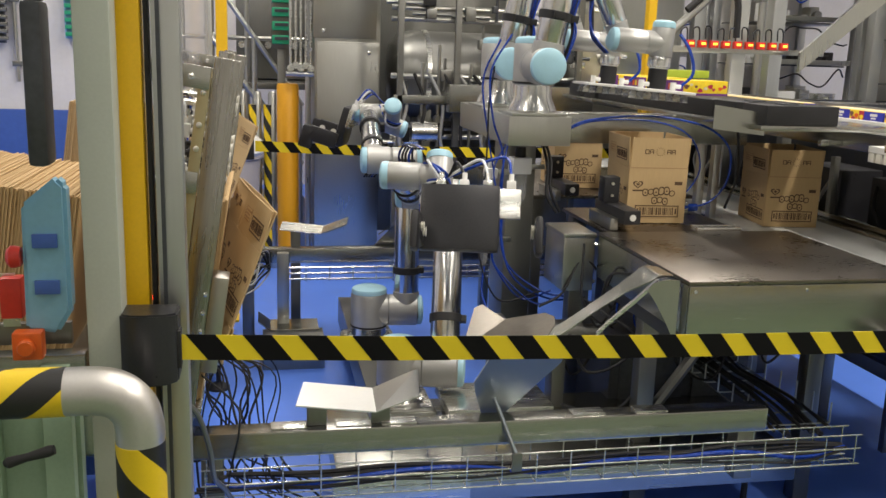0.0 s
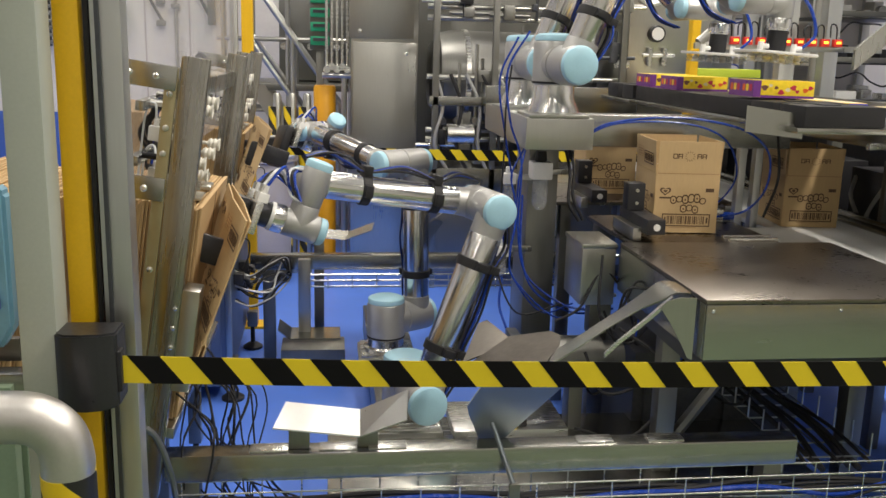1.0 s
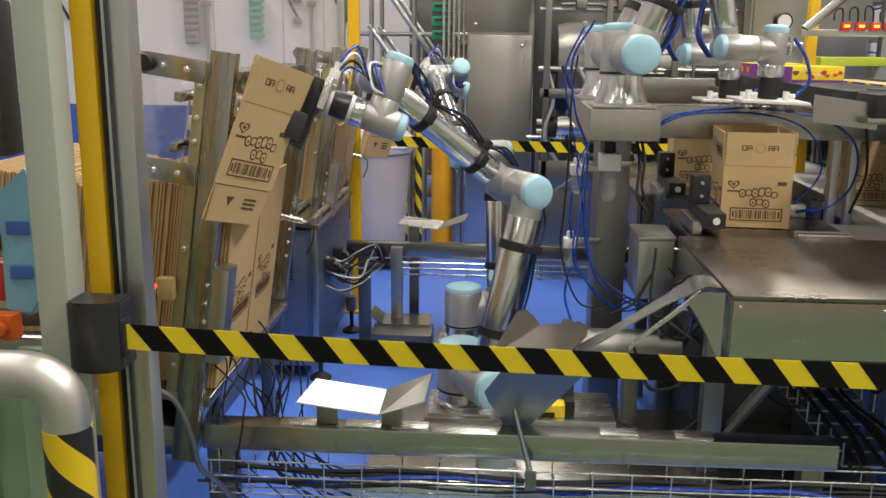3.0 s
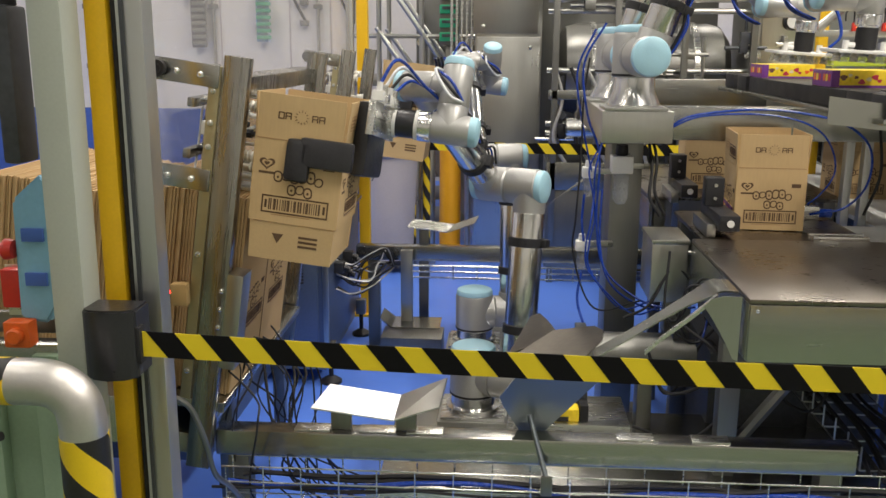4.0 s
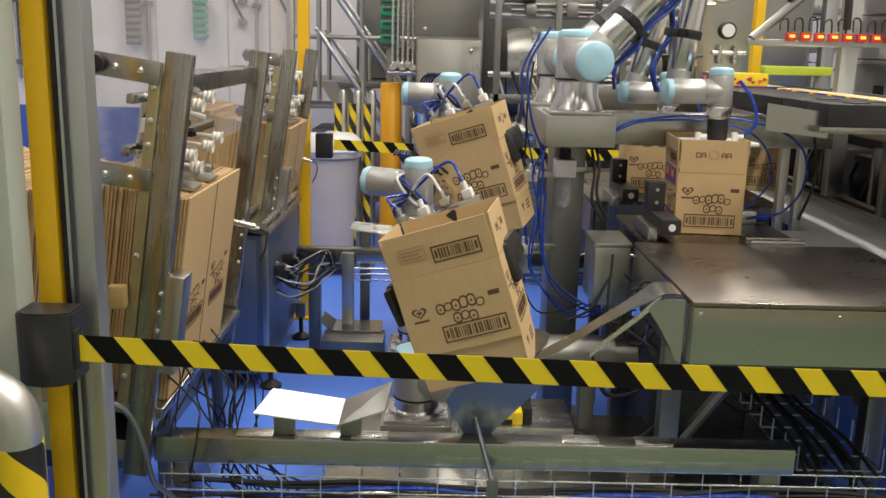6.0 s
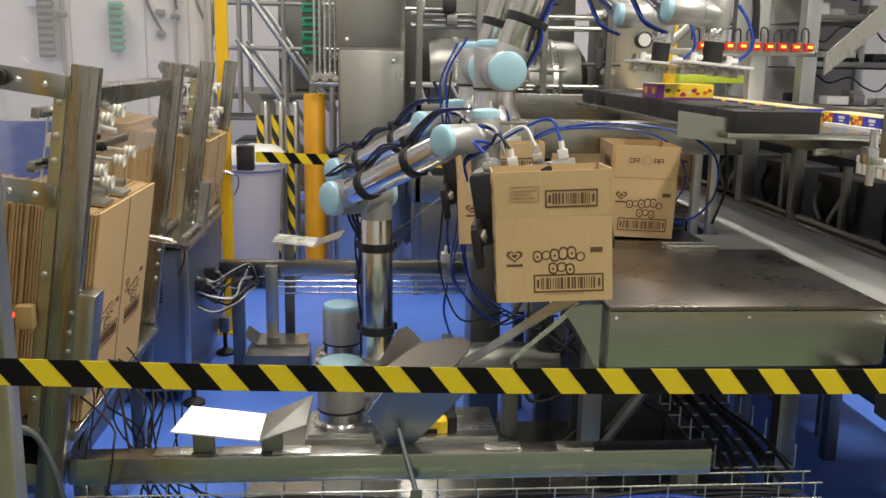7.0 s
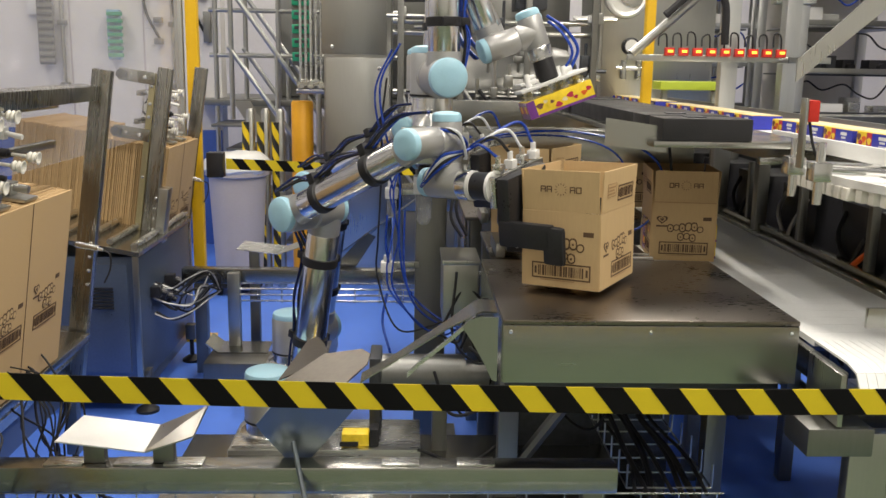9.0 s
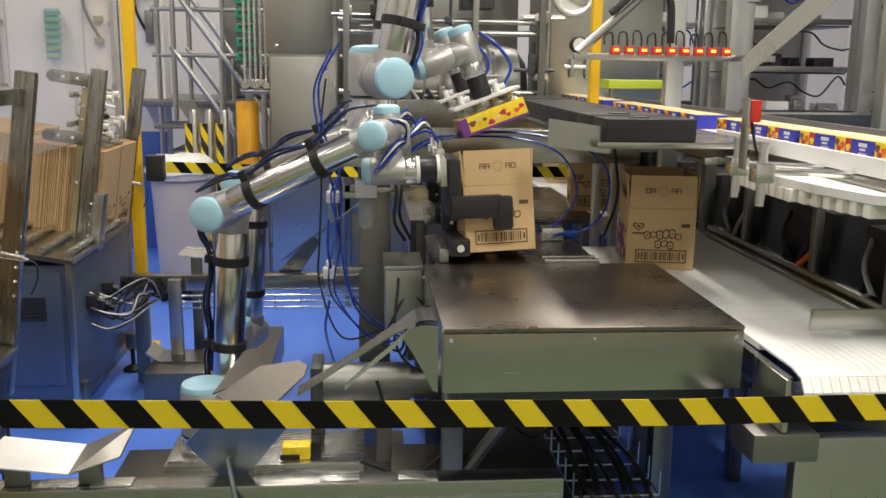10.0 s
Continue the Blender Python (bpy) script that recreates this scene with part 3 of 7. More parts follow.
    for i, (yy, z) in enumerate(((0.10, 1.33), (0.19, 1.345), (0.28, 1.335), (0.15, 1.22), (0.26, 1.225), (0.35, 1.23), (0.44, 1.34))):
        bm = B(); box(bm, -0.105, -0.075, yy - 0.014, yy + 0.014, z - 0.018, z + 0.018, 0.003); rod(bm, (-0.075, yy, z), (-0.03, yy, z - 0.004), 0.008, n=10); rod(bm, (-0.09, yy, z + 0.018), (-0.09, yy, z + 0.034), 0.006, n=8)
        part("valve_fitting", bm, (WHITE_PL, STEEL_BRIGHT, BLACK_SATIN)[i % 3], g, "small push-in air fitting")
        bm = B(); hose(bm, [(-0.09, yy, z + 0.032), (-0.10, yy + 0.015, z + 0.07), (-0.125, yy + 0.05, z + 0.05), (-0.13, yy + 0.06, z - 0.03), (-0.125, yy + 0.03, z - 0.12)], 0.003, 6)
        part("air_hose", bm, (TUBE_WHITE, BLACK, TUBE_BLUE)[i % 3], g)
    for z in (0.70, 1.02, 1.30, 1.36, 1.44):
        bm = B(); lathe(bm, [(0.0075, 0), (0.0075, 0.005), (0.004, 0.007)], pose(-0.048, -0.0205, z, 90), 8)
        part("bolt", bm, STEEL_BRIGHT, g)
    bm = B(); rod(bm, (0.01, span * 0.86, 0.95), (0.085, span * 0.86, 0.945), 0.011, n=12); rod(bm, (0.06, span * 0.86, 0.945), (0.10, span * 0.86, 0.943), 0.006, n=8)
    part("proximity_sensor", bm, STEEL_BRIGHT, g, "bright threaded proximity sensor")
    bm = B(); hose(bm, [(0.10, span * 0.86, 0.943), (0.125, span * 0.86, 0.93), (0.13, span * 0.86, 0.88), (0.115, span * 0.86, 0.83)], 0.003, 6)
    part("sensor_lead", bm, BLACK, g)
    for yy in (0.25, 0.30, 0.35):
        bm = B(); hose(bm, [(-0.12, yy, 1.38), (-0.16, yy + 0.03, 1.3), (-0.11, yy + 0.05, 1.22), (-0.14, yy + 0.02, 1.1)], 0.005)
        part("air_hose", bm, BLACK, g)
    return g


ms1 = thing("stack_sensor", "small amber-tinted stack sensor with a lit red lens", "sensor", (-0.262, 2.315, 0.915))
bm = B(); box(bm, -0.004, 0.04, -0.012, 0.02, -0.03, 0.03, 0.008)
part("body", bm, mat("tan_plastic", (0.36, 0.24, 0.10), 0.4), ms1)
bm = B(); lathe(bm, [(0.006, 0), (0.006, 0.003), (0.003, 0.004)], pose(-0.010, 0.0, 0.006, 90), 10)
part("lens", bm, LED_RED, ms1, "lit red lens")
magazine(-0.30, 2.36, 0.98, True, "carton magazines")
magazine(-0.375, 4.44, 0.72, False, "carton magazines")


def flat_stack(m, count, y0, y1, z0, z1, step, printed):
    """Flat folded cartons on edge, one behind the other along -x."""
    st = thing("carton_stack", "stack of flat folded brown cartons standing on edge", "carton stack", m=m)
    meshes = []
    for k in range(3):
        bm = B()
        box(bm, -step * 0.46, -0.0004, y0, y1, z0, z1)
        box(bm, -step * 0.95, -step * 0.5, y0 + 0.004, y1 - 0.006 + 0.004 * k, z0, z1 - 0.003 * k)
        meshes.append(finish("flat_carton", bm, CARD_STACK, False))
    for i in range(count):
        ob = new("flat_carton", meshes[i % 3])
        ob.parent = st
        ob.matrix_basis = pose(-i * step, random.uniform(-0.005, 0.005), random.uniform(-0.004, 0.003))
    if printed:
        yc = (y0 + y1) / 2
        for k, (ya, yb) in enumerate(((y0 + 0.015, yc - 0.01), (yc + 0.01, y1 - 0.015))):
            for name, ink, outlines in carton_print(yb - ya, 0.22, k == 0):
                off = 0.0 if ink is not CARD else 0.0007
                off = 0.0014 if name.endswith("_eye") else off
                bm = B()
                for outline in outlines:
                    sheet(bm, [(0.0012 + off, ya + (yb - ya) / 2 + u, z0 + 0.14 + v) for u, v in outline], 0.0008)
                part(name, bm, ink, st, smooth=False)
        bm = B(); box(bm, 0.0002, 0.0012, yc - 0.0015, yc + 0.0015, z0, z1)
        part("seam", bm, INK, st)
    return st


def barcode_shapes(u0, v0, bw, bh, seed=7):
    """A framed barcode: outlines of its frame and bars."""
    out = []

    def rect(u, v, a, b):
        out.append([(u - a / 2, v - b / 2), (u + a / 2, v - b / 2), (u + a / 2, v + b / 2), (u - a / 2, v + b / 2)])
    for dv in (-bh / 2, bh / 2):
        rect(u0, v0 + dv, bw + 0.004, 0.004)
    for du in (-bw / 2, bw / 2):
        rect(u0 + du, v0, 0.004, bh - 0.0042)
    for du in (-bw / 2 + 0.009, bw / 2 - 0.009):
        rect(u0 + du, v0, 0.006, bh * 0.5)
    rng = random.Random(seed)
    u = -bw / 2 + 0.018
    while u < bw / 2 - 0.018:
        wd = rng.choice((0.0018, 0.003, 0.0046))
        rect(u0 + u, v0, wd, bh - 0.013)
        u += wd + rng.choice((0.0018, 0.0028, 0.004))
    return out


def carton_print(w, h, wide=False):
    """The printed shapes of a carton side as (name, ink, outlines): framed barcode, heart mark, puffy word shapes, small notices. u across, v up from the bottom edge."""
    shift = 0.035 if wide else 0.003
    out = [("barcode", INK, barcode_shapes(shift, 0.046, min(0.17, w * 0.76), 0.042))]

    def rect(u, v, a, b):
        return [(u - a / 2, v - b / 2), (u + a / 2, v - b / 2), (u + a / 2, v + b / 2), (u - a / 2, v + b / 2)]
    out.append(("small_print", INK_LIGHT, [rect(shift - 0.01, 0.0195, 0.10, 0.0022)]))
    # puffy word shapes: dark outline with a bare heart, every letter at its own height
    k = min(1.0, w / 0.21)
    mid, rise = (0.012, 0.118) if wide else (0.006, 0.122)
    for n, v, cu in ((6, rise, mid), (3, rise - 0.031, mid + 0.006)):
        for i in range(n):
            tall = (1.0, 0.8, 1.15, 1.15, 1.15, 0.8)[i] if n == 6 else (1.0, 0.85, 1.0)[i]
            a, hh = 0.0205 * k, 0.026 * tall
            cc = cu + (i - (n - 1) / 2) * 0.0212 * k
            vv = v + (0.013 * (tall - 1) if tall > 1 else -0.003) + 0.003 * math.sin(i * 2.2)
            lean = 0.12 * (i % 2) - 0.05
            ring = rounded(a, hh, a * 0.44, 4)
            out.append(("word_outline", INK, [[(cc + x * 1.14 + y * lean, vv + y * 1.14) for x, y in ring]]))
            out.append(("word_fill", CARD, [[(cc + x * 0.78 + y * lean, vv + y * 0.80) for x, y in ring]]))
            if i % 2 == 0:
                out.append(("word_eye", INK, [[(cc + 0.0032 * math.cos(q), vv - 0.001 + 0.0036 * math.sin(q)) for q in [j * math.pi / 4 for j in range(8)]]]))
    # heart mark over a small bar
    hu, hv = (-0.098, 0.118) if wide else (-0.078 * k, 0.150)
    for scale, name, ink in ((1.0, "heart_outline", INK), (0.66, "heart_fill", CARD), (0.36, "heart_eye", INK)):
        pts = []
        for j in range(24):
            q = 2 * math.pi * j / 24
            pts.append((hu + 0.00128 * scale * 16 * math.sin(q) ** 3, hv + 0.00105 * scale * (13 * math.cos(q) - 5 * math.cos(2 * q) - 2 * math.cos(3 * q) - math.cos(4 * q))))
        out.append((name, ink, [pts]))
    out.append(("mark_bar", INK, [rect(hu, hv - 0.024, 0.040, 0.006)]))
    out.append(("notice", INK, [rect((0.105 if wide else 0.082 * k), (0.128 if wide else 0.155), 0.030, 0.013)]))
    return out


flat_stack(pose(-0.30, 2.36, 0, 0, 8.4, 0) @ pose(0.045, 0, 0), 34, 0.07, 0.66, 0.61, 1.165, 0.0085, True)
flat_stack(pose(-0.375, 4.44, 0, 0, 8.4, 0) @ pose(0.045, 0, 0), 46, 0.04, 0.63, 0.61, 1.165, 0.0085, True)
flat_stack(pose(-0.72, 4.44, 0, 0, 8.4, 0), 38, 0.04, 0.63, 0.66, 1.235, 0.0085, False)
ms = thing("magazine_shelf", "steel shelf box under the waiting carton stack", "shelf", (-0.75, 4.78, 0))
bm = B(); box(bm, -0.35, 0.28, -0.3, 0.3, 0.06, 0.60, 0.006)
part("body", bm, STEEL_DULL, ms)
for sx in (-0.3, 0.23):
    for sy in (-0.25, 0.25):
        bm = B(); box(bm, sx - 0.025, sx + 0.025, sy - 0.025, sy + 0.025, 0, 0.059, 0.004)
        part("foot", bm, BLACK, ms)
flat_stack(pose(-0.62, 2.36, 0, 0, 8.4, 0), 40, 0.07, 0.66, 0.61, 1.17, 0.0085, False)

# blue-grey cabinet between the magazines
cb = thing("machine_cabinet", "blue-grey enamelled magazine cabinet with vent grille and cables", "cabinet", (-0.26, 4.02, 0))
OC = (-0.26, 4.02, 0)
at("body", -0.95, -0.20, 4.02, 4.95, 0.14, 0.72, CABINET_BLUE, cb, "", 0.006, OC)
at("door", -0.445, -0.24, 4.008, 4.0195, 0.205, 0.69, CABINET_BLUE, cb, "", 0.003, OC)
at("frame_post", -0.215, -0.19, 4.0, 4.018, 0.14, 0.78, STEEL, cb, "", 0.003, OC)
bm = B(); sheet(bm, [(-0.62, -0.03, 0.86), (0.08, -0.03, 0.735), (0.08, 0.92, 0.735), (-0.62, 0.92, 0.86)], 0.02)
part("top_ramp", bm, STEEL_X, cb)
for i in range(7):
    bm = B(); rod(bm, (-0.55 + 0.1 * i, 0.0, 0.876 - 0.018 * i), (-0.55 + 0.1 * i, 0.9, 0.876 - 0.018 * i), 0.014, n=12)
    part("roller", bm, STEEL_BRIGHT, cb)
for i in range(7):
    at("louvre", -0.42, -0.302, 4.002, 4.0075, 0.492 + 0.0145 * i, 0.501 + 0.0145 * i, BLACK, cb, "", 0.001, OC)
at("lower_frame", -0.9, -0.22, 4.05, 4.9, 0.07, 0.138, STEEL_DULL, cb, "", 0.004, OC)
for fx, fy in ((-0.2, 4.08), (-0.17, 4.80), (-0.85, 4.1), (-0.85, 4.85)):
    bm = B(); lathe(bm, [(0.05, 0), (0.05, 0.012), (0.022, 0.03), (0.011, 0.034), (0.011, 0.16)], pose(fx + 0.26, fy - 4.02, 0), 18)
    part("levelling_foot", bm, BLACK, cb, "black levelling foot")
    at("leg", fx - 0.025, fx + 0.025, fy - 0.025, fy + 0.025, 0.12, 0.20, STEEL_DULL, cb, "", 0.003, OC)
cn = thing("machine_cabinet", "dark steel magazine base with legs and cables", "cabinet", (-0.3, 2.5, 0))
ON = (-0.3, 2.5, 0)
at("body", -0.98, -0.30, 2.62, 3.42, 0.30, 0.56, CABINET_BLUE, cn, "", 0.006, ON)
at("tray", -0.98, -0.24, 2.45, 3.42, 0.562, 0.59, STEEL_X, cn, "", 0.004, ON)
for fx, fy in ((-0.26, 2.7), (-0.26, 3.36), (-0.9, 2.7), (-0.9, 3.36)):
    bm = B(); lathe(bm, [(0.05, 0), (0.05, 0.012), (0.022, 0.03), (0.011, 0.034), (0.011, 0.16)], pose(fx + 0.3, fy - 2.5, 0), 18)
    part("levelling_foot", bm, BLACK, cn, "black levelling foot")
    at("leg", fx - 0.022, fx + 0.022, fy - 0.022, fy + 0.022, 0.12, 0.56, STEEL_DULL, cn, "", 0.003, ON)
for i in range(18):
    yy, zz = 4.25 + 0.03 * (i % 8), 0.55 - 0.018 * (i // 2)
    bm = B(); hose(bm, [(-0.20, yy, zz), (-0.13, yy + 0.02, zz - 0.03 - 0.012 * (i % 4)), (-0.04 - 0.02 * (i % 4), yy + 0.05, zz - 0.02 * ((i % 5) - 1)), (0.03 - 0.02 * (i % 3), yy + 0.12, zz + 0.03), (0.04, 4.56, 0.44)], 0.0026 + 0.0012 * (i % 3), 7)
    solid("machine_cable", bm, BLACK if i % 4 else ALU_GREY, "dark bundled cable hanging from the cabinet", "cable", "cables of the cabinet")
for i in range(5):
    bm = B(); box(bm, 0.0, 0.045, -0.025, 0.025, -0.025, 0.025, 0.004); rod(bm, (0.045, 0, 0), (0.07, 0, -0.01), 0.014, n=10)
    solid("cable_plug", bm, BLACK_SATIN, "black multi-pole cable plug on the cabinet", "plug", "cable plugs", m=pose(-0.199, 4.22 + 0.08 * i, 0.52 - 0.035 * (i % 3)))

# ---- front frame: beam, wire tray, base pan ----
ff = thing("cell_base", "stainless steel base beam of the robot cell", "machine base", (0.6, 2.43, 0))
OF = (0.6, 2.43, 0)
at("beam", -0.20, 1.53, 2.395, 2.465, 0.432, 0.507, STEEL_X, ff, "", 0.008, OF)
at("leg", -0.17, -0.11, 2.405, 2.465, 0.0, 0.431, STEEL_DULL, ff, "", 0.004, OF)
at("leg", 1.44, 1.50, 2.405, 2.465, 0.27, 0.431, STEEL_DULL, ff, "", 0.004, OF)
at("base_pan", 0.22, 1.76, 2.56, 3.2, 0.17, 0.262, STEEL_X, ff, "", 0.006, OF)
at("cover_plate", 0.20, 0.62, 2.50, 2.555, 0.16, 0.30, STEEL_BRIGHT, ff, "", 0.004, OF)
for x in (0.3, 1.65):
    bm = B(); lathe(bm, [(0.045, 0), (0.045, 0.012), (0.02, 0.03), (0.011, 0.034), (0.011, 0.17)], pose(x - 0.6, 0.25, 0), 18)
    part("levelling_foot", bm, BLACK, ff, "black levelling foot")
    bm = B(); lathe(bm, [(0.045, 0), (0.045, 0.012), (0.02, 0.03), (0.011, 0.034), (0.011, 0.17)], pose(x - 0.6, 0.65, 0), 18)
    part("levelling_foot", bm, BLACK, ff, "black levelling foot")
for x in (0.02, 0.2, 0.33, 0.9, 1.1):
    at("top_plate", x, x + 0.1, 2.405, 2.455, 0.5075, 0.5115, STEEL_BRIGHT, ff, "", 0.001, OF)
for x in (0.12, 0.30):
    at("upright", x, x + 0.055, 2.42, 2.45, 0.5075, 0.566, STEEL_DULL, ff, "", 0.003, OF)

wt = thing("wire_tray", "bright wire mesh cable tray along the frame", "cable tray", (0.6, 2.335, 0.335))
for dy, dz in ((0, 0), (0, 0.05), (0, 0.095), (0.07, 0), (0.035, 0), (0.07, 0.095)):
    bm = B(); rod(bm, (-0.765, dy, dz), (1.22, dy, dz), 0.0024, n=6)
    part("wire", bm, STEEL_BRIGHT, wt)
for i in range(20):
    x = -0.755 + i * 0.103
    bm = B()
    for a, b in (((x, 0, 0.095), (x, 0, 0)), ((x, 0, 0), (x, 0.07, 0)), ((x, 0.07, 0), (x, 0.07, 0.095))):
        rod(bm, a, b, 0.0020, n=6)
    part("rung", bm, STEEL_BRIGHT, wt)
bm = B(); box(bm, 0.095, 0.125, -0.012, -0.003, 0.045, 0.10, 0.002)
part("clip", bm, STEEL_DULL, wt)
for i in range(6):
    rr = random.uniform
    bm = B(); hose(bm, [(-0.2 + 0.02 * i, 2.35 + 0.008 * i, 0.36 + 0.006 * i)] + [(-0.05 + 0.21 * k, 2.352 + 0.008 * i + rr(-0.012, 0.012), 0.346 + 0.004 * i + rr(0, 0.03)) for k in range(9)] + [(1.80, 2.37 + 0.006 * i, 0.37)], (0.004, 0.0055, 0.007)[i % 3], 7)
    solid("tray_cable", bm, BLACK if i != 2 else TUBE_BLUE, "black cable lying in the wire tray", "cable", "cables in the tray")
wt2 = thing("wire_tray", "wire mesh cable tray running back under the table", "cable tray", (1.70, 2.50, 0.40))
for x in (-0.12, 0.0, 0.12):
    bm = B(); rod(bm, (x, 0, 0), (x, 0.75, 0), 0.0025, n=6)
    part("wire", bm, STEEL_DULL, wt2)
for i in range(8):
    bm = B()
    y = 0.1 * i
    for a, b in (((-0.12, y, 0.07), (-0.12, y, 0)), ((-0.12, y, 0), (0.12, y, 0)), ((0.12, y, 0), (0.12, y, 0.07))):
        rod(bm, a, b, 0.0028, n=6)
    part("rung", bm, STEEL, wt2)
for i in range(7):
    rr = random.uniform
    x = 1.61 + 0.03 * i
    bm = B(); hose(bm, [(x + rr(-0.02, 0.02), 2.46, 0.40 - 0.01 * (i % 3)), (x + rr(-0.02, 0.02), 2.7, 0.412 + 0.01 * (i % 2)), (x + rr(-0.03, 0.03), 3.0, 0.415), (x + rr(-0.03, 0.03), 3.3, 0.43), (x + 0.05, 3.8, 0.45)], 0.006 + 0.002 * (i % 3), 8)
    solid("tray_cable", bm, BLACK, "thick black cable lying in the wire tray", "cable", "cables in the tray")

# loose hoses between guard and frame
for i in range(18):
    rr = random.uniform
    x0 = -0.20 + 0.012 * i + rr(-0.02, 0.02)
    y0 = 2.34 + rr(0, 0.5)
    bm = B(); hose(bm, [(-0.24, y0 + 0.1, 0.70 + rr(-0.06, 0.04)), (x0 + rr(-0.03, 0.03), y0 + 0.05, 0.62 + rr(-0.05, 0.05)), (x0 + rr(-0.05, 0.07), y0 + rr(-0.05, 0.08), 0.50 + rr(-0.06, 0.06)), (x0 + rr(-0.04, 0.08), y0 + rr(-0.05, 0.1), 0.36 + rr(-0.06, 0.06)), (x0 + rr(0, 0.12), y0 + 0.1, 0.2 + rr(-0.05, 0.08)), (x0 + rr(0.1, 0.3), y0 + 0.2, 0.03 + rr(0, 0.1))], rr(0.0022, 0.0042), 7)
    solid("loose_hose", bm, BLACK, "loose black cable hanging below the magazine", "cable", "cables below the magazine")
bm = B(); hose(bm, [(-0.215, 2.06, 0.75), (-0.16, 2.10, 0.70), (-0.13, 2.12, 0.60), (-0.12, 2.15, 0.50), (-0.09, 2.2, 0.43), (-0.04, 2.3, 0.25), (-0.02, 2.35, 0.02)], 0.007)
solid("grey_conduit", bm, STEEL_DULL, "grey flexible conduit beside the fence post", "conduit")

# ---- folding plates beside the robot ----
fp = thing("folding_plate", "bright folded steel plate on two uprights", "folding plate")
bm = B(); sheet(bm, [(0.085, 2.33, 0.606), (0.304, 2.335, 0.576), (0.308, 2.475, 0.592), (0.112, 2.465, 0.622)], 0.004)
part("plate", bm, SHEET_LIT, fp, "satin steel sheet with lamp glare in its pale colour")
bm = B(); sheet(bm, [(0.306, 2.335, 0.576), (0.425, 2.35, 0.612), (0.438, 2.465, 0.650), (0.310, 2.475, 0.592)], 0.004)
part("wing", bm, STEEL, fp)

ch = thing("folding_chute", "bent stainless steel chute that folds carton flaps", "chute")
left = [(1.20, 0.921), (1.16, 0.923), (1.145, 0.918), (1.13, 0.906), (1.08, 0.868), (1.0, 0.812), (0.92, 0.758), (0.84, 0.71)]


def loft(bm, rows, thick):
    """One bent sheet through rows of (x, z, near y, far y)."""
    rings = [[bm.verts.new(q) for q in ((x, ya, z), (x, yb, z), (x, yb, z - thick), (x, ya, z - thick))] for x, z, ya, yb in rows]
    for a, b in zip(rings, rings[1:]):
        for k in range(4):
            bm.faces.new((a[k], a[(k + 1) % 4], b[(k + 1) % 4], b[k]))
    bm.faces.new(rings[0]); bm.faces.new(rings[-1][::-1])


bm = B(); loft(bm, [(x, z, (2.44, 2.44, 2.44, 2.445, 2.485, 2.50, 2.50, 2.49)[i], 2.565) for i, (x, z) in enumerate(left)], 0.004)
part("ramp", bm, STEEL_X, ch)
bm = B(); loft(bm, [(1.142, 0.915, 2.424, 2.4385), (1.128, 0.903, 2.424, 2.4385), (1.08, 0.858, 2.426, 2.4385), (1.0, 0.79, 2.43, 2.44), (0.965, 0.755, 2.43, 2.44)], 0.012)
part("ramp_edge", bm, STEEL_BRIGHT, ch, "bright bent edge strip")
bm = B(); sheet(bm, [(1.198, 2.40, 0.917), (1.198, 2.40, 0.745), (1.185, 2.402, 0.75), (1.165, 2.408, 0.792), (1.135, 2.414, 0.845), (1.108, 2.42, 0.885), (1.125, 2.418, 0.905), (1.155, 2.41, 0.916)], 0.004)
part("gusset", bm, STEEL, ch)
bm = B(); sheet(bm, [(0.582, 2.36, 0.642), (0.636, 2.40, 0.700), (0.845, 2.36, 0.720), (0.838, 2.37, 0.690), (0.706, 2.48, 0.495), (0.640, 2.49, 0.490), (0.592, 2.39, 0.605)], 0.004)
part("front_blade", bm, BLADE, ch, "dull blue-grey steel blade")
bm = B(); sheet(bm, [(0.605, 2.61, 0.672), (0.672, 2.76, 0.742), (0.700, 2.77, 0.750), (0.722, 2.74, 0.738), (0.752, 2.60, 0.735)], 0.004)
part("leaf", bm, LEAF_SHADED, ch)
bm = B(); sheet(bm, [(0.618, 2.585, 0.676), (0.735, 2.60, 0.752), (0.842, 2.55, 0.783), (0.866, 2.53, 0.776), (0.858, 2.50, 0.757), (0.775, 2.42, 0.700), (0.70, 2.47, 0.676)], 0.004)
part("leaf", bm, LEAF_SHADED, ch)
bm = B(); rod(bm, (0.665, 2.44, 0.56), (0.71, 2.335, 0.425), 0.007, n=10)
part("stay", bm, BLADE, ch)

# ---- packing table ----
tb = thing("packing_table", "stainless steel packing table with deep front panel", "table", (1.58, 2.72, 0))
OT = (1.58, 2.72, 0)
at("top", 1.205, 1.962, 2.352, 3.085, 0.912, 0.925, STEEL_TOP, tb, "worn brown-grey steel top", 0.004, OT)
at("front_panel", 1.207, 1.960, 2.350, 2.356, 0.760, 0.911, STEEL_X, tb, "brushed steel front panel", 0.002, OT)
at("side_panel", 1.205, 1.211, 2.358, 3.085, 0.760, 0.911, STEEL_X, tb, "", 0.002, OT)
at("side_panel", 1.956, 1.962, 2.358, 3.085, 0.760, 0.911, STEEL_X, tb, "", 0.002, OT)
at("back_top", 1.24, 1.785, 3.09, 3.62, 0.908, 0.9225, STEEL_TOP, tb, "", 0.003, OT)
at("slide_rail", 1.60, 1.78, 3.10, 3.115, 0.9226, 0.935, STEEL_BRIGHT, tb, "", 0.002, OT)
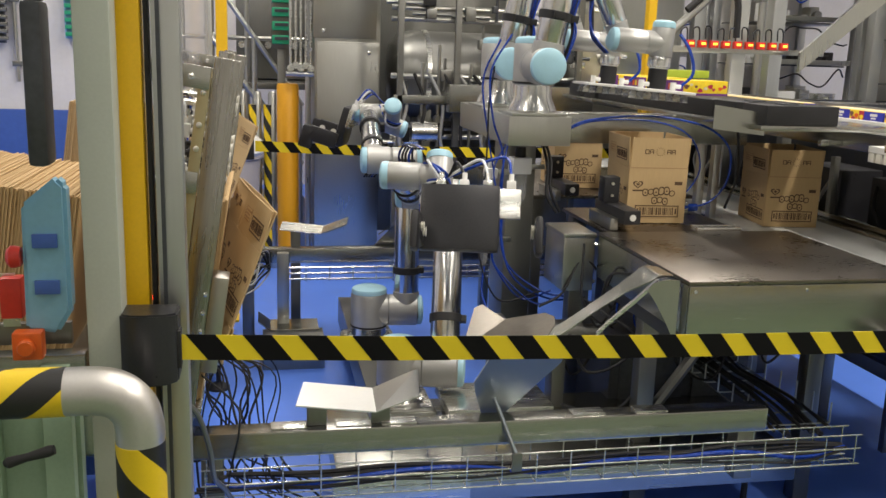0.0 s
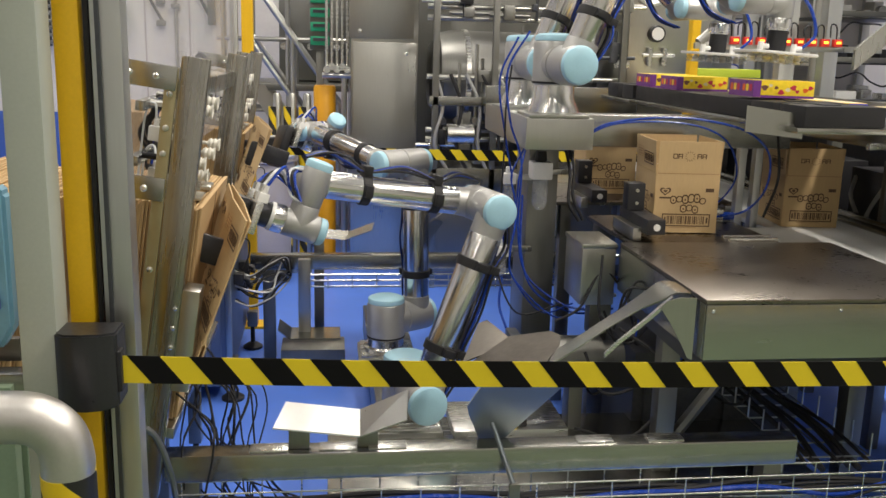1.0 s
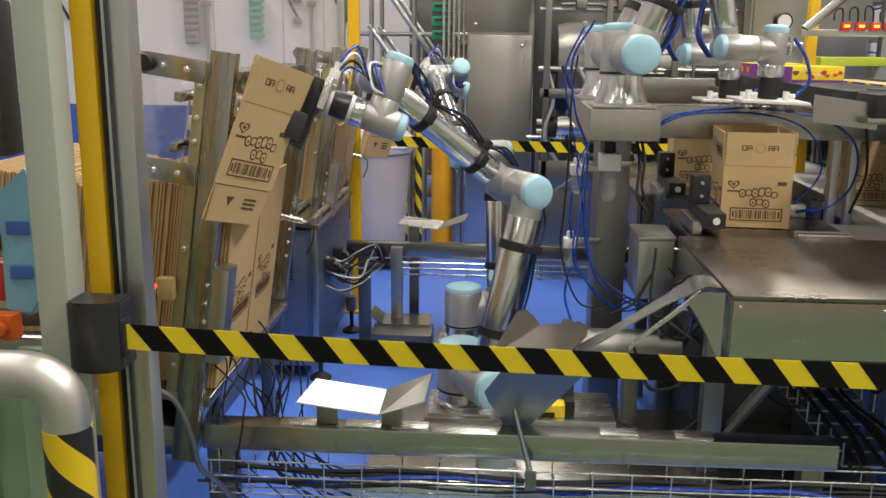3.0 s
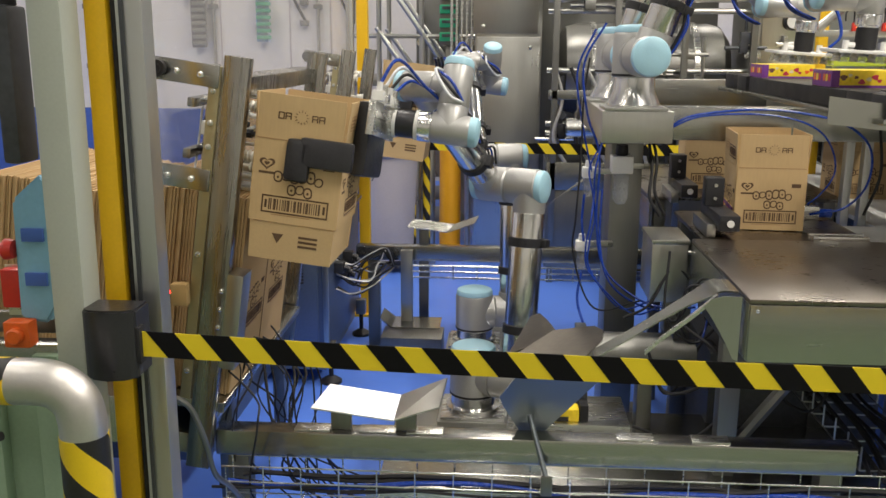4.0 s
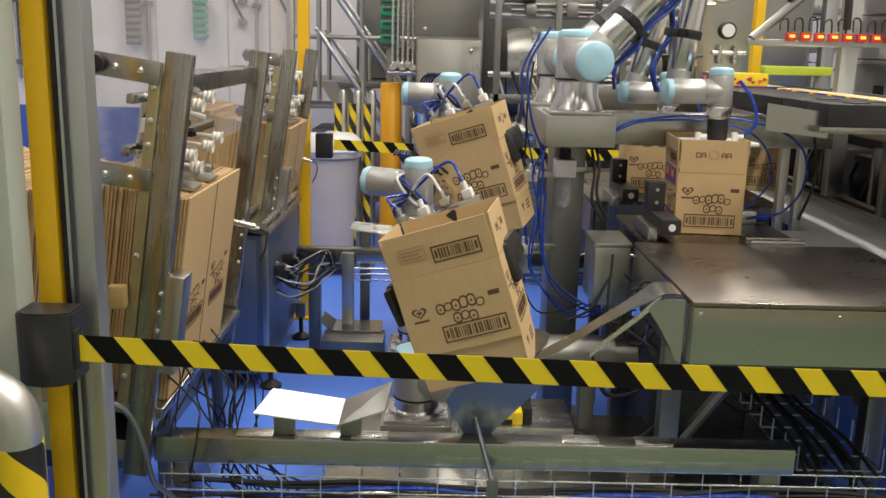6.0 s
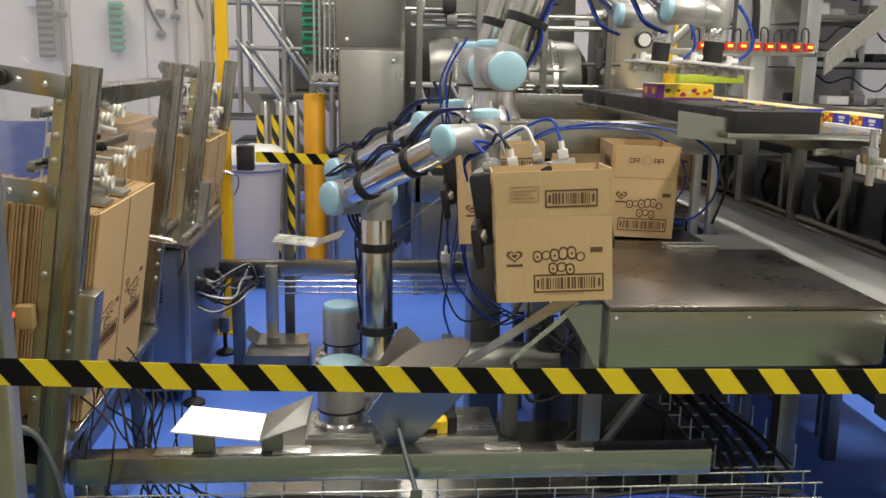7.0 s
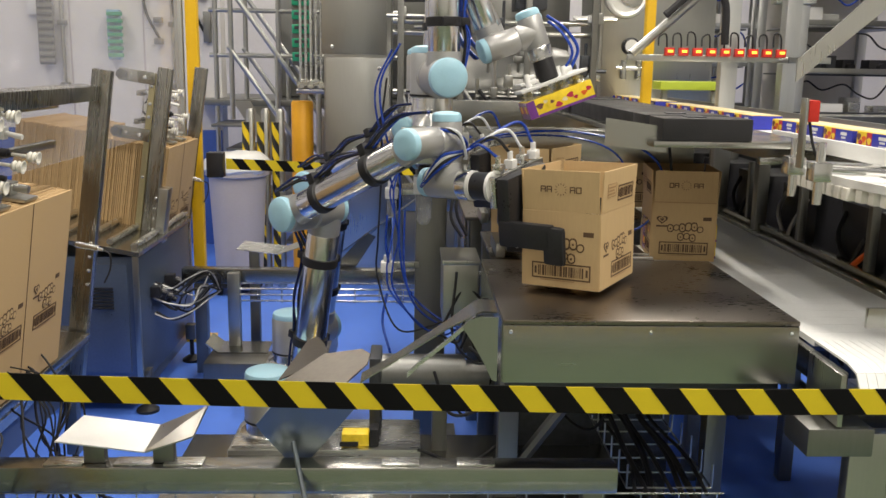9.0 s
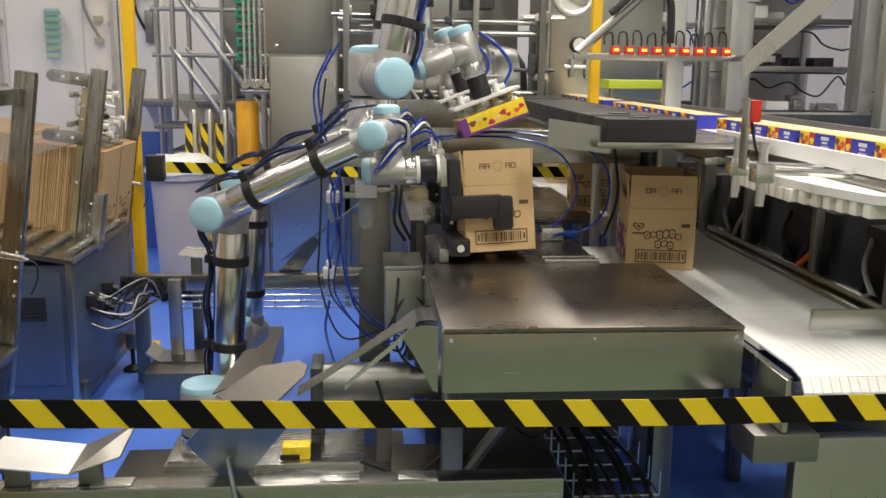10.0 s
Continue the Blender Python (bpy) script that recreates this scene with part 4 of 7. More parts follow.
at("slide_rail", 1.60, 1.78, 3.15, 3.165, 0.9226, 0.935, STEEL_BRIGHT, tb, "", 0.002, OT)
at("under_frame", 1.23, 1.94, 2.40, 3.05, 0.70, 0.758, DARK_FRAME, tb, "", 0.004, OT)
for x, y in ((1.27, 2.75), (1.90, 2.75), (1.27, 3.5), (1.74, 3.5)):
    at("leg", x - 0.03, x + 0.03, y - 0.03, y + 0.03, 0.0, 0.70 if y < 3 else 0.907, STEEL_DULL, tb, "", 0.004, OT)
bm = B()
for a, b in (((1.27, 2.76, 0.30), (1.55, 2.76, 0.69)),):
    rod(bm, Vector(a) - Vector(OT), Vector(b) - Vector(OT), 0.02, n=8)
part("brace", bm, STEEL_DULL, tb)
for x in (1.225, 1.58, 1.94):
    bm = B(); lathe(bm, [(0.005, 0), (0.005, 0.002), (0.002, 0.004)], pose(x - 1.58, 2.35 - 2.72, 0.895, 90), 8)
    part("screw", bm, STEEL_BRIGHT, tb)

jb = thing("junction_box", "grey steel junction box with bolted lid", "junction box", (1.14, 3.2, 0.7))
bm = B(); box(bm, -0.06, 0.06, -0.10, 0.12, 0.0, 0.20, 0.005)
part("body", bm, STEEL, jb)
bm = B(); box(bm, -0.064, 0.064, -0.104, 0.124, 0.2, 0.216, 0.004)
part("lid", bm, STEEL, jb)
for z in (0.03, 0.17):
    bm = B(); lathe(bm, [(0.007, 0), (0.007, 0.012), (0.004, 0.014)], pose(0.061, -0.08, z, 0, 90), 10)
    part("bolt", bm, STEEL_BRIGHT, jb)
at("bracket", 1.16, 1.24, 3.24, 3.3, 0.55, 0.699, STEEL_DULL, jb, "", 0.003, (1.14, 3.2, 0.7))


def clamp(x, y, z, group):
    c = thing("side_clamp", "black pneumatic clamp block on the table", "clamp", (x, y, z), group)
    bm = B(); box(bm, 0.0, 0.065, 0.0, 0.30, 0.0, 0.052, 0.004)
    part("cylinder", bm, BLACK_SATIN, c)
    bm = B(); box(bm, -0.012, 0.05, 0.18, 0.24, 0.053, 0.15, 0.004)
    part("jaw", bm, BLACK_SATIN, c)
    bm = B(); lathe(bm, [(0.012, 0), (0.012, 0.003)], pose(0.034, 0, 0.026, 90), 14)
    part("cap", bm, WHITE_PL, c, "white end cap")
    for z2 in (0.08, 0.125):
        bm = B(); lathe(bm, [(0.006, 0), (0.006, 0.006)], pose(0.02, 0.18, z2, 90), 8)
        part("bolt", bm, STEEL_BRIGHT, c)
    bm = B(); box(bm, -0.03, 0.0, 0.05, 0.28, -0.03, 0.015, 0.003)
    part("bracket", bm, STEEL, c)
    return c


clamp(1.285, 3.055, 0.955, "side clamps")
clamp(1.285, 3.72, 0.955, "side clamps")

# ---- robot pedestals ----
pd = thing("robot_pedestal", "stainless steel column and box carrying the upper robots", "pedestal", (1.05, 3.7, 0))
OP = (1.05, 3.7, 0)
at("column", 0.99, 1.11, 3.60, 3.82, 0, 1.205, STEEL_DULL, pd, "", 0.006, OP)
at("box", 0.925, 1.175, 3.37, 4.25, 1.205, 1.318, STEEL, pd, "", 0.005, OP)
at("plate", 0.935, 1.155, 3.37, 3.59, 1.3185, 1.330, STEEL, pd, "", 0.003, OP)
at("plate", 0.92, 1.14, 3.84, 4.06, 1.3185, 1.330, STEEL, pd, "", 0.003, OP)
at("foot", 0.93, 1.17, 3.52, 3.90, 0, 0.02, STEEL_DULL, pd, "", 0.003, OP)
at("cross_beam", 1.18, 2.05, 3.60, 3.72, 1.195, 1.318, STEEL_X, pd, "", 0.006, OP)
for i, (x, z) in enumerate(((1.02, 1.08), (0.90, 1.06), (0.885, 0.78))):
    rg = thing("air_regulator", "white air regulator with a clear bowl", "regulator", (x, 3.52, z), "air regulators")
    k = 1.3 if i == 0 else 0.8
    bm = B(); box(bm, -0.03 * k, 0.03 * k, -0.03 * k, 0.03 * k, 0, 0.05 * k, 0.005)
    part("head", bm, WHITE_PL, rg)
    bm = B(); lathe(bm, [(0.012 * k, -0.09 * k), (0.022 * k, -0.075 * k), (0.024 * k, -0.001)], Matrix(), 16)
    part("bowl", bm, CLEAR_PL, rg)
    bm = B(); lathe(bm, [(0.016 * k, 0.05 * k), (0.018 * k, 0.055 * k), (0.016 * k, 0.08 * k)], Matrix(), 14)
    part("knob", bm, BLACK if i == 0 else WHITE_PL, rg)
    bm = B(); box(bm, -0.02, 0.12, 0.031 * k, 0.05, 0.01, 0.03, 0.002)
    part("bracket", bm, STEEL, rg)
HOSES = [
    ("blue_hose", TUBE_BLUE, 0.0044, [(1.17, 3.46, 1.25), (1.25, 3.42, 1.30), (1.45, 3.40, 1.325), (1.62, 3.40, 1.315), (1.78, 3.41, 1.275), (1.88, 3.43, 1.19), (1.89, 3.45, 1.06), (1.82, 3.46, 0.97), (1.70, 3.46, 0.945)]),
    ("blue_hose", TUBE_BLUE, 0.0034, [(1.17, 3.5, 1.24), (1.30, 3.48, 1.295), (1.55, 3.46, 1.30), (1.72, 3.47, 1.24), (1.79, 3.5, 1.1), (1.72, 3.52, 0.98), (1.6, 3.52, 0.94)]),
    ("blue_hose", TUBE_BLUE, 0.0041, [(0.93, 3.40, 1.62), (0.86, 3.42, 1.48), (0.88, 3.44, 1.30), (0.93, 3.45, 1.15), (0.93, 3.46, 0.9), (0.97, 3.46, 0.72), (1.1, 3.4, 0.62), (1.2, 3.3, 0.62)]),
    ("blue_hose", TUBE_BLUE, 0.0037, [(0.90, 3.45, 1.60), (0.84, 3.46, 1.45), (0.87, 3.48, 1.25), (0.91, 3.5, 1.08)]),
    ("blue_hose", TUBE_BLUE, 0.0048, [(0.885, 3.5, 1.0), (0.88, 3.5, 0.9), (0.89, 3.5, 0.82)]),
    ("blue_hose", TUBE_BLUE, 0.0041, [(0.95, 3.5, 1.02), (0.95, 3.48, 0.8), (1.0, 3.44, 0.66), (1.15, 3.42, 0.58), (1.3, 3.4, 0.6)]),
    ("blue_hose", TUBE_BLUE, 0.0048, [(0.885, 3.5, 0.7), (0.87, 3.46, 0.6), (0.90, 3.40, 0.5), (0.92, 3.36, 0.42)]),
    ("black_hose", BLACK, 0.0060, [(1.12, 3.55, 1.2), (1.13, 3.5, 1.1), (1.12, 3.46, 1.0), (1.16, 3.45, 0.93)]),
    ("black_hose", BLACK, 0.0060, [(1.14, 3.58, 1.2), (1.15, 3.52, 1.12), (1.14, 3.48, 1.02), (1.18, 3.47, 0.93)]),
    ("black_hose", BLACK, 0.0053, [(1.05, 2.9, 0.60), (1.1, 2.85, 0.48), (1.2, 2.8, 0.52), (1.25, 2.78, 0.62), (1.16, 2.9, 0.68)]),
    ("black_hose", BLACK, 0.0053, [(1.0, 2.8, 0.38), (1.15, 2.75, 0.36), (1.28, 2.8, 0.44), (1.34, 2.85, 0.58)]),
    ("black_hose", BLACK, 0.0045, [(1.12, 3.0, 0.9), (1.11, 2.95, 0.7), (1.2, 2.92, 0.62), (1.3, 2.95, 0.7)]),
    ("black_hose", BLACK, 0.0053, [(1.90, 3.42, 1.28), (1.92, 3.42, 1.1), (1.88, 3.43, 0.95)]),
    ("black_hose", BLACK, 0.0045, [(0.5, 2.7, 0.36), (0.7, 2.66, 0.39), (0.9, 2.68, 0.37), (1.2, 2.72, 0.38)]),
]
# thin hoses wandering down beside the column and under the table
for i in range(3):
    x, y = 0.87 + 0.03 * i + random.uniform(-0.02, 0.02), random.uniform(3.40, 3.56)
    z0 = random.choice((1.6, 1.5, 1.22, 1.2))
    pts = [(x + 0.03, y, z0)]
    for k in range(5):
        pts.append((x + random.uniform(-0.018, 0.018), y + random.uniform(-0.02, 0.02), z0 + (0.62 - z0) * (k + 1) / 6))
    pts += [(x + 0.05 + random.uniform(0, 0.12), y - 0.03, 0.58), (x + 0.2 + random.uniform(0, 0.15), y - 0.06, 0.62)]
    HOSES.append(("blue_hose", TUBE_BLUE, 0.0034, pts) if i % 3 else ("black_hose", BLACK, 0.0036, pts))
for i in range(18):
    x, y, z = random.uniform(1.0, 1.75), random.uniform(2.75, 3.2), random.uniform(0.42, 0.8)
    pts = [(x + 0.07 * k + random.uniform(-0.03, 0.03), y + random.uniform(-0.05, 0.05), z + 0.09 * math.sin(k * 1.7 + i) + random.uniform(-0.03, 0.03)) for k in range(6)]
    HOSES.append(("black_hose", BLACK, 0.0045, pts) if i % 4 else ("blue_hose", TUBE_BLUE, 0.0034, pts))
for nm, mm, r, pts in HOSES:
    bm = B(); hose(bm, pts, r, 10, 8)
    solid(nm, bm, mm, {"blue_hose": "glossy blue air hose looping by the pedestal", "black_hose": "black cable sleeve hanging by the machine"}[nm], "hose", "hoses of the cell")
# made-up dark box that deepens the shade under the table
dc = thing("drive_cabinet", "dark box added to deepen the shade under the packing table", "cabinet", (1.62, 3.3, 0))
bm = B(); box(bm, -0.32, 0.26, -0.18, 0.3, 0.06, 0.52, 0.008)
part("body", bm, DARK_FRAME, dc)
bm = B(); box(bm, -0.28, -0.02, -0.194, -0.181, 0.1, 0.48, 0.004)
part("door", bm, DARK_FRAME, dc)
bm = B(); box(bm, 0.02, 0.22, -0.194, -0.181, 0.1, 0.48, 0.004)
part("door", bm, DARK_FRAME, dc)
for sx in (-0.26, 0.2):
    bm = B(); box(bm, sx - 0.03, sx + 0.03, -0.15, 0.27, 0, 0.059, 0.004)
    part("foot", bm, BLACK, dc)
# base of the lower robots
rb = thing("robot_plinth", "steel plinth carrying the lower robots", "plinth", (0.5, 3.4, 0))
OR = (0.5, 3.4, 0)
at("beam", 0.40, 0.60, 2.86, 4.75, 0.10, 0.24, STEEL_DULL, rb, "", 0.005, OR)
at("block", 0.37, 0.61, 3.02, 3.26, 0.241, 0.28, STEEL, rb, "", 0.004, OR)
at("block", 0.35, 0.59, 3.80, 4.04, 0.241, 0.273, STEEL, rb, "", 0.004, OR)
at("flange_plate", 0.38, 0.60, 3.03, 3.25, 0.2805, 0.2925, STEEL_BRIGHT, rb, "", 0.003, OR)
at("flange_plate", 0.36, 0.58, 3.81, 4.03, 0.2735, 0.2845, STEEL_BRIGHT, rb, "", 0.003, OR)
for y in (2.95, 4.6):
    at("leg", 0.42, 0.58, y - 0.05, y + 0.05, 0, 0.099, STEEL_DULL, rb, "", 0.004, OR)
pl2 = thing("service_plate", "pale steel service plate with a yellow scanner", "plate", (0.85, 3.0, 0.30))
bm = B(); box(bm, -0.22, 0.16, -0.1, 0.16, 0.0, 0.035, 0.004)
part("plate", bm, STEEL_BRIGHT, pl2)
bm = B(); box(bm, -0.2, 0.14, -0.08, 0.14, -0.30, -0.001, 0.004)
part("support", bm, STEEL_DULL, pl2)
sc = thing("safety_scanner", "yellow and black safety scanner", "scanner", (0.80, 2.95, 0.335))
bm = B(); box(bm, -0.045, 0.045, -0.03, 0.03, 0, 0.045, 0.008)
part("body", bm, PACK_YELLOW, sc)
bm = B(); box(bm, 0.046, 0.075, -0.03, 0.03, 0, 0.06, 0.006)
part("lens", bm, BLACK, sc)
bm = B(); box(bm, -0.05, 0.01, -0.034, -0.0305, 0.004, 0.02, 0.001)
part("window", bm, BLACK, sc)
# valve barrel under the table
vb = thing("drive_motor", "dark steel geared motor under the table", "motor", (1.0, 3.1, 0.52))
bm = B(); rod(bm, (-0.12, 0, 0), (0.16, 0, 0), 0.07, n=24); rod(bm, (0.161, 0, 0), (0.24, 0, 0), 0.05, n=24)
part("barrel", bm, STEEL_DULL, vb)
bm = B(); box(bm, -0.16, -0.121, -0.08, 0.08, -0.3, 0.08, 0.006)
part("gearbox", bm, DARK_FRAME, vb)
bm = B(); box(bm, 0.05, 0.1, -0.04, 0.04, -0.519, -0.069, 0.004)
part("stand", bm, STEEL_DULL, vb)

# ---- far folding station ----
fb = thing("cell_base", "stainless steel rear base beam of the cell", "machine base", (0.4, 4.62, 0))
OB = (0.4, 4.62, 0)
at("beam", -0.16, 1.5, 4.60, 4.67, 0.465, 0.54, STEEL_X, fb, "", 0.006, OB)
at("post", 0.075, 0.135, 4.545, 4.585, 0.16, 0.53, STEEL, fb, "", 0.004, OB)
at("leg", -0.1, -0.04, 4.6, 4.66, 0, 0.464, STEEL_DULL, fb, "", 0.004, OB)
at("leg", 1.4, 1.46, 4.6, 4.66, 0, 0.464, STEEL_DULL, fb, "", 0.004, OB)
bm = B(); sheet(bm, [(-0.36, -0.17, 0.155), (-0.12, -0.17, 0.155), (-0.12, 0.0, 0.16), (-0.36, 0.0, 0.16)], 0.006); sheet(bm, [(-0.42, -0.17, 0.20), (-0.362, -0.17, 0.155), (-0.362, 0.0, 0.16), (-0.42, 0.0, 0.205)], 0.006)
part("foot_plate", bm, STEEL_X, fb)
at("foot_block", 0.0, 0.3, 4.3, 4.5, 0.0, 0.15, STEEL_DULL, fb, "", 0.004, OB)
for dz in (0.39, 0.42, 0.45):
    bm = B(); rod(bm, (-0.3, -0.06, dz), (1.1, -0.06, dz), 0.005, n=6)
    part("tray_wire", bm, STEEL_BRIGHT, fb)
for i in range(12):
    bm = B(); rod(bm, (-0.3 + 0.12 * i, -0.06, 0.38), (-0.3 + 0.12 * i, -0.06, 0.455), 0.003, n=6)
    part("tray_rung", bm, STEEL_BRIGHT, fb)
fp2 = thing("folding_plate", "white-lit folded steel plate on the rear frame", "folding plate")
bm = B(); sheet(bm, [(0.09, 4.72, 0.615), (0.30, 4.70, 0.595), (0.33, 4.84, 0.612), (0.11, 4.86, 0.632)], 0.004)
part("plate", bm, STEEL_BRIGHT, fp2)
bm = B(); sheet(bm, [(0.302, 4.70, 0.595), (0.44, 4.72, 0.64), (0.46, 4.84, 0.66), (0.332, 4.84, 0.612)], 0.004)
part("wing", bm, STEEL, fp2)
bm = B(); box(bm, 0.15, 0.2, 4.74, 4.78, 0.0, 0.605, 0.003)
part("upright", bm, STEEL_DULL, fp2)
ch2 = thing("folding_chute", "bent stainless steel chute on the rear frame", "chute")
bm = B(); sheet(bm, [(0.60, 4.66, 0.60), (0.80, 4.60, 0.76), (0.98, 4.66, 0.88), (1.0, 4.78, 0.88), (0.82, 4.76, 0.74), (0.66, 4.80, 0.60)], 0.005)
part("leaf", bm, STEEL_DULL, ch2)
bm = B(); sheet(bm, [(0.55, 4.7, 0.50), (0.75, 4.66, 0.72), (0.8, 4.66, 0.70), (0.66, 4.7, 0.48)], 0.005)
part("blade", bm, STEEL_DULL, ch2)
rt = thing("rear_table", "stainless rear packing table under the far robots", "table", (1.5, 4.4, 0))
at("top", 1.2, 2.0, 3.95, 5.0, 0.905, 0.922, STEEL_TOP, rt, "", 0.004, (1.5, 4.4, 0))
at("panel", 1.2, 1.206, 3.95, 5.0, 0.76, 0.904, STEEL_X, rt, "", 0.002, (1.5, 4.4, 0))
for x, y in ((1.25, 4.0), (1.95, 4.0), (1.25, 4.95), (1.95, 4.95)):
    at("leg", x - 0.025, x + 0.025, y - 0.025, y + 0.025, 0, 0.904, STEEL_DULL, rt, "", 0.004, (1.5, 4.4, 0))
belt_line("barrier_belt", "black and yellow striped barrier belt at the rear", [(-0.03, 5.13, 1.005), (0.6, 5.14, 0.985), (1.4, 5.15, 0.98), (2.24, 5.16, 0.985)], 0.058, 0.0, 0.118, 0.060, 0.046)
bm = B(); box(bm, -0.04, 0.05, -0.05, 0.03, -0.075, 0.06, 0.008)
solid("barrier_housing", bm, BLACK_SATIN, "black housing of the rear barrier belt", "belt housing", m=pose(-0.085, 5.12, 1.01))

# ---- outfeed conveyor and pack line ----
cv = thing("belt_conveyor", "white modular belt conveyor on a steel frame", "conveyor", (2.22, 2.15, 0))
CO = (2.22, 2.15, 0)
bm = B()
prof = [(2.40, 0.86), (2.22, 0.86), (2.172, 0.85), (2.15, 0.82), (2.155, 0.785), (2.19, 0.76), (2.40, 0.755)]
for (ya, za), (yb, zb) in zip(prof, prof[1:]):
    for k in range(18):
        xa = 2.025 + k * 0.0228
        sheet(bm, [(xa - 2.22, ya - 2.15, za), (xa + 0.0215 - 2.22, ya - 2.15, za), (xa + 0.0215 - 2.22, yb - 2.15, zb), (xa - 2.22, yb - 2.15, zb)], 0.006)
part("belt_end", bm, BELT_WHITE, cv, "curved white belt links")
for k in range(48):
    y0 = 2.402 + k * 0.075
    at("belt_link", 1.80 if 3.1 < y0 < 3.62 else 2.025, 2.435, y0, y0 + 0.0744, 0.845, 0.862, BELT_WHITE, cv, "", 0.0, CO)
at("side_rail", 2.000, 2.022, 2.20, 3.08, 0.77, 0.842, STEEL_X, cv, "", 0.003, CO)
at("side_rail", 2.438, 2.462, 2.20, 6.0, 0.77, 0.875, STEEL_X, cv, "", 0.003, CO)
at("side_plate", 1.985, 1.999, 2.16, 2.34, 0.72, 0.85, STEEL, cv, "steel end bearing plate", 0.004, CO)
at("end_box", 1.92, 2.08, 2.16, 2.30, 0.645, 0.715, STEEL_DULL, cv, "", 0.004, CO)
at("end_leg", 2.03, 2.4, 2.17, 2.21, 0.02, 0.70, STEEL, cv, "", 0.004, CO)
at("cross_member", 2.03, 2.43, 2.3, 2.36, 0.60, 0.74, STEEL_DULL, cv, "", 0.004, CO)
for y in (3.4, 4.8):
    for x in (2.05, 2.42):
        at("leg", x - 0.025, x + 0.025, y - 0.025, y + 0.025, 0, 0.77, STEEL_DULL, cv, "", 0.004, CO)
for x in (2.1, 2.35):
    bm = B(); lathe(bm, [(0.045, 0), (0.045, 0.012), (0.02, 0.03)], pose(x - 2.22, 0.04, 0), 16)
    part("foot", bm, BLACK, cv)
gd = thing("guide_rail", "short steel guide plate over the belt", "guide rail", (2.3, 2.45, 0.862))
bm = B(); box(bm, -0.12, 0.2, -0.006, 0.006, 0.02, 0.075, 0.002)
part("plate", bm, STEEL, gd)
bm = B(); box(bm, 0.165, 0.2, 0.007, 0.03, -0.1, 0.07, 0.002)
part("bracket", bm, STEEL, gd)

mf = thing("side_machine", "dark steel machine frame with cables beside the conveyor", "machine frame", (2.6, 3.5, 0))
MO = (2.6, 3.5, 0)
at("rail", 2.475, 2.515, 2.35, 6.2, 0.86, 0.90, STEEL_X, mf, "", 0.003, MO)
at("rail", 2.475, 2.515, 2.35, 6.2, 0.745, 0.785, STEEL_X, mf, "", 0.003, MO)
at("rail", 2.475, 2.515, 2.35, 6.2, 0.30, 0.36, STEEL_DULL, mf, "", 0.003, MO)
at("back", 2.80, 2.82, 2.35, 6.2, 0.2, 1.15, DARK_FRAME, mf, "", 0.003, MO)
for i in range(7):
    y = 2.5 + 0.55 * i
    at("post", 2.48, 2.51, y, y + 0.03, 0.0, 1.15, STEEL_DULL, mf, "", 0.003, MO)
    at("unit", 2.58, 2.79, y + 0.08, y + 0.42, 0.82, 1.08, BLACK_SATIN, mf, "black drive unit", 0.006, MO)
    at("unit", 2.58, 2.78, y + 0.1, y + 0.4, 0.42, 0.66, CABINET_BLUE, mf, "dark blue drive unit", 0.006, MO)
    bm = B()
    hose(bm, [(-0.05, y - 3.4, 1.05), (-0.1, y - 3.36, 0.9), (-0.04, y - 3.3, 0.8), (-0.08, y - 3.2, 0.95), (-0.02, y - 3.12, 1.04)], 0.009)
    hose(bm, [(-0.05, y - 3.35, 0.72), (-0.1, y - 3.3, 0.6), (-0.04, y - 3.25, 0.5), (-0.06, y - 3.15, 0.66)], 0.007)
    part("cable", bm, BLACK if i % 2 else ALU_GREY, mf)
bm = B(); hose(bm, [(-0.1, -0.4, 0.95), (-0.12, -0.2, 0.82), (-0.1, 0.1, 0.86), (-0.12, 0.4, 0.8)], 0.010)
part("cable", bm, ORANGE_PL, mf, "orange cable")

pk = thing("pack_conveyor", "steel pack conveyor with white guide rail", "conveyor", (2.42, 4.0, 1.24))
PO = (2.42, 4.0, 1.17)
at("bed", 2.28, 2.62, 2.2, 6.9, 1.215, 1.245, STEEL_X, pk, "", 0.003, PO)
at("guide", 2.262, 2.278, 2.2, 3.4, 1.225, 1.272, WHITE_PL, pk, "white plastic guide rail", 0.003, PO)
at("guide", 2.63, 2.65, 2.2, 6.9, 1.225, 1.30, STEEL_DULL, pk, "", 0.003, PO)
at("belt", 2.29, 2.61, 2.2, 6.9, 1.2455, 1.250, BELT_WHITE, pk, "", 0.0, PO)
at("side", 2.262, 2.279, 2.2, 6.9, 1.155, 1.222, STEEL_X, pk, "", 0.003, PO)
for y in (2.55, 4.0, 5.5):
    at("leg", 2.46, 2.51, y, y + 0.05, -0.07, 1.214, STEEL_DULL, pk, "", 0.003, PO)
for i in range(10):
    at("bracket", 2.17, 2.26, 2.45 + 0.16 * i, 2.475 + 0.16 * i, 1.16, 1.185, ALU, pk, "", 0.003, PO) if i in (0, 1, 5) else None
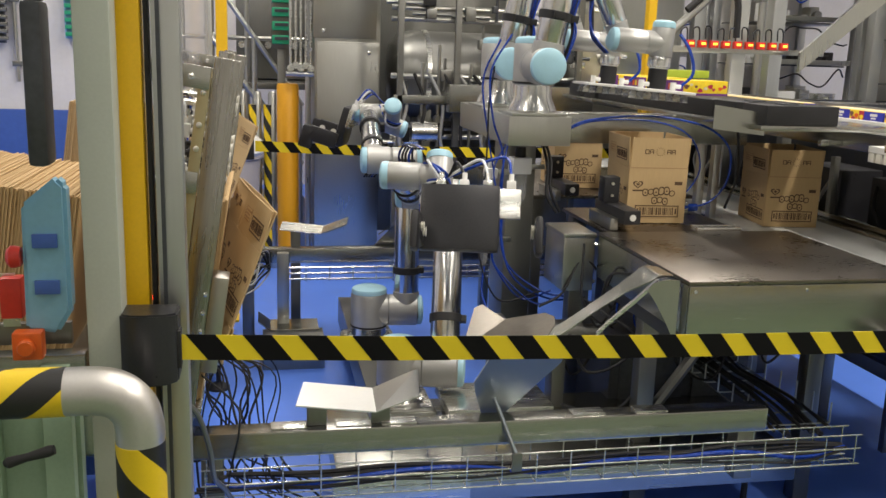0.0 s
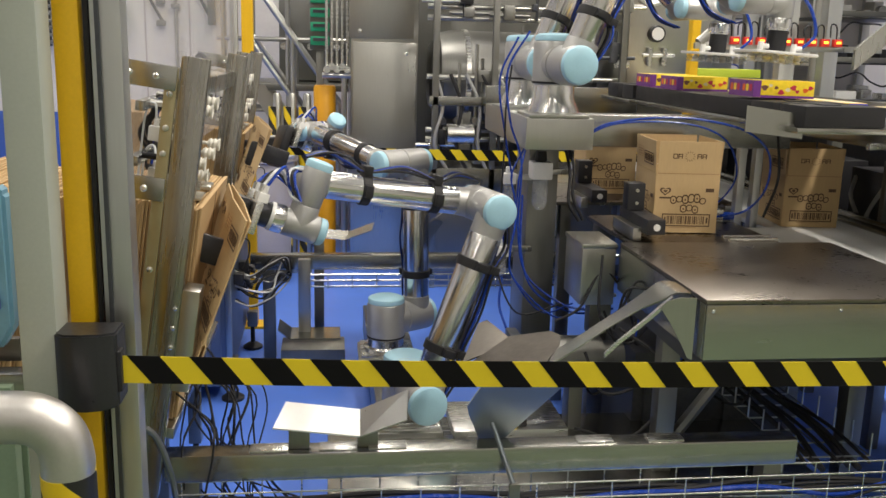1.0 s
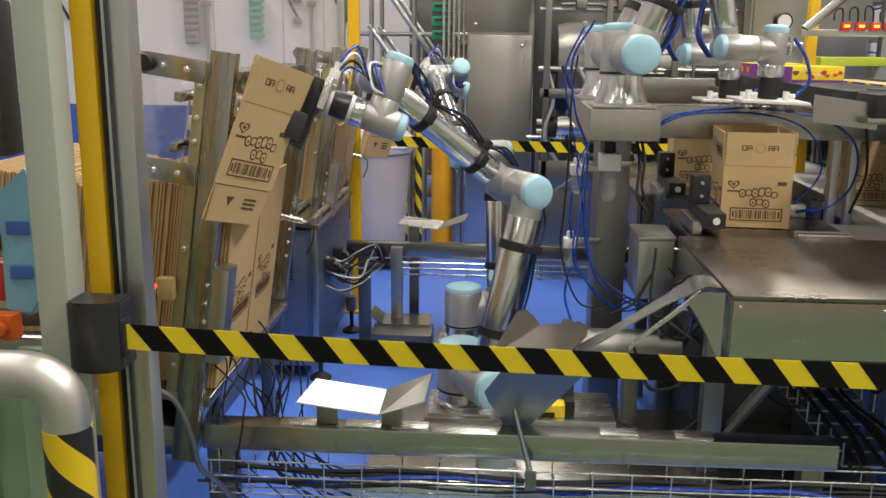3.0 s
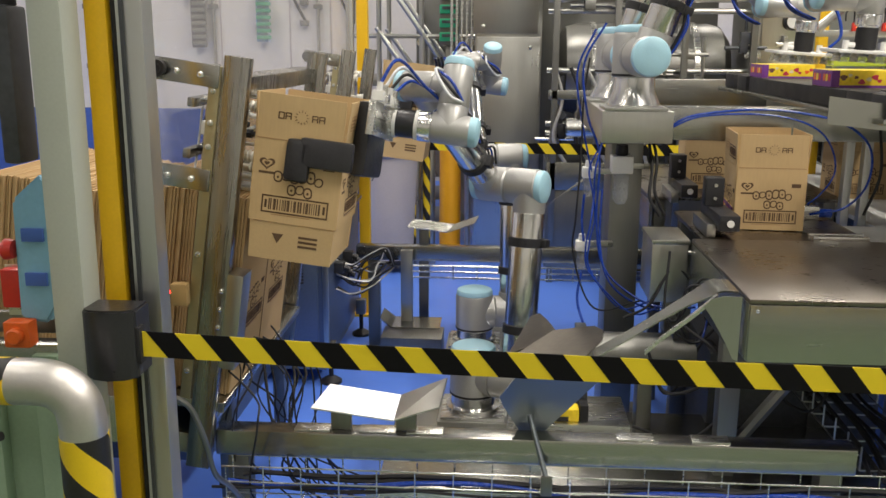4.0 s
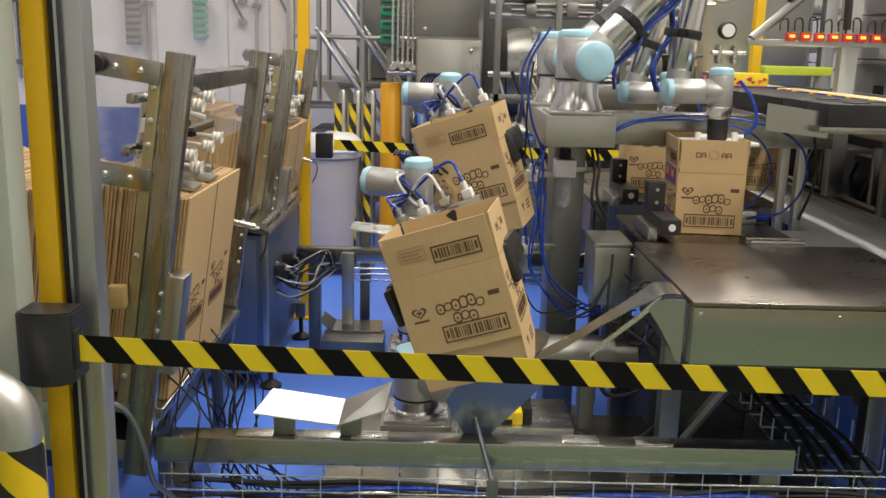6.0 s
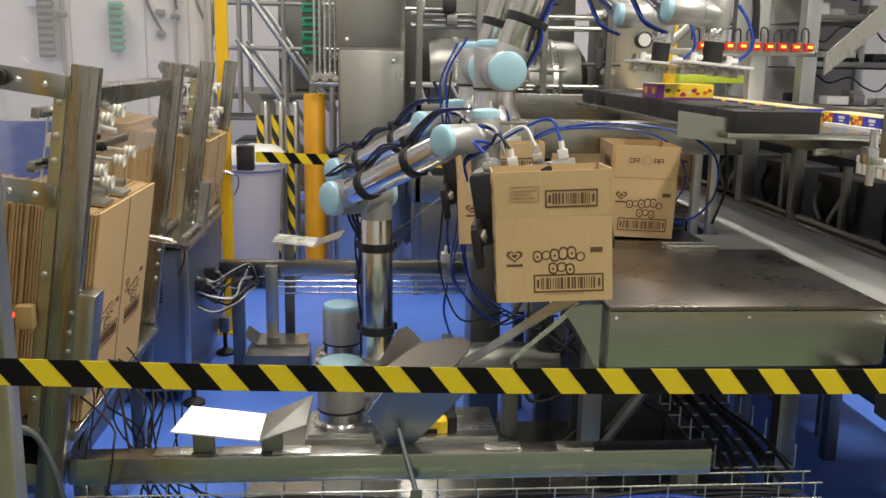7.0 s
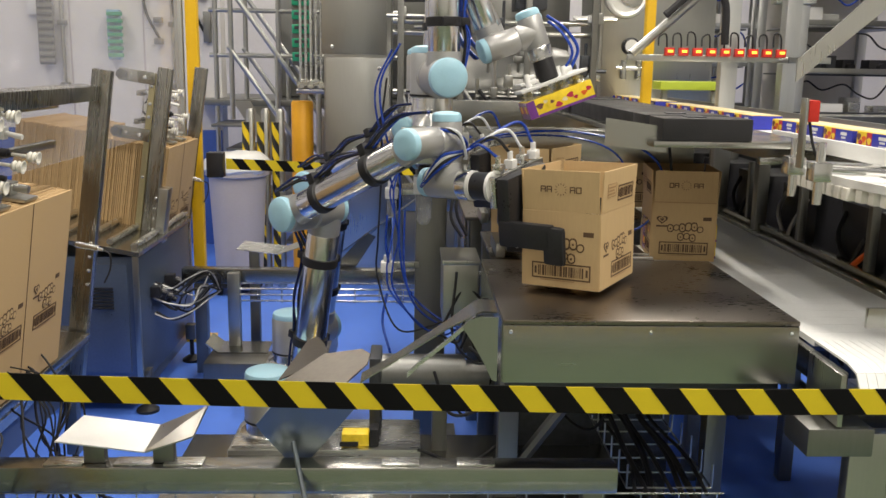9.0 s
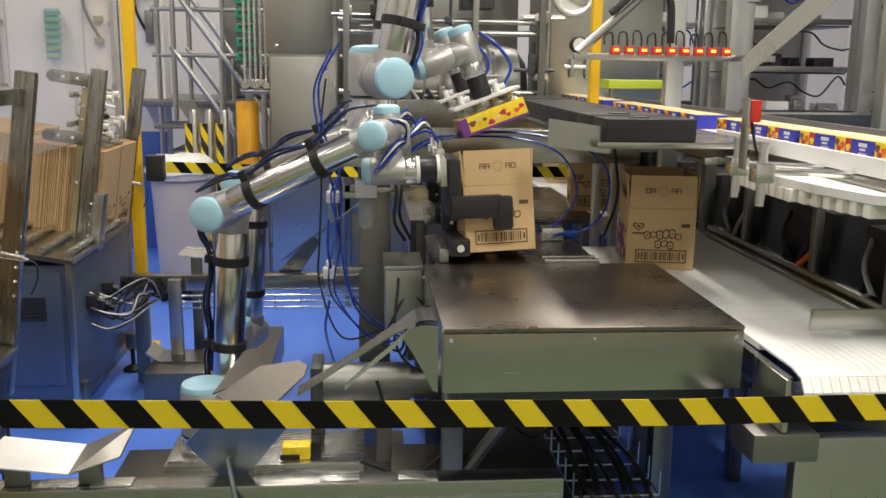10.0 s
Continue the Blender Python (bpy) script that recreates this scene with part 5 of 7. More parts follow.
for y, x in ((2.46, 2.02), (2.62, 2.02)):
    cl = thing("guide_clamp", "pale grey rod clamp of the guide rail", "clamp", (x, y, 1.30), "guide clamps")
    bm = B(); rod(bm, (0, 0, -0.09), (0, 0, 0.07), 0.012, n=14)
    part("rod", bm, ALU, cl)
    bm = B(); box(bm, -0.025, 0.025, -0.025, 0.025, -0.03, 0.02, 0.006)
    part("knuckle", bm, ALU, cl)
    bm = B(); rod(bm, (0.02, 0, 0), (0.26, 0, -0.01), 0.010, n=12)
    part("arm", bm, ALU, cl)
rs = thing("reflex_sensor", "red photo sensor on a slim bracket", "sensor", (2.0, 2.50, 1.42))
bm = B(); box(bm, -0.012, 0.016, -0.02, 0.02, 0, 0.055, 0.004)
part("head", bm, RED_PL, rs)
bm = B(); box(bm, -0.02, -0.0125, -0.018, 0.018, -0.12, 0.06, 0.002)
part("bracket", bm, STEEL, rs)
bm = B(); hose(bm, [(0, 0, 0.0), (0.01, -0.01, -0.06), (0.03, -0.02, -0.12), (0.05, 0, -0.2)], 0.004)
part("lead", bm, BLACK, rs)


def pack(name, m, group="packs on the conveyor"):
    """A small printed pack, long along y: blue and white on one half of its side, red and yellow on the other, pale top."""
    p = thing(name, "small blue, red and yellow printed ice cream pack", "pack", group=group, m=m)
    bm = B(); box(bm, -0.06, 0.06, -0.1, 0.1, 0, 0.056, 0.003)
    part("box", bm, PACK_YELLOW, p)
    bm = B(); box(bm, -0.0606, 0.0606, -0.1006, 0.012, 0.001, 0.0545)
    part("blue_panel", bm, PACK_BLUE, p, "deep blue printed panel")
    bm = B(); box(bm, -0.0606, 0.0606, 0.0125, 0.042, 0.001, 0.0545)
    part("red_panel", bm, PACK_RED, p, "red printed panel")
    bm = B(); box(bm, -0.052, 0.052, -0.092, 0.092, 0.0555, 0.0572)
    part("top_panel", bm, PACK_CREAM, p, "pale printed top")
    for v, ww, hh in ((0.042, 0.042, 0.010), (0.030, 0.030, 0.006)):
        bm = B(); sheet(bm, [(-0.0610, -0.045 + x, v + y) for x, y in rounded(ww, hh, 0.003)], 0.0006)
        part("mark", bm, WHITE_PL, p, smooth=False)
    for i in range(6):
        bm = B(); sheet(bm, [(-0.0610, -0.066 + 0.007 * i + x, 0.012 + y) for x, y in rounded((0.003, 0.0045)[i % 2], 0.020, 0.001, 1)], 0.0006)
        part("mark", bm, WHITE_PL, p, smooth=False)
    for u, v, mm in ((0.056, 0.034, ORANGE_PL), (0.074, 0.022, PACK_RED), (0.086, 0.040, PACK_BROWN), (0.026, 0.03, PACK_YELLOW)):
        bm = B(); sheet(bm, [(-0.0610, u + 0.011 * math.cos(a) * (1 + 0.3 * math.sin(3 * a)), v + 0.010 * math.sin(a)) for a in [i * math.pi / 6 for i in range(12)]], 0.0006)
        part("mark", bm, mm, p, smooth=False)
    return p


first_pack = pack("pack", pose(2.36, 2.34, 1.3205))
for i in range(1, 21):
    if i not in (6, 13):
        copy_thing(first_pack, pose(2.36 + random.uniform(-0.006, 0.006), 2.34 + i * 0.208, 1.3205, 0, 0, random.uniform(-2.5, 2.5)))

# black product trays beside the pack line
for i, (x, y) in enumerate(((1.74, 2.94), (1.74, 3.16), (1.74, 4.65), (1.74, 4.9))):
    tr = thing("pack_tray", "black plastic slide tray on a steel shelf", "tray", (x, y, 1.325), "pack trays")
    bm = B(); box(bm, 0, 0.28, 0, 0.17, 0.008, 0.075, 0.004)
    part("block", bm, BLACK, tr)
    bm = B(); box(bm, -0.03, 0.5, -0.02, 0.20, -0.012, 0.007, 0.003)
    part("shelf", bm, STEEL_X, tr)
    bm = B(); box(bm, 0.09, 0.15, 0.05, 0.11, 0.0755, 0.079, 0.001)
    part("lens", bm, DARK_FRAME, tr) if i < 2 else None
sl = thing("pack_slide", "long black pack slide beside the pack line", "slide", (1.75, 3.36, 1.325))
bm = B(); box(bm, 0, 0.27, 0, 1.27, 0.008, 0.072, 0.004)
part("bed", bm, BLACK, sl)
bm = B(); box(bm, -0.03, 0.5, -0.0, 1.27, -0.012, 0.007, 0.003)
part("shelf", bm, STEEL_X, sl)
bm = B(); box(bm, 0.1, 0.115, -0.004, -0.0005, 0.03, 0.045)
part("lens", bm, LED_RED, sl, "lit red lens")
sp = thing("shelf_plate", "steel plate under the pack trays", "plate", (1.58, 3.02, 1.26))
bm = B(); sheet(bm, [(0, 0, 0.05), (0.19, -0.02, 0.03), (0.19, -0.02, 0.11), (0, 0, 0.135)], 0.005)
part("plate", bm, STEEL_X, sp)
lg = thing("shelf_support", "pair of slim steel legs under the pack shelf", "support", (1.955, 3.78, 0))
for x in (-0.02, 0.05):
    bm = B(); box(bm, x - 0.016, x + 0.016, -0.02, 0.02, 0, 1.312, 0.003)
    part("leg", bm, ALU_PROFILE, lg)
bm = B(); box(bm, -0.16, 0.28, -0.42, 0.18, 1.3125, 1.3225, 0.003)
part("plate", bm, STEEL_X, lg)
bm = B(); box(bm, -0.06, 0.09, -0.05, 0.05, 0, 0.012, 0.003)
part("foot_block", bm, WHITE_PL, lg)
vc = thing("valve_block", "small blue and white valve on the table", "valve", (1.70, 3.50, 0.9225))
bm = B(); box(bm, -0.04, 0.04, -0.03, 0.03, 0, 0.05, 0.006)
part("body", bm, STEEL_BRIGHT, vc)
bm = B(); rod(bm, (0.04, 0, 0.02), (0.09, 0, 0.02), 0.016, n=14)
part("fitting", bm, TUBE_BLUE, vc)

# ---- sensor bar and the machines behind ----
sb = thing("sensor_bar", "steel bar with a row of red sensors with amber displays", "sensor bar", (2.0, 4.5, 1.615))
bm = B(); box(bm, -0.02, 0.95, -0.01, 0.01, -0.03, 0.0, 0.003)
part("bar", bm, STEEL, sb)
for i in range(9):
    bm = B(); box(bm, 0.15 + 0.066 * i, 0.195 + 0.066 * i, -0.035, -0.011, -0.005, 0.032, 0.003)
    s1 = part("sensor", bm, RED_PL, sb)
    bm = B(); box(bm, 0.163 + 0.066 * i, 0.186 + 0.066 * i, -0.038, -0.0355, 0.010, 0.021)
    part("display", bm, LED_AMBER, s1, "lit amber display")
    bm = B(); hose(bm, [(0.12 + 0.068 * i, -0.02, 0.04), (0.125 + 0.068 * i, -0.01, 0.08 + 0.01 * (i % 3)), (0.16 + 0.068 * i, 0.0, 0.09), (0.17 + 0.068 * i, 0.01, 0.0)], 0.004)
    part("lead", bm, BLACK, sb)
bm = B(); rod(bm, (0.0, 0, 0.0), (0.38, 0.05, 0.33), 0.022, n=10)
part("stay", bm, STEEL, sb)
bm = B(); hose(bm, [(0.15, 0, 0.18), (0.3, 0, 0.3), (0.42, 0, 0.26), (0.44, 0, 0.05)], 0.018)
part("conduit", bm, BLACK, sb)
bm = B(); box(bm, 0.44, 0.52, 0.03, 0.09, -1.615, 1.3, 0.004)
part("post", bm, ALU_PROFILE, sb)

bol = thing("bollard", "orange-yellow painted steel bollard", "bollard", (0.195, 6.75, 0))
bm = B(); lathe(bm, [(0.078, 0), (0.078, 1.27), (0.07, 1.285), (0.0, 1.29)][:3], Matrix(), 32)
part("tube", bm, ORANGE_Y, bol)
bm = B(); box(bm, -0.12, 0.12, -0.12, 0.12, 0, 0.012, 0.003)
part("foot_plate", bm, ORANGE_Y, bol)
for x in (-0.02, 0.08, -0.12):
    pp = thing("hazard_post", "slim steel post with black and yellow tape", "post", (x, 6.45, 0), "hazard posts")
    bm = B(); lathe(bm, [(0.028, 0), (0.028, 1.22), (0.02, 1.24)], Matrix(), 18)
    part("tube", bm, STEEL, pp)
    bm = B(); lathe(bm, [(0.0292, 0.1), (0.0292, 1.15)], Matrix(), 18)
    part("wrap", bm, HAZ_POST, pp, "hazard-striped wrap", m=pose(-0.03, -0.01, 0))
bn = thing("waste_bin", "pale grey wheeled bin with a white liner", "bin", (-0.19, 6.3, 0))
bm = B(); lathe(bm, [(0.17, 0.09), (0.21, 0.80), (0.235, 0.81), (0.235, 0.85), (0.2, 0.85)], pose(0, 0, 0) @ Matrix.Diagonal((0.9, 1, 1, 1)), 28)
part("body", bm, BIN_GREY, bn)
bm = B(); lathe(bm, [(0.22, 0.82), (0.245, 0.85), (0.235, 0.91), (0.18, 0.95), (0.05, 0.96)], Matrix.Diagonal((0.9, 1, 1, 1)), 24)
for v in bm.verts:
    v.co += 0.018 * noise.noise_vector(v.co * 14)
part("liner", bm, WHITE_PL, bn, "crumpled white liner")
for x, y in ((-0.12, -0.1), (0.12, -0.1), (0, 0.14)):
    bm = B(); rod(bm, (x - 0.015, y, 0.04), (x + 0.015, y, 0.04), 0.04, n=16)
    part("wheel", bm, BLACK, bn)
bm = B(); box(bm, -0.16, 0.16, -0.15, 0.18, 0.055, 0.088, 0.01)
part("dolly", bm, BLACK, bn)

sc1 = thing("steel_cabinet", "tall stainless steel machine cabinet in two doors", "cabinet", (0.6, 6.6, 0))
SO = (0.6, 6.6, 0)
at("body", 0.372, 0.83, 6.52, 7.1, 0.1, 2.9, STEEL, sc1, "", 0.006, SO)
at("lower_door", 0.385, 0.818, 6.503, 6.519, 0.15, 1.59, STEEL, sc1, "", 0.005, SO)
at("upper_door", 0.360, 0.80, 6.49, 6.519, 1.615, 2.85, STEEL, sc1, "", 0.005, SO)
for x, z in ((0.43, 1.66), (0.75, 1.52)):
    bm = B(); lathe(bm, [(0.014, 0), (0.014, 0.01), (0.008, 0.012)], pose(x - 0.6, -0.098 - (0.013 if z > 1.6 else 0), z, 90), 12)
    part("lock", bm, STEEL_BRIGHT, sc1)
for x in (0.42, 0.78):
    at("leg", x - 0.03, x + 0.03, 6.6, 6.66, 0, 0.1, STEEL_DULL, sc1, "", 0.003, SO)
sc2 = thing("steel_cabinet", "stainless steel machine cabinet with gauge and valves", "cabinet", (2.5, 6.4, 0))
at("body", 2.19, 2.95, 6.22, 6.9, 0.1, 2.9, STEEL, sc2, "", 0.006, (2.5, 6.4, 0))
at("door", 2.21, 2.93, 6.205, 6.219, 1.25, 2.8, STEEL, sc2, "", 0.005, (2.5, 6.4, 0))
at("foot", 2.25, 2.9, 6.3, 6.8, 0, 0.1, STEEL_DULL, sc2, "", 0.003, (2.5, 6.4, 0))
bm = B(); lathe(bm, [(0.055, 0), (0.055, 0.05), (0.045, 0.055)], pose(-0.11, -0.196, 1.69, 90), 24)
g1 = part("gauge", bm, BLACK_SATIN, sc2, "black round pressure gauge")
bm = B(); lathe(bm, [(0.001, 0.004), (0.104, 0.004), (0.11, 0.025), (0.125, 0.03), (0.14, 0.025), (0.145, 0.0)], pose(-0.15, -0.195, 2.01, 90), 40)
part("porthole_ring", bm, SHEET_LIT, sc2, "bright round porthole ring")
bm = B(); lathe(bm, [(0.042, 0.0), (0.042, 0.002)], pose(-0.11, -0.2525, 1.69, 90), 24)
part("dial", bm, WHITE_PL, g1, "white dial face")
for a, b, r in (((-0.2, -0.23, 1.55), (0.02, -0.23, 1.55), 0.014), ((-0.15, -0.23, 1.48), (-0.15, -0.23, 1.6), 0.018), ((-0.05, -0.23, 1.48), (-0.05, -0.23, 1.6), 0.018), ((-0.1, -0.19, 1.55), (-0.1, -0.23, 1.55), 0.014)):
    bm = B(); rod(bm, a, b, r, n=12)
    part("valve", bm, STEEL_BRIGHT, sc2)
bm = B(); lathe(bm, [(0.11, 0), (0.11, 0.02), (0.095, 0.022)], pose(-0.1, -0.196, 2.05, 90), 28)
part("ring", bm, STEEL_BRIGHT, sc2, "round bright inspection ring")
tk = thing("process_tank", "large horizontal stainless steel process tank", "tank", (1.55, 6.9, 1.37))
bm = B(); lathe(bm, [(0.05, -0.62), (0.22, -0.60), (0.30, -0.54), (0.32, -0.46), (0.32, 0.46), (0.30, 0.54), (0.22, 0.6), (0.05, 0.62)], pose(0, 0, 0, 0, 90), 36)
part("shell", bm, STEEL_DULL, tk)
for x in (-0.35, 0.35):
    bm = B(); box(bm, x - 0.04, x + 0.04, -0.2, 0.2, -1.37, -0.22, 0.004)
    part("saddle", bm, STEEL_DULL, tk)
    bm = B(); lathe(bm, [(0.325, -0.02), (0.33, -0.015), (0.33, 0.015), (0.325, 0.02)], pose(x, 0, 0, 0, 90), 36)
    part("band", bm, STEEL_BRIGHT, tk)
mh = thing("tank_housing", "stainless steel machine bed with drums and rails", "machine", (1.45, 6.3, 0))
HO = (1.45, 6.3, 0)
at("bed", 0.86, 2.15, 6.0, 6.5, 0.62, 0.80, STEEL_X, mh, "", 0.005, HO)
at("back_panel", 0.86, 2.17, 7.28, 7.31, 0.1, 2.95, STEEL_DULL, mh, "dull steel back panel", 0.004, HO)
at("apron", 0.86, 2.15, 6.02, 6.06, 0.10, 0.619, STEEL_DULL, mh, "", 0.005, HO)
at("rail", 0.86, 2.15, 6.0, 6.04, 1.20, 1.26, STEEL_X, mh, "", 0.004, HO)
at("beam", 1.2, 2.18, 5.85, 5.95, 1.16, 1.34, STEEL_X, mh, "", 0.005, HO)
for x in (0.9, 1.28, 1.7, 2.12):
    at("post", x - 0.02, x + 0.02, 6.0, 6.04, 0, 2.9, STEEL_DULL, mh, "", 0.004, HO)
for z in (0.98, 1.04, 1.38, 1.75, 1.82, 2.3):
    bm = B(); rod(bm, (-0.6, -0.2, z), (0.7, -0.2, z), 0.018, n=12)
    part("pipe", bm, STEEL, mh)
for i in range(9):
    bm = B(); rod(bm, (-0.5 + 0.11 * i, -0.22, 0.9), (-0.5 + 0.11 * i, -0.22, 1.35 + 0.12 * (i % 3)), 0.011, n=10); rod(bm, (-0.5 + 0.11 * i, -0.26, 1.1), (-0.5 + 0.11 * i, -0.18, 1.1), 0.026, n=12)
    part("valve_rod", bm, STEEL if i % 3 else DARK_FRAME, mh)
rng = random.Random(21)
for i in range(26):
    x, z = rng.uniform(-0.55, 0.68), rng.uniform(0.85, 2.2)
    bm = B(); box(bm, x - 0.03, x + rng.uniform(0.0, 0.06), -0.26, -0.20, z - 0.03, z + rng.uniform(0.0, 0.07), 0.006)
    if i % 2:
        rod(bm, (x, -0.24, z - 0.09), (x, -0.24, z + 0.12), 0.010, n=8)
    else:
        rod(bm, (x - 0.12, -0.23, z), (x + 0.14, -0.23, z), 0.012, n=8)
    part("fitting", bm, rng.choice((STEEL, STEEL_DULL, DARK_FRAME, BLACK_SATIN, STEEL_BRIGHT, WHITE_PL)), mh)
bm = B(); rod(bm, (-0.47, -0.28, 1.02), (-0.3, -0.28, 1.02), 0.065, n=22)
part("drum", bm, STEEL_BRIGHT, mh, "bright perforated drum")
for i in range(6):
    bm = B(); hose(bm, [(-0.55 + 0.1 * i, -0.25, 1.4), (-0.5 + 0.12 * i, -0.28, 1.2), (-0.55 + 0.14 * i, -0.3, 0.95), (-0.4 + 0.12 * i, -0.26, 0.7)], 0.012)
    part("hose", bm, BLACK if i % 2 else ALU_GREY, mh)
for x, z in ((0.88, 1.95), (1.25, 2.05), (1.62, 1.9), (1.95, 2.1)):
    at("unit", x, x + 0.2, 6.05, 6.3, z, z + 0.35, DARK_FRAME, mh, "dark control unit", 0.006, HO)

st = thing("access_stairs", "grey steel access stairs with tubular handrails", "stairs", (-0.3, 7.5, 0))
for i in range(6):
    bm = B(); box(bm, -0.2 + 0.11 * i * -1 + 0.5, 0.14 - 0.11 * i + 0.5, -0.3, 0.3, 0.18 * (i + 1) - 0.02, 0.18 * (i + 1), 0.003)
    part("tread", bm, STEEL_DULL, st)
for y in (-0.31, 0.31):
    bm = B(); sheet(bm, [(0.72, y, 0.0), (0.84, y, 0.0), (0.05, y, 1.26), (-0.08, y, 1.26)], 0.012)
    part("stringer", bm, STEEL, st)
    for dz in (0.5, 0.95):
        bm = B(); rod(bm, (0.62, y, 0.15 + dz), (-0.1, y, 1.16 + dz), 0.019, n=12)
        part("handrail", bm, STEEL, st, "tubular steel handrail")
    for k in range(3):
        bm = B(); rod(bm, (0.6 - 0.34 * k, y, 0.2 + 0.46 * k), (0.6 - 0.34 * k, y, 1.14 + 0.46 * k), 0.019, n=12)
        part("baluster", bm, STEEL, st)
pf = thing("platform", "raised steel platform with handrails", "platform", (-0.2, 8.2, 1.25))
bm = B(); box(bm, -0.6, 1.2, -0.55, 0.9, -0.05, 0.0, 0.004)
part("deck", bm, STEEL_DULL, pf)
for x in (-0.4, 0.1, 0.6, 1.1):
    bm = B(); rod(bm, (x, -0.5, -1.25), (x, -0.5, 1.1), 0.02, n=12)
    part("post", bm, STEEL, pf)
for z in (0.35, 0.7, 1.08):
    bm = B(); rod(bm, (-0.45, -0.5, z), (1.15, -0.5, z), 0.018, n=12)
    part("rail", bm, STEEL, pf)
bm = B(); box(bm, 0.0, 1.1, 0.1, 0.8, 0.01, 1.0, 0.01)
part("machine_body", bm, STEEL_DULL, pf)
for i in range(7):
    bm = B(); rod(bm, (0.05 + 0.11 * i, -0.1, 0.3), (0.05 + 0.11 * i, 0.09, 0.3), 0.03, n=12)
    part("nozzle", bm, STEEL_BRIGHT, pf)
gr = thing("green_crates", "stack of green plastic trays on the machine", "crates", (0.16, 7.15, 1.55))
bm = B(); box(bm, -0.075, 0.075, -0.04, 0.05, -0.02, 0.62, 0.004)
part("frame", bm, STEEL_DULL, gr)
bm = B(); box(bm, -0.03, 0.03, 0.0, 0.04, -1.55, -0.02, 0.004)
part("stand", bm, STEEL_DULL, gr)
for i in range(6):
    bm = B(); box(bm, -0.07, 0.07, -0.10, -0.041, 0.01 + 0.1 * i, 0.075 + 0.1 * i, 0.008)
    part("tray", bm, GREEN_PL, gr)
    bm = B(); box(bm, -0.05, 0.05, -0.105, -0.1005, 0.04 + 0.1 * i, 0.062 + 0.1 * i)
    part("tray_window", bm, DARK_FRAME, gr)
vt = thing("valve_cluster", "cluster of bright steel valves beside the cabinet", "valves", (0.28, 6.55, 1.42))
for i in range(5):
    bm = B(); rod(bm, (-0.07 + 0.035 * i, -0.02, -0.02 + 0.02 * (i % 2)), (-0.07 + 0.035 * i, 0.06, -0.02 + 0.02 * (i % 2)), 0.024, n=14); rod(bm, (-0.07 + 0.035 * i, 0.02, 0), (-0.07 + 0.035 * i, 0.02, 0.6), 0.010, n=10)
    part("valve", bm, STEEL_BRIGHT, vt)
bm = B(); rod(bm, (-0.1, 0.02, -0.06), (0.1, 0.02, -0.06), 0.02, n=12); rod(bm, (0.05, 0.03, -1.42), (0.05, 0.03, -0.06), 0.02, n=12)
part("manifold", bm, STEEL, vt)
# right-hand background: frames, screens, white cabinets
for x, y in ((2.95, 5.0), (3.35, 4.2), (3.05, 6.2), (3.9, 5.4)):
    bm = B(); box(bm, -0.04, 0.04, -0.04, 0.04, 0, 3.2, 0.004)
    solid("machine_post", bm, ALU_PROFILE, "tall aluminium machine frame post", "post", "machine frame posts", m=pose(x, y, 0))
ar = solid("machine_boom", (lambda b: (sheet(b, [(2.75, 4.4, 1.50), (2.75, 4.4, 1.60), (3.36, 4.2, 2.25), (3.36, 4.2, 2.10)], 0.05), b)[1])(B()), STEEL, "slanted steel boom of the case machine", "boom")
def case_machine(x, y, w, h, seed, label):
    """Open machine frame: posts, cross rails, dark inner panels, small drives, hoses and a bright guide."""
    rnd = random.Random(seed)
    mc = thing("packing_machine", label, "machine", (x, y, 0), "background machines")
    for px in (-w / 2, w / 2):
        for py in (0.0, 0.7):
            bm = B(); box(bm, px - 0.03, px + 0.03, py - 0.03, py + 0.03, 0, h, 0.004)
            part("post", bm, ALU_PROFILE, mc)
    bm = B(); box(bm, -w / 2 + 0.035, w / 2 - 0.035, 0.70, 0.72, 0.1, h - 0.05)
    part("back_panel", bm, WALL_WHITE, mc, "white back panel")
    z = 0.75
    while z < h - 0.1:
        bm = B(); box(bm, -w / 2 + 0.031, w / 2 - 0.031, -0.02, 0.02, z, z + 0.035, 0.003)
        part("cross_rail", bm, rnd.choice((STEEL, STEEL_DULL, ALU_PROFILE)), mc)
        bm = B(); box(bm, -w / 2 + 0.031, w / 2 - 0.031, 0.05, 0.66, z - 0.012, z - 0.002, 0.001)
        part("deck", bm, rnd.choice((DARK_FRAME, STEEL_DULL, STEEL)), mc)
        u = -w / 2 + 0.05
        while u < w / 2 - 0.12:
            ww, hh = rnd.uniform(0.05, 0.15), rnd.uniform(0.04, 0.15)
            mm = rnd.choice((DARK_FRAME, STEEL, STEEL_BRIGHT, ALU_GREY, BLACK_SATIN, STEEL_BRIGHT, WHITE_PL, STEEL, WHITE_PL))
            yy = rnd.uniform(0.06, 0.3)
            bm = B(); box(bm, u, u + ww, yy, yy + 0.12, z - 0.002, z + hh, 0.006)
            if rnd.random() < 0.5:
                rod(bm, (u + ww / 2, yy, z + hh * 0.5), (u + ww / 2, yy - 0.05, z + hh * 0.5), hh * 0.25, n=12)
            part("drive", bm, mm, mc)
            u += ww + rnd.uniform(0.01, 0.09)
        bm = B(); hose(bm, [(-w / 2 + w * k / 7, rnd.uniform(-0.04, 0.1), z + 0.2 + rnd.uniform(-0.08, 0.06)) for k in range(8)], 0.006)
        part("cable", bm, rnd.choice((BLACK, BLACK, TUBE_BLUE)), mc)
        z += rnd.uniform(0.19, 0.3)
    return mc


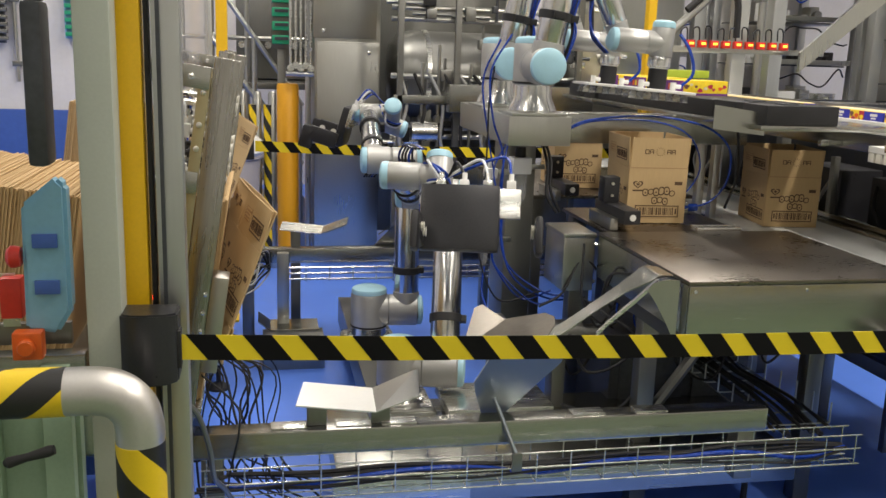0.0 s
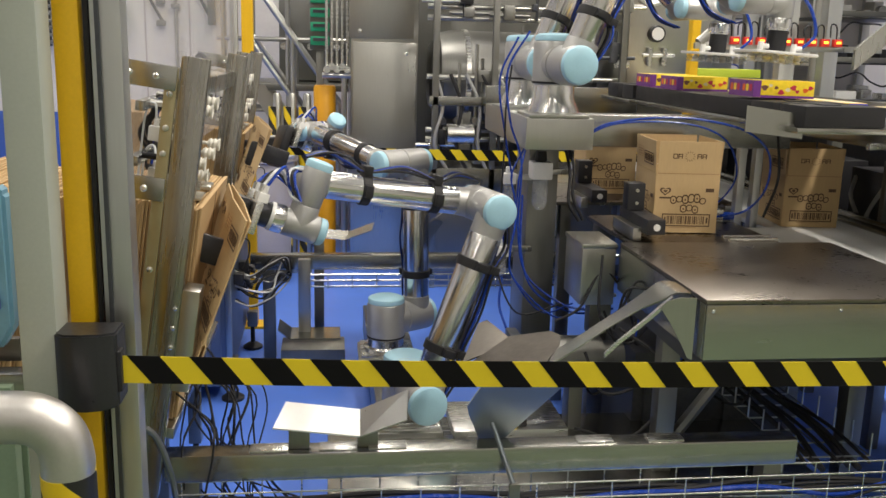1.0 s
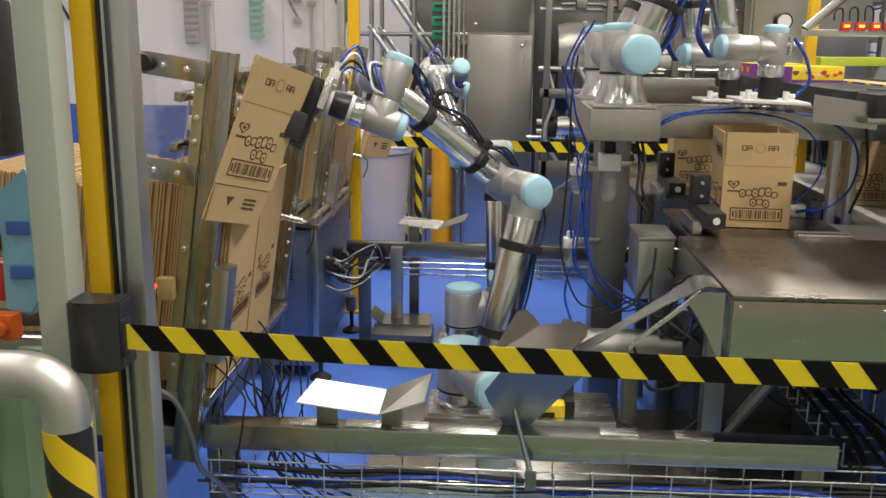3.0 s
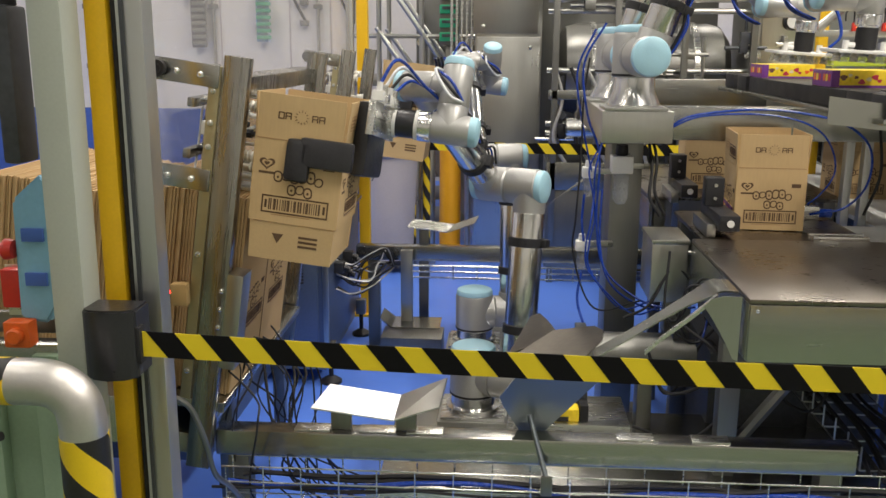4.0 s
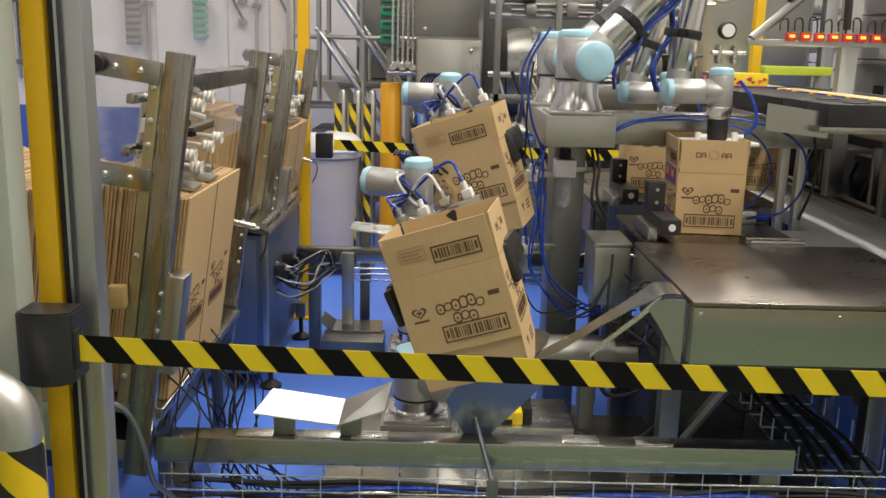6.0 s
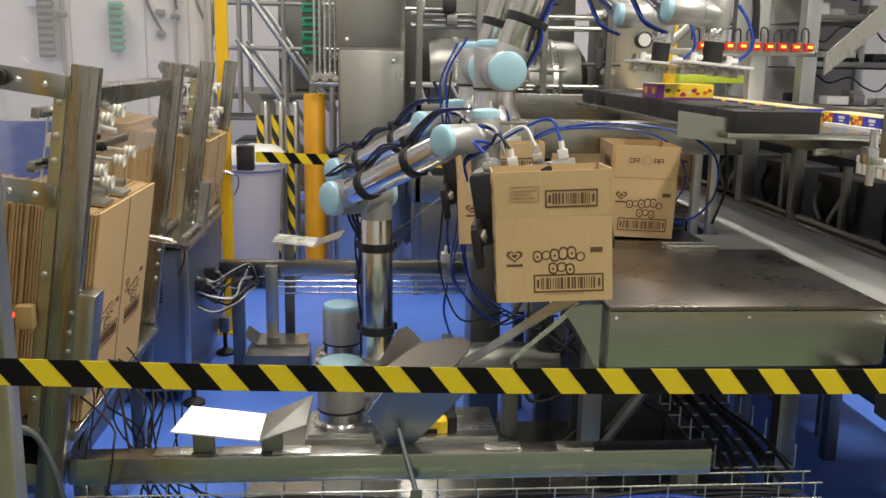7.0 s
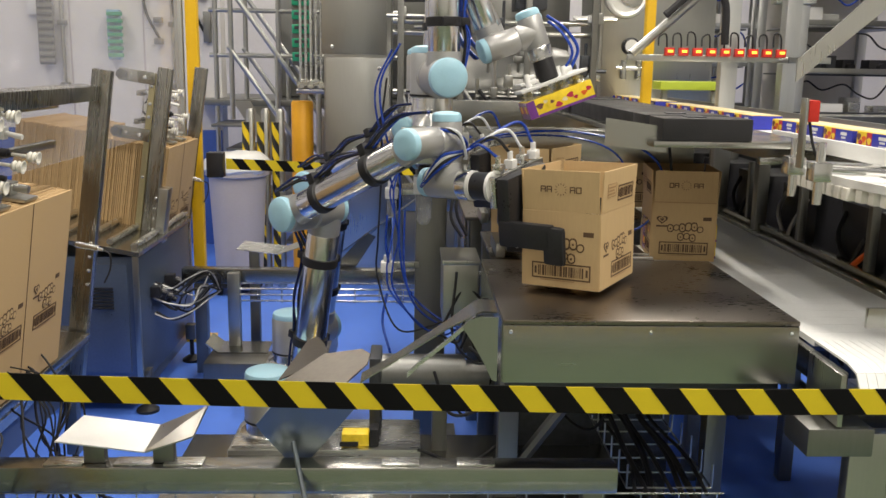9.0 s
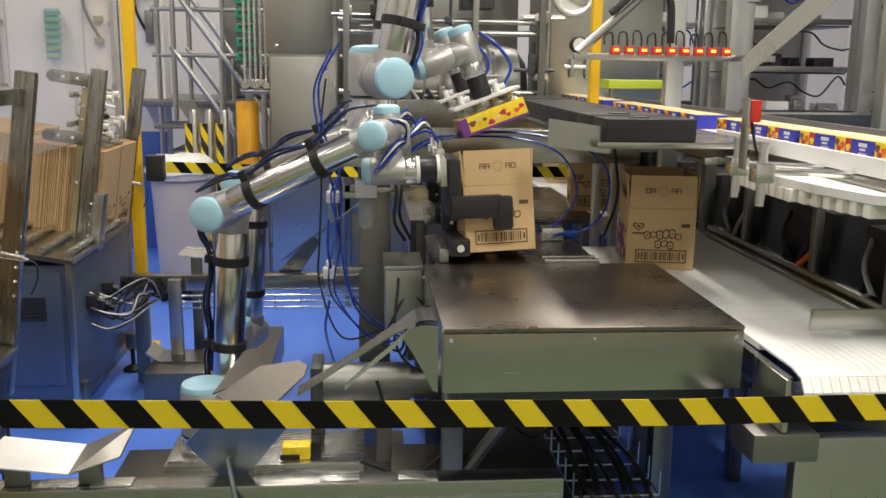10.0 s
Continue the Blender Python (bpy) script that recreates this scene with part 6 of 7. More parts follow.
case_machine(3.05, 6.7, 0.66, 2.6, 3, "open steel packing machine frame full of drives")
case_machine(3.75, 5.9, 0.72, 2.7, 5, "open steel packing machine frame with dark decks")
case_machine(4.35, 4.9, 0.8, 2.5, 8, "tall packing machine frame with cables and drives")
case_machine(5.0, 3.9, 0.9, 2.6, 13, "wide packing machine frame behind the pack line")
ty = thing("parts_tray", "flat yellow-green plastic tray on a steel stand", "tray", (2.62, 5.6, 1.43))
bm = B(); box(bm, -0.2, 0.2, -0.1, 0.1, 0, 0.05, 0.008)
part("tray", bm, mat("lime_plastic", (0.42, 0.52, 0.04), 0.45, 0, 0.08, 8), ty)
for k in (-0.15, 0.15):
    bm = B(); box(bm, k - 0.015, k + 0.015, -0.02, 0.02, -1.43, -0.001, 0.003)
    part("leg", bm, STEEL, ty)
cc = thing("chain_conveyor", "pale slatted chain conveyor edge beside the pack line", "conveyor", (2.2, 2.5, 1.245))
bm = B()
bm.faces.new([bm.verts.new((px, py, 0.0)) for px, py in ((-0.06, 0.42), (-0.075, 0.2), (-0.05, -0.05), (0.0, -0.25), (0.058, -0.3), (0.058, 0.42))])
ext = bmesh.ops.extrude_face_region(bm, geom=bm.faces[:])
for v in ext["geom"]:
    if isinstance(v, bmesh.types.BMVert):
        v.co.z += 0.022
bmesh.ops.recalc_face_normals(bm, faces=bm.faces)
part("top", bm, WHITE_PL, cc, smooth=False)
for k in range(15):
    yy = 0.40 - 0.045 * k
    bx = -0.06 - 0.012 * math.sin((0.42 - yy) * 5) if yy > 0 else -0.055 + 0.25 * (-yy) * 0.9
    bm = B(); box(bm, bx, bx + 0.05, yy - 0.016, yy + 0.016, -0.035, -0.001, 0.003)
    part("slat", bm, SILICONE, cc)
rl = thing("transfer_conveyor", "far transfer conveyor with dark rails", "conveyor", (2.9, 5.0, 1.2))
for y in (4.9, 5.15, 5.4):
    bm = B(); box(bm, -0.75, 1.2, y - 5.0, y - 4.96, 0.06, 0.12, 0.003)
    part("rail", bm, DARK_FRAME if y != 5.15 else STEEL_BRIGHT, rl)
for x in (-0.2, 1.0):
    bm = B(); box(bm, x - 0.03, x + 0.03, 0.0, 0.3, -1.2, 0.06, 0.004)
    part("leg", bm, STEEL_DULL, rl)
hm = thing("operator_screen", "small pale operator screen on an arm", "screen", (3.2, 5.6, 1.95))
bm = B(); box(bm, -0.12, 0.12, -0.05, 0.05, -0.02, 0.2, 0.015)
part("case", bm, STEEL_BRIGHT, hm)
bm = B(); box(bm, -0.09, 0.09, -0.054, -0.0505, 0.05, 0.17)
part("glass", bm, BLUE_PL, hm)
bm = B(); rod(bm, (0, 0, -1.95), (0, 0, -0.02), 0.025, n=12)
part("stand", bm, STEEL, hm)

# ---- cartons ----
CW, CD, CH, CT = 0.228, 0.285, 0.213, 0.004      # width, depth, body height, board
FLAP = 0.114


def panel(bm, a, b, c, d, t=CT):
    sheet(bm, [a, b, c, d], t)


def carton(label, m, bottom_open=False, group="erected cartons"):
    """An open carton: origin at the middle of its bottom; printed ends at -y and +y are the wide-mark sides."""
    c = thing("carton", label, "carton", group=group, m=m)
    walls = {"front": [], "back": [], "far": []}
    w, d = CW / 2, CD / 2
    for nm, p in (("front_panel", [(-w, -d, 0), (w, -d, 0), (w, -d, CH), (-w, -d, CH)]), ("back_panel", [(w, d, 0), (-w, d, 0), (-w, d, CH), (w, d, CH)]),
                  ("side_panel", [(-w, d, 0), (-w, -d, 0), (-w, -d, CH), (-w, d, CH)]), ("side_panel", [(w, -d, 0), (w, d, 0), (w, d, CH), (w, -d, CH)])):
        bm = B(); panel(bm, *p)
        ob = part(nm, bm, CARD, c, smooth=False)
        if nm != "side_panel" or p[0][0] < 0:
            walls[{"front_panel": "front", "back_panel": "back", "side_panel": "far"}[nm]].append((ob, Matrix()))
        if nm == "front_panel":
            prints(ob, CW, lambda u, v: (u, -d - CT / 2 - 0.0004, v))
        elif nm == "back_panel":
            prints(ob, CW, lambda u, v: (-u, d + CT / 2 + 0.0004, v))
        elif p[0][0] < 0:
            prints(ob, CD, lambda u, v: (-w - CT / 2 - 0.0004, -u, v), True)
        else:
            prints(ob, CD, lambda u, v: (w + CT / 2 + 0.0004, u, v), True)
    e = 0.003
    for k, p in enumerate(([(-w + e, -d, CH + 0.001), (w - e, -d, CH + 0.001), (w - e, -d - 0.004, CH + FLAP), (-w + e, -d - 0.004, CH + FLAP)],
                           [(w - e, d, CH + 0.001), (-w + e, d, CH + 0.001), (-w + e, d + 0.004, CH + FLAP), (w - e, d + 0.004, CH + FLAP)],
                           [(-w, d - e, CH + 0.001), (-w, -d + e, CH + 0.001), (-w - 0.006, -d + e, CH + FLAP), (-w - 0.006, d - e, CH + FLAP)],
                           [(w, -d + e, CH + 0.001), (w, d - e, CH + 0.001), (w + 0.006, d - e, CH + FLAP), (w + 0.006, -d + e, CH + FLAP)])):
        bm = B(); panel(bm, *p)
        ob = part("top_flap", bm, CARD, c, smooth=False)
        if k < 3:
            walls[("front", "back", "far")[k]].append((ob, Matrix()))
        if k < 2:
            sg = -1 if k == 0 else 1
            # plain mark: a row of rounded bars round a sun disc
            for u in (-0.052, -0.034, 0.034, 0.052):
                for x, y, ww, hh in ((-0.0065, 0, 0.003, 0.017), (0.0065, 0, 0.003, 0.017), (0, 0.0075, 0.0098, 0.003), (0, -0.0075 if abs(u) > 0.04 and u < 0 else -0.0005, 0.0098, 0.0028)):
                    bm = B(); sheet(bm, [(u + x + p * ww / 2, sg * (d + 0.0048), CH + 0.062 + y + r2 * hh / 2) for p, r2 in ((-1, -1), (1, -1), (1, 1), (-1, 1))], 0.0006)
                    part("mark_bar", bm, INK, ob, smooth=False)
            for i in range(12):
                a = i * math.pi / 6
                ca, sa = math.cos(a), math.sin(a)
                bm = B(); sheet(bm, [(0.013 * ca - 0.0012 * sa, sg * (d + 0.0048), CH + 0.062 + 0.013 * sa + 0.0012 * ca), (0.013 * ca + 0.0012 * sa, sg * (d + 0.0048), CH + 0.062 + 0.013 * sa - 0.0012 * ca), (0.020 * ca, sg * (d + 0.0048), CH + 0.062 + 0.020 * sa)], 0.0006)
                part("mark_ray", bm, INK, ob, smooth=False)
        else:
            sg = -1 if k == 2 else 1

            def on_flap(outlines):
                b2 = B()
                for o in outlines:
                    sheet(b2, [(sg * (w + 0.0030 + 0.006 * v / FLAP), sg * u, CH + v) for u, v in o], 0.0006)
                return b2
            part("barcode", on_flap(barcode_shapes(0.045, 0.045, 0.125, 0.040, 5)), INK, ob, smooth=False)
            frame_bars = [[(-0.105 + a, 0.040 + b), (-0.105 + c, 0.040 + b), (-0.105 + c, 0.040 + e), (-0.105 + a, 0.040 + e)] for a, b, c, e in
                          ((0, 0, 0.07, 0.0015), (0, 0.036, 0.07, 0.0375), (0, 0.0016, 0.0015, 0.0359), (0.0685, 0.0016, 0.07, 0.0359), (0.006, 0.007, 0.06, 0.011), (0.006, 0.016, 0.052, 0.020), (0.006, 0.025, 0.063, 0.029))]
            bm = on_flap(frame_bars)
            part("notice", bm, INK_LIGHT, ob, smooth=False)
    bm = B()
    for p in ([(-w + 0.004, -d - 0.0025, CH - 0.0012), (w - 0.004, -d - 0.0025, CH - 0.0012), (w - 0.004, -d - 0.0025, CH + 0.0012), (-w + 0.004, -d - 0.0025, CH + 0.0012)],):
        sheet(bm, p, 0.0006)
    walls["front"].append((part("crease", bm, INK_LIGHT, c, smooth=False), Matrix()))
    flaps = []
    for k, (px, py, turn, wide) in enumerate(((0, -d, 0, CW), (0, d, 180, CW), (-w, 0, -90, CD), (w, 0, 90, CD))):
        bm = B()
        lift = 0.0022 if k < 2 else 0.0065
        # hinge along local x at y = 0; the flap reaches inwards along +y when shut
        sheet(bm, [(-wide / 2 + 0.004, 0.003, lift), (wide / 2 - 0.004, 0.003, lift), (wide / 2 - 0.006, 0.10, lift), (-wide / 2 + 0.006, 0.10, lift)], 0.0035)
        ob = part("bottom_flap", bm, CARD, c, smooth=False)
        home = pose(px, py, 0, 0, 0, turn)
        ob.matrix_basis = home
        flaps.append((ob, home, ("front", "back", "far", "")[k]))
        if k < 2:
            bm = B()
            sheet(bm, [(-0.05, 0.03, lift - 0.0024), (-0.02, 0.03, lift - 0.0024), (-0.035, 0.056, lift - 0.0024)], 0.0006)
            for i in range(3):
                sheet(bm, [(0.02, 0.03 + 0.012 * i, lift - 0.0024), (0.07, 0.03 + 0.012 * i, lift - 0.0024), (0.07, 0.036 + 0.012 * i, lift - 0.0024), (0.02, 0.036 + 0.012 * i, lift - 0.0024)], 0.0006)
            part("flap_print", bm, INK, ob, smooth=False)
    return c, flaps, walls


def prints(parent, width, place, wide=False):
    c0 = Vector(place(0, 0.1))
    axis = Vector((math.copysign(1, c0.x), 0, 0)) if abs(c0.x) > abs(c0.y) else Vector((0, math.copysign(1, c0.y), 0))
    for name, ink, shapes in carton_print(width, CH, wide):
        off = 0.0014 if name.endswith("_eye") else (0.0007 if ink is CARD else 0.0)
        bm = B()
        for o in shapes:
            sheet(bm, [Vector(place(u, v)) + axis * off for u, v in o], 0.0006)
        part(name, bm, ink, parent, smooth=False)


# ---- six-joint robots ----
UP, FO, SH = 0.669, 0.602, 0.122


def fk(base, q):
    """Poses of shoulder, upper arm, forearm and three wrist links, in the world of base; q in degrees."""
    s = base @ pose(0, 0, SH, 0, 0, q[0])
    u = s @ pose(0, -0.165, 0, 0, q[1], 0)
    f = u @ pose(0, 0.151, UP, 0, q[2], 0)
    w1 = f @ pose(0, 0, FO, 0, q[3], 0)
    w2 = w1 @ pose(0, -0.116, 0, 0, 0, q[4])
    w3 = w2 @ pose(0, 0, 0.122, 0, q[5], 0)
    return s, u, f, w1, w2, w3


AX = pose(0, 0, 0, 90, 0, 0)      # turns z to -y


def lid(parent, m, r):
    bm = B()
    lathe(bm, [(r, 0), (r, 0.012), (r * 0.95, 0.020), (r * 0.8, 0.025), (r * 0.4, 0.028)], m, 30)
    return part("joint_lid", bm, LID_BLUE, parent, "pale blue joint lid")


def collar(parent, z, r):
    bm = B()
    lathe(bm, [(r + 0.001, z - 0.016), (r + 0.006, z - 0.014), (r + 0.006, z + 0.014), (r + 0.001, z + 0.016)], Matrix(), 26)
    box(bm, -0.02, 0.02, -r - 0.022, -r - 0.002, z - 0.013, z + 0.013, 0.003)
    return part("cable_strap", bm, BLACK, parent, "black cable strap")


def robot(label, base, cone, group):
    r = thing("industrial_robot", label, "robot", group=group, m=base)
    bm = B()
    lathe(bm, [(0.095, -cone), (0.097, -cone + 0.006), (0.095, -cone + 0.012), (0.075, 0.0), (0.073, 0.05), (0.07, 0.052)] if cone else [(0.095, 0), (0.096, 0.012), (0.078, 0.016), (0.074, 0.05), (0.07, 0.052)], Matrix(), 36)
    part("base", bm, ALU, r, "bright aluminium base")
    parts = []
    # shoulder
    bm = B()
    lathe(bm, [(0.076, -0.075), (0.081, -0.07), (0.081, 0.074), (0.076, 0.082)], Matrix(), 34)
    lathe(bm, [(0.070, 0.0), (0.071, 0.082)], AX, 34)
    s = part("shoulder", bm, ALU_GREY, r); parts.append(s)
    lid(s, pose(0, 0, 0.082), 0.078)
    bm = B(); lathe(bm, [(0.0822, -0.008), (0.0822, 0.0)], pose(0, 0, -0.062), 34)
    part("seam_ring", bm, BLACK, s)
    # upper arm
    bm = B()
    lathe(bm, [(0.064, -0.084), (0.070, -0.078), (0.070, 0.045), (0.066, 0.05)], AX, 34)
    lathe(bm, [(0.062, 0.0), (0.058, 0.085)], Matrix(), 30)
    u = part("upper_arm", bm, ALU_GREY, r); parts.append(u)
    lid(u, AX @ pose(0, 0, 0.05), 0.067)
    bm = B(); lathe(bm, [(0.053, 0.08), (0.055, 0.084), (0.055, UP - 0.09), (0.053, UP - 0.085)], Matrix(), 34)
    part("tube", bm, ALU, u, "bright aluminium tube")
    bm = B()
    lathe(bm, [(0.055, -0.078), (0.060, -0.072), (0.060, 0.028), (0.056, 0.032)], pose(0, 0, UP) @ AX, 32)
    lathe(bm, [(0.054, UP - 0.09), (0.056, UP)], Matrix(), 30)
    part("elbow", bm, ALU_GREY, u)
    lid(u, pose(0, 0, UP) @ AX @ pose(0, 0, 0.032), 0.057)
    for z in (0.184, 0.483):
        collar(u, z, 0.055)
    # forearm
    bm = B()
    lathe(bm, [(0.055, -0.034), (0.060, -0.028), (0.060, 0.067), (0.055, 0.073)], AX, 32)
    lathe(bm, [(0.052, 0), (0.047, 0.085)], Matrix(), 28)
    f = part("forearm", bm, ALU_GREY, r); parts.append(f)
    lid(f, pose(0, 0, 0, -90) @ pose(0, 0, 0.033), 0.057)
    bm = B(); lathe(bm, [(0.046, 0.075), (0.047, 0.08), (0.045, FO - 0.075), (0.043, FO - 0.07)], Matrix(), 30)
    part("tube", bm, ALU, f, "bright aluminium tube")
    bm = B()
    lathe(bm, [(0.040, -0.052), (0.044, -0.046), (0.044, 0.050), (0.042, 0.055)], pose(0, 0, FO) @ AX, 28)
    lathe(bm, [(0.044, FO - 0.085), (0.042, FO)], Matrix(), 26)
    part("wrist_housing", bm, ALU_GREY, f)
    lid(f, pose(0, 0, FO, -90) @ pose(0, 0, 0.047), 0.045)
    for z in (0.16, 0.403):
        collar(f, z, 0.046)
    # wrists
    bm = B()
    lathe(bm, [(0.042, 0.056), (0.044, 0.06), (0.044, 0.116)], AX, 28)
    lathe(bm, [(0.041, -0.058), (0.044, -0.052), (0.044, 0.05), (0.042, 0.056)], pose(0, -0.116, 0), 28)
    w1 = part("wrist_link", bm, ALU_GREY, r); parts.append(w1)
    lid(w1, pose(0, -0.115, 0, 180) @ pose(0, 0, 0.058), 0.043)
    bm = B()
    lathe(bm, [(0.042, 0.057), (0.044, 0.06), (0.044, 0.122)], Matrix(), 28)
    lathe(bm, [(0.041, -0.058), (0.044, -0.052), (0.044, 0.044), (0.042, 0.05)], pose(0, 0, 0.122) @ AX, 28)
    w2 = part("wrist_link", bm, ALU_GREY, r); parts.append(w2)
    lid(w2, pose(0, 0, 0.122, -90) @ pose(0, 0, 0.058), 0.043)
    bm = B()
    lathe(bm, [(0.042, 0.051), (0.044, 0.056), (0.044, 0.086), (0.032, 0.0922)], AX, 28)
    w3 = part("tool_flange", bm, ALU, r, "bright tool flange"); parts.append(w3)
    return r, parts


def dress(parts, lead, blue):
    """Cable loops strapped along the arm, split link by link."""
    _, u, f, w1, w2, w3 = parts
    mm = TUBE_BLUE if blue else BLACK
    rng = random.Random(5)
    for k in range(5):
        o = 0.011 * (k - 2)
        ink = (mm, BLACK, mm, BLACK, mm)[k] if blue else (BLACK, TUBE_BLUE, BLACK, BLACK, TUBE_NAVY)[k]
        j = [rng.uniform(-0.008, 0.012) for _ in range(6)]
        bm = B(); hose(bm, [(0.066, o, 0.02), (0.078 + j[0], o - 0.01, 0.13), (0.066, o, 0.20), (0.076 + j[1], o + 0.01, 0.33), (0.068, o, 0.48), (0.092 + j[2], o + 0.03, 0.57), (0.075, o + 0.07, UP)], 0.0042)
        part("cable", bm, ink, u)
        bm = B(); hose(bm, [(0.078, o + 0.02, 0.0), (0.082 + j[3], o, 0.09), (0.060, o, 0.16), (0.080 + j[4], o, 0.28), (0.060, o, 0.40), (0.088 + j[5], o, 0.48), (0.105, o - 0.02, 0.55), (0.085, o - 0.05, 0.62)], 0.0040)
        part("cable", bm, ink, f)
    for z in (0.184, 0.483):
        bm = B(); box(bm, 0.052, 0.084, -0.030, 0.030, z - 0.014, z + 0.014, 0.004)
        part("cable_clamp", bm, BLACK, u)
    for z in (0.16, 0.403):
        bm = B(); box(bm, 0.044, 0.078, -0.030, 0.030, z - 0.014, z + 0.014, 0.004)
        part("cable_clamp", bm, BLACK, f)
    if lead:
        for k in range(3):
            bm = B(); hose(bm, [(-0.02, -0.05 - 0.02 * k, -0.04), (0.05 + 0.01 * k, -0.08, -0.03), (0.06, -0.13, 0.02 * k), (0.03, -0.16, 0.05)], 0.0045)
            part("cable", bm, (TUBE_BLUE, BLACK, TUBE_WHITE)[k], w1)


def carton_gripper(w3):
    """Corner gripper in flange space; -y runs out of the flange, the carton's top lies towards +z."""
    bm = B(); lathe(bm, [(0.036, 0.093), (0.040, 0.10), (0.040, 0.150), (0.034, 0.156)], AX, 26)
    part("adaptor", bm, BLACK_SATIN, w3, "black tool adaptor")
    bm = B(); lathe(bm, [(0.043, 0.086), (0.043, 0.097)], AX, 26); lathe(bm, [(0.043, 0.150), (0.043, 0.160)], AX, 26)
    part("ring", bm, WHITE_PL, w3, "white clamp ring")
    bm = B(); box(bm, -0.03, 0.26, -0.182, -0.161, -0.055, 0.035, 0.004)
    part("mount", bm, STEEL_BRIGHT, w3, "bright mounting plate")
    bm = B(); box(bm, -0.034, 0.20, -0.226, -0.183, -0.165, 0.035, 0.014)
    part("pad", bm, BLACK_SATIN, w3, "black gripper body")
    for x, ln in ((-0.028, 0.165), (0.312, 0.14)):
        bm = B(); box(bm, x - 0.012, x + 0.012, -0.19 - ln, -0.19, -0.160, -0.085, 0.01); box(bm, x - 0.012, x + 0.012, -0.19 - ln - 0.035, -0.19 - ln + 0.03, -0.200, -0.09, 0.014)
        part("side_plate", bm, BLACK_SATIN, w3, "black cranked side plate")
        for k in range(2):
            d = 1 if x < 0.1 else -1
            bm = B(); lathe(bm, [(0.010, 0), (0.014, 0.003), (0.010, 0.006), (0.015, 0.010)], pose(x + d * 0.012, -0.27 - 0.06 * k, -0.125, 0, 90 * d, 0), 14)
            part("suction_cup", bm, SILICONE, w3)
    for k, x in enumerate((0.02, 0.09, 0.16, 0.23)):
        bm = B(); box(bm, x - 0.014, x + 0.014, -0.18, -0.15, 0.036, 0.062, 0.003); rod(bm, (x, -0.165, 0.06), (x, -0.165, 0.085), 0.008, n=10)
        part("fitting", bm, WHITE_PL if k % 2 else STEEL_BRIGHT, w3, "small air fitting")
        bm = B(); hose(bm, [(x, -0.165, 0.08), (x - 0.03, -0.13, 0.12 + 0.01 * k), (0.03, -0.07, 0.10), (-0.05, -0.02, 0.06 + 0.01 * k), (-0.06, 0.05, 0.0)], 0.0045)
        part("air_hose", bm, (TUBE_BLUE, BLACK, TUBE_WHITE, TUBE_BLUE)[k], w3)


def pack_gripper(w3):
    """Flat suction gripper: clear manifold with rows of cups; -y runs out of the flange, x along the packs."""
    bm = B(); lathe(bm, [(0.034, 0.093), (0.036, 0.10), (0.036, 0.165), (0.032, 0.17)], AX, 26)
    part("adaptor", bm, BLACK, w3, "black rubber sleeve")
    bm = B(); lathe(bm, [(0.038, 0.083), (0.038, 0.095)], AX, 26)
    part("ring", bm, ALU, w3)
    bm = B(); box(bm, -0.12, 0.12, -0.182, -0.171, -0.10, 0.10, 0.003)
    part("manifold", bm, WHITE_PL, w3, "pale manifold plate")
    for i in range(4):
        for k in (-0.065, 0.0, 0.065):
            bm = B(); lathe(bm, [(0.006, 0.183), (0.012, 0.19), (0.016, 0.196), (0.012, 0.202), (0.018, 0.212)], pose(-0.09 + 0.06 * i, 0, k) @ AX, 12)
            part("suction_cup", bm, CLEAR_PL if k else SILICONE, w3)
    for x in (-0.08, 0.05):
        bm = B(); rod(bm, (x, -0.171, 0.04), (x, -0.14, 0.04), 0.011, n=10); rod(bm, (x, -0.155, 0.04), (x + 0.03, -0.155, 0.04), 0.009, n=10)
        part("fitting", bm, WHITE_PL, w3)
    bm = B(); hose(bm, [(0.08, -0.155, 0.04), (0.12, -0.10, 0.05), (0.10, -0.02, 0.04), (0.06, 0.04, 0.02)], 0.006)
    part("air_hose", bm, TUBE_BLUE, w3)

# ---- robots and moving cartons ----
BASE_A, BASE_B = pose(0.489, 3.141, 0.293), pose(0.468, 3.92, 0.285)
BASE_C, BASE_D = pose(1.045, 3.476, 1.385), pose(1.03, 3.95, 1.385)
rob_a, parts_a = robot("grey robot arm with pale blue joint lids and carton gripper", BASE_A, 0, "robot arms")
rob_b, parts_b = robot("grey robot arm with pale blue joint lids by the rear magazine", BASE_B, 0, "robot arms")
rob_c, parts_c = robot("grey robot arm on the pedestal picking packs", BASE_C, 0.055, "robot arms")
rob_d, parts_d = robot("grey robot arm on the pedestal behind another arm", BASE_D, 0.055, "robot arms")
for prts, blue in ((parts_a, False), (parts_b, False), (parts_c, True), (parts_d, True)):
    dress(prts, not blue, blue)
carton_gripper(parts_a[5]); carton_gripper(parts_b[5])
pack_gripper(parts_c[5]); pack_gripper(parts_d[5])

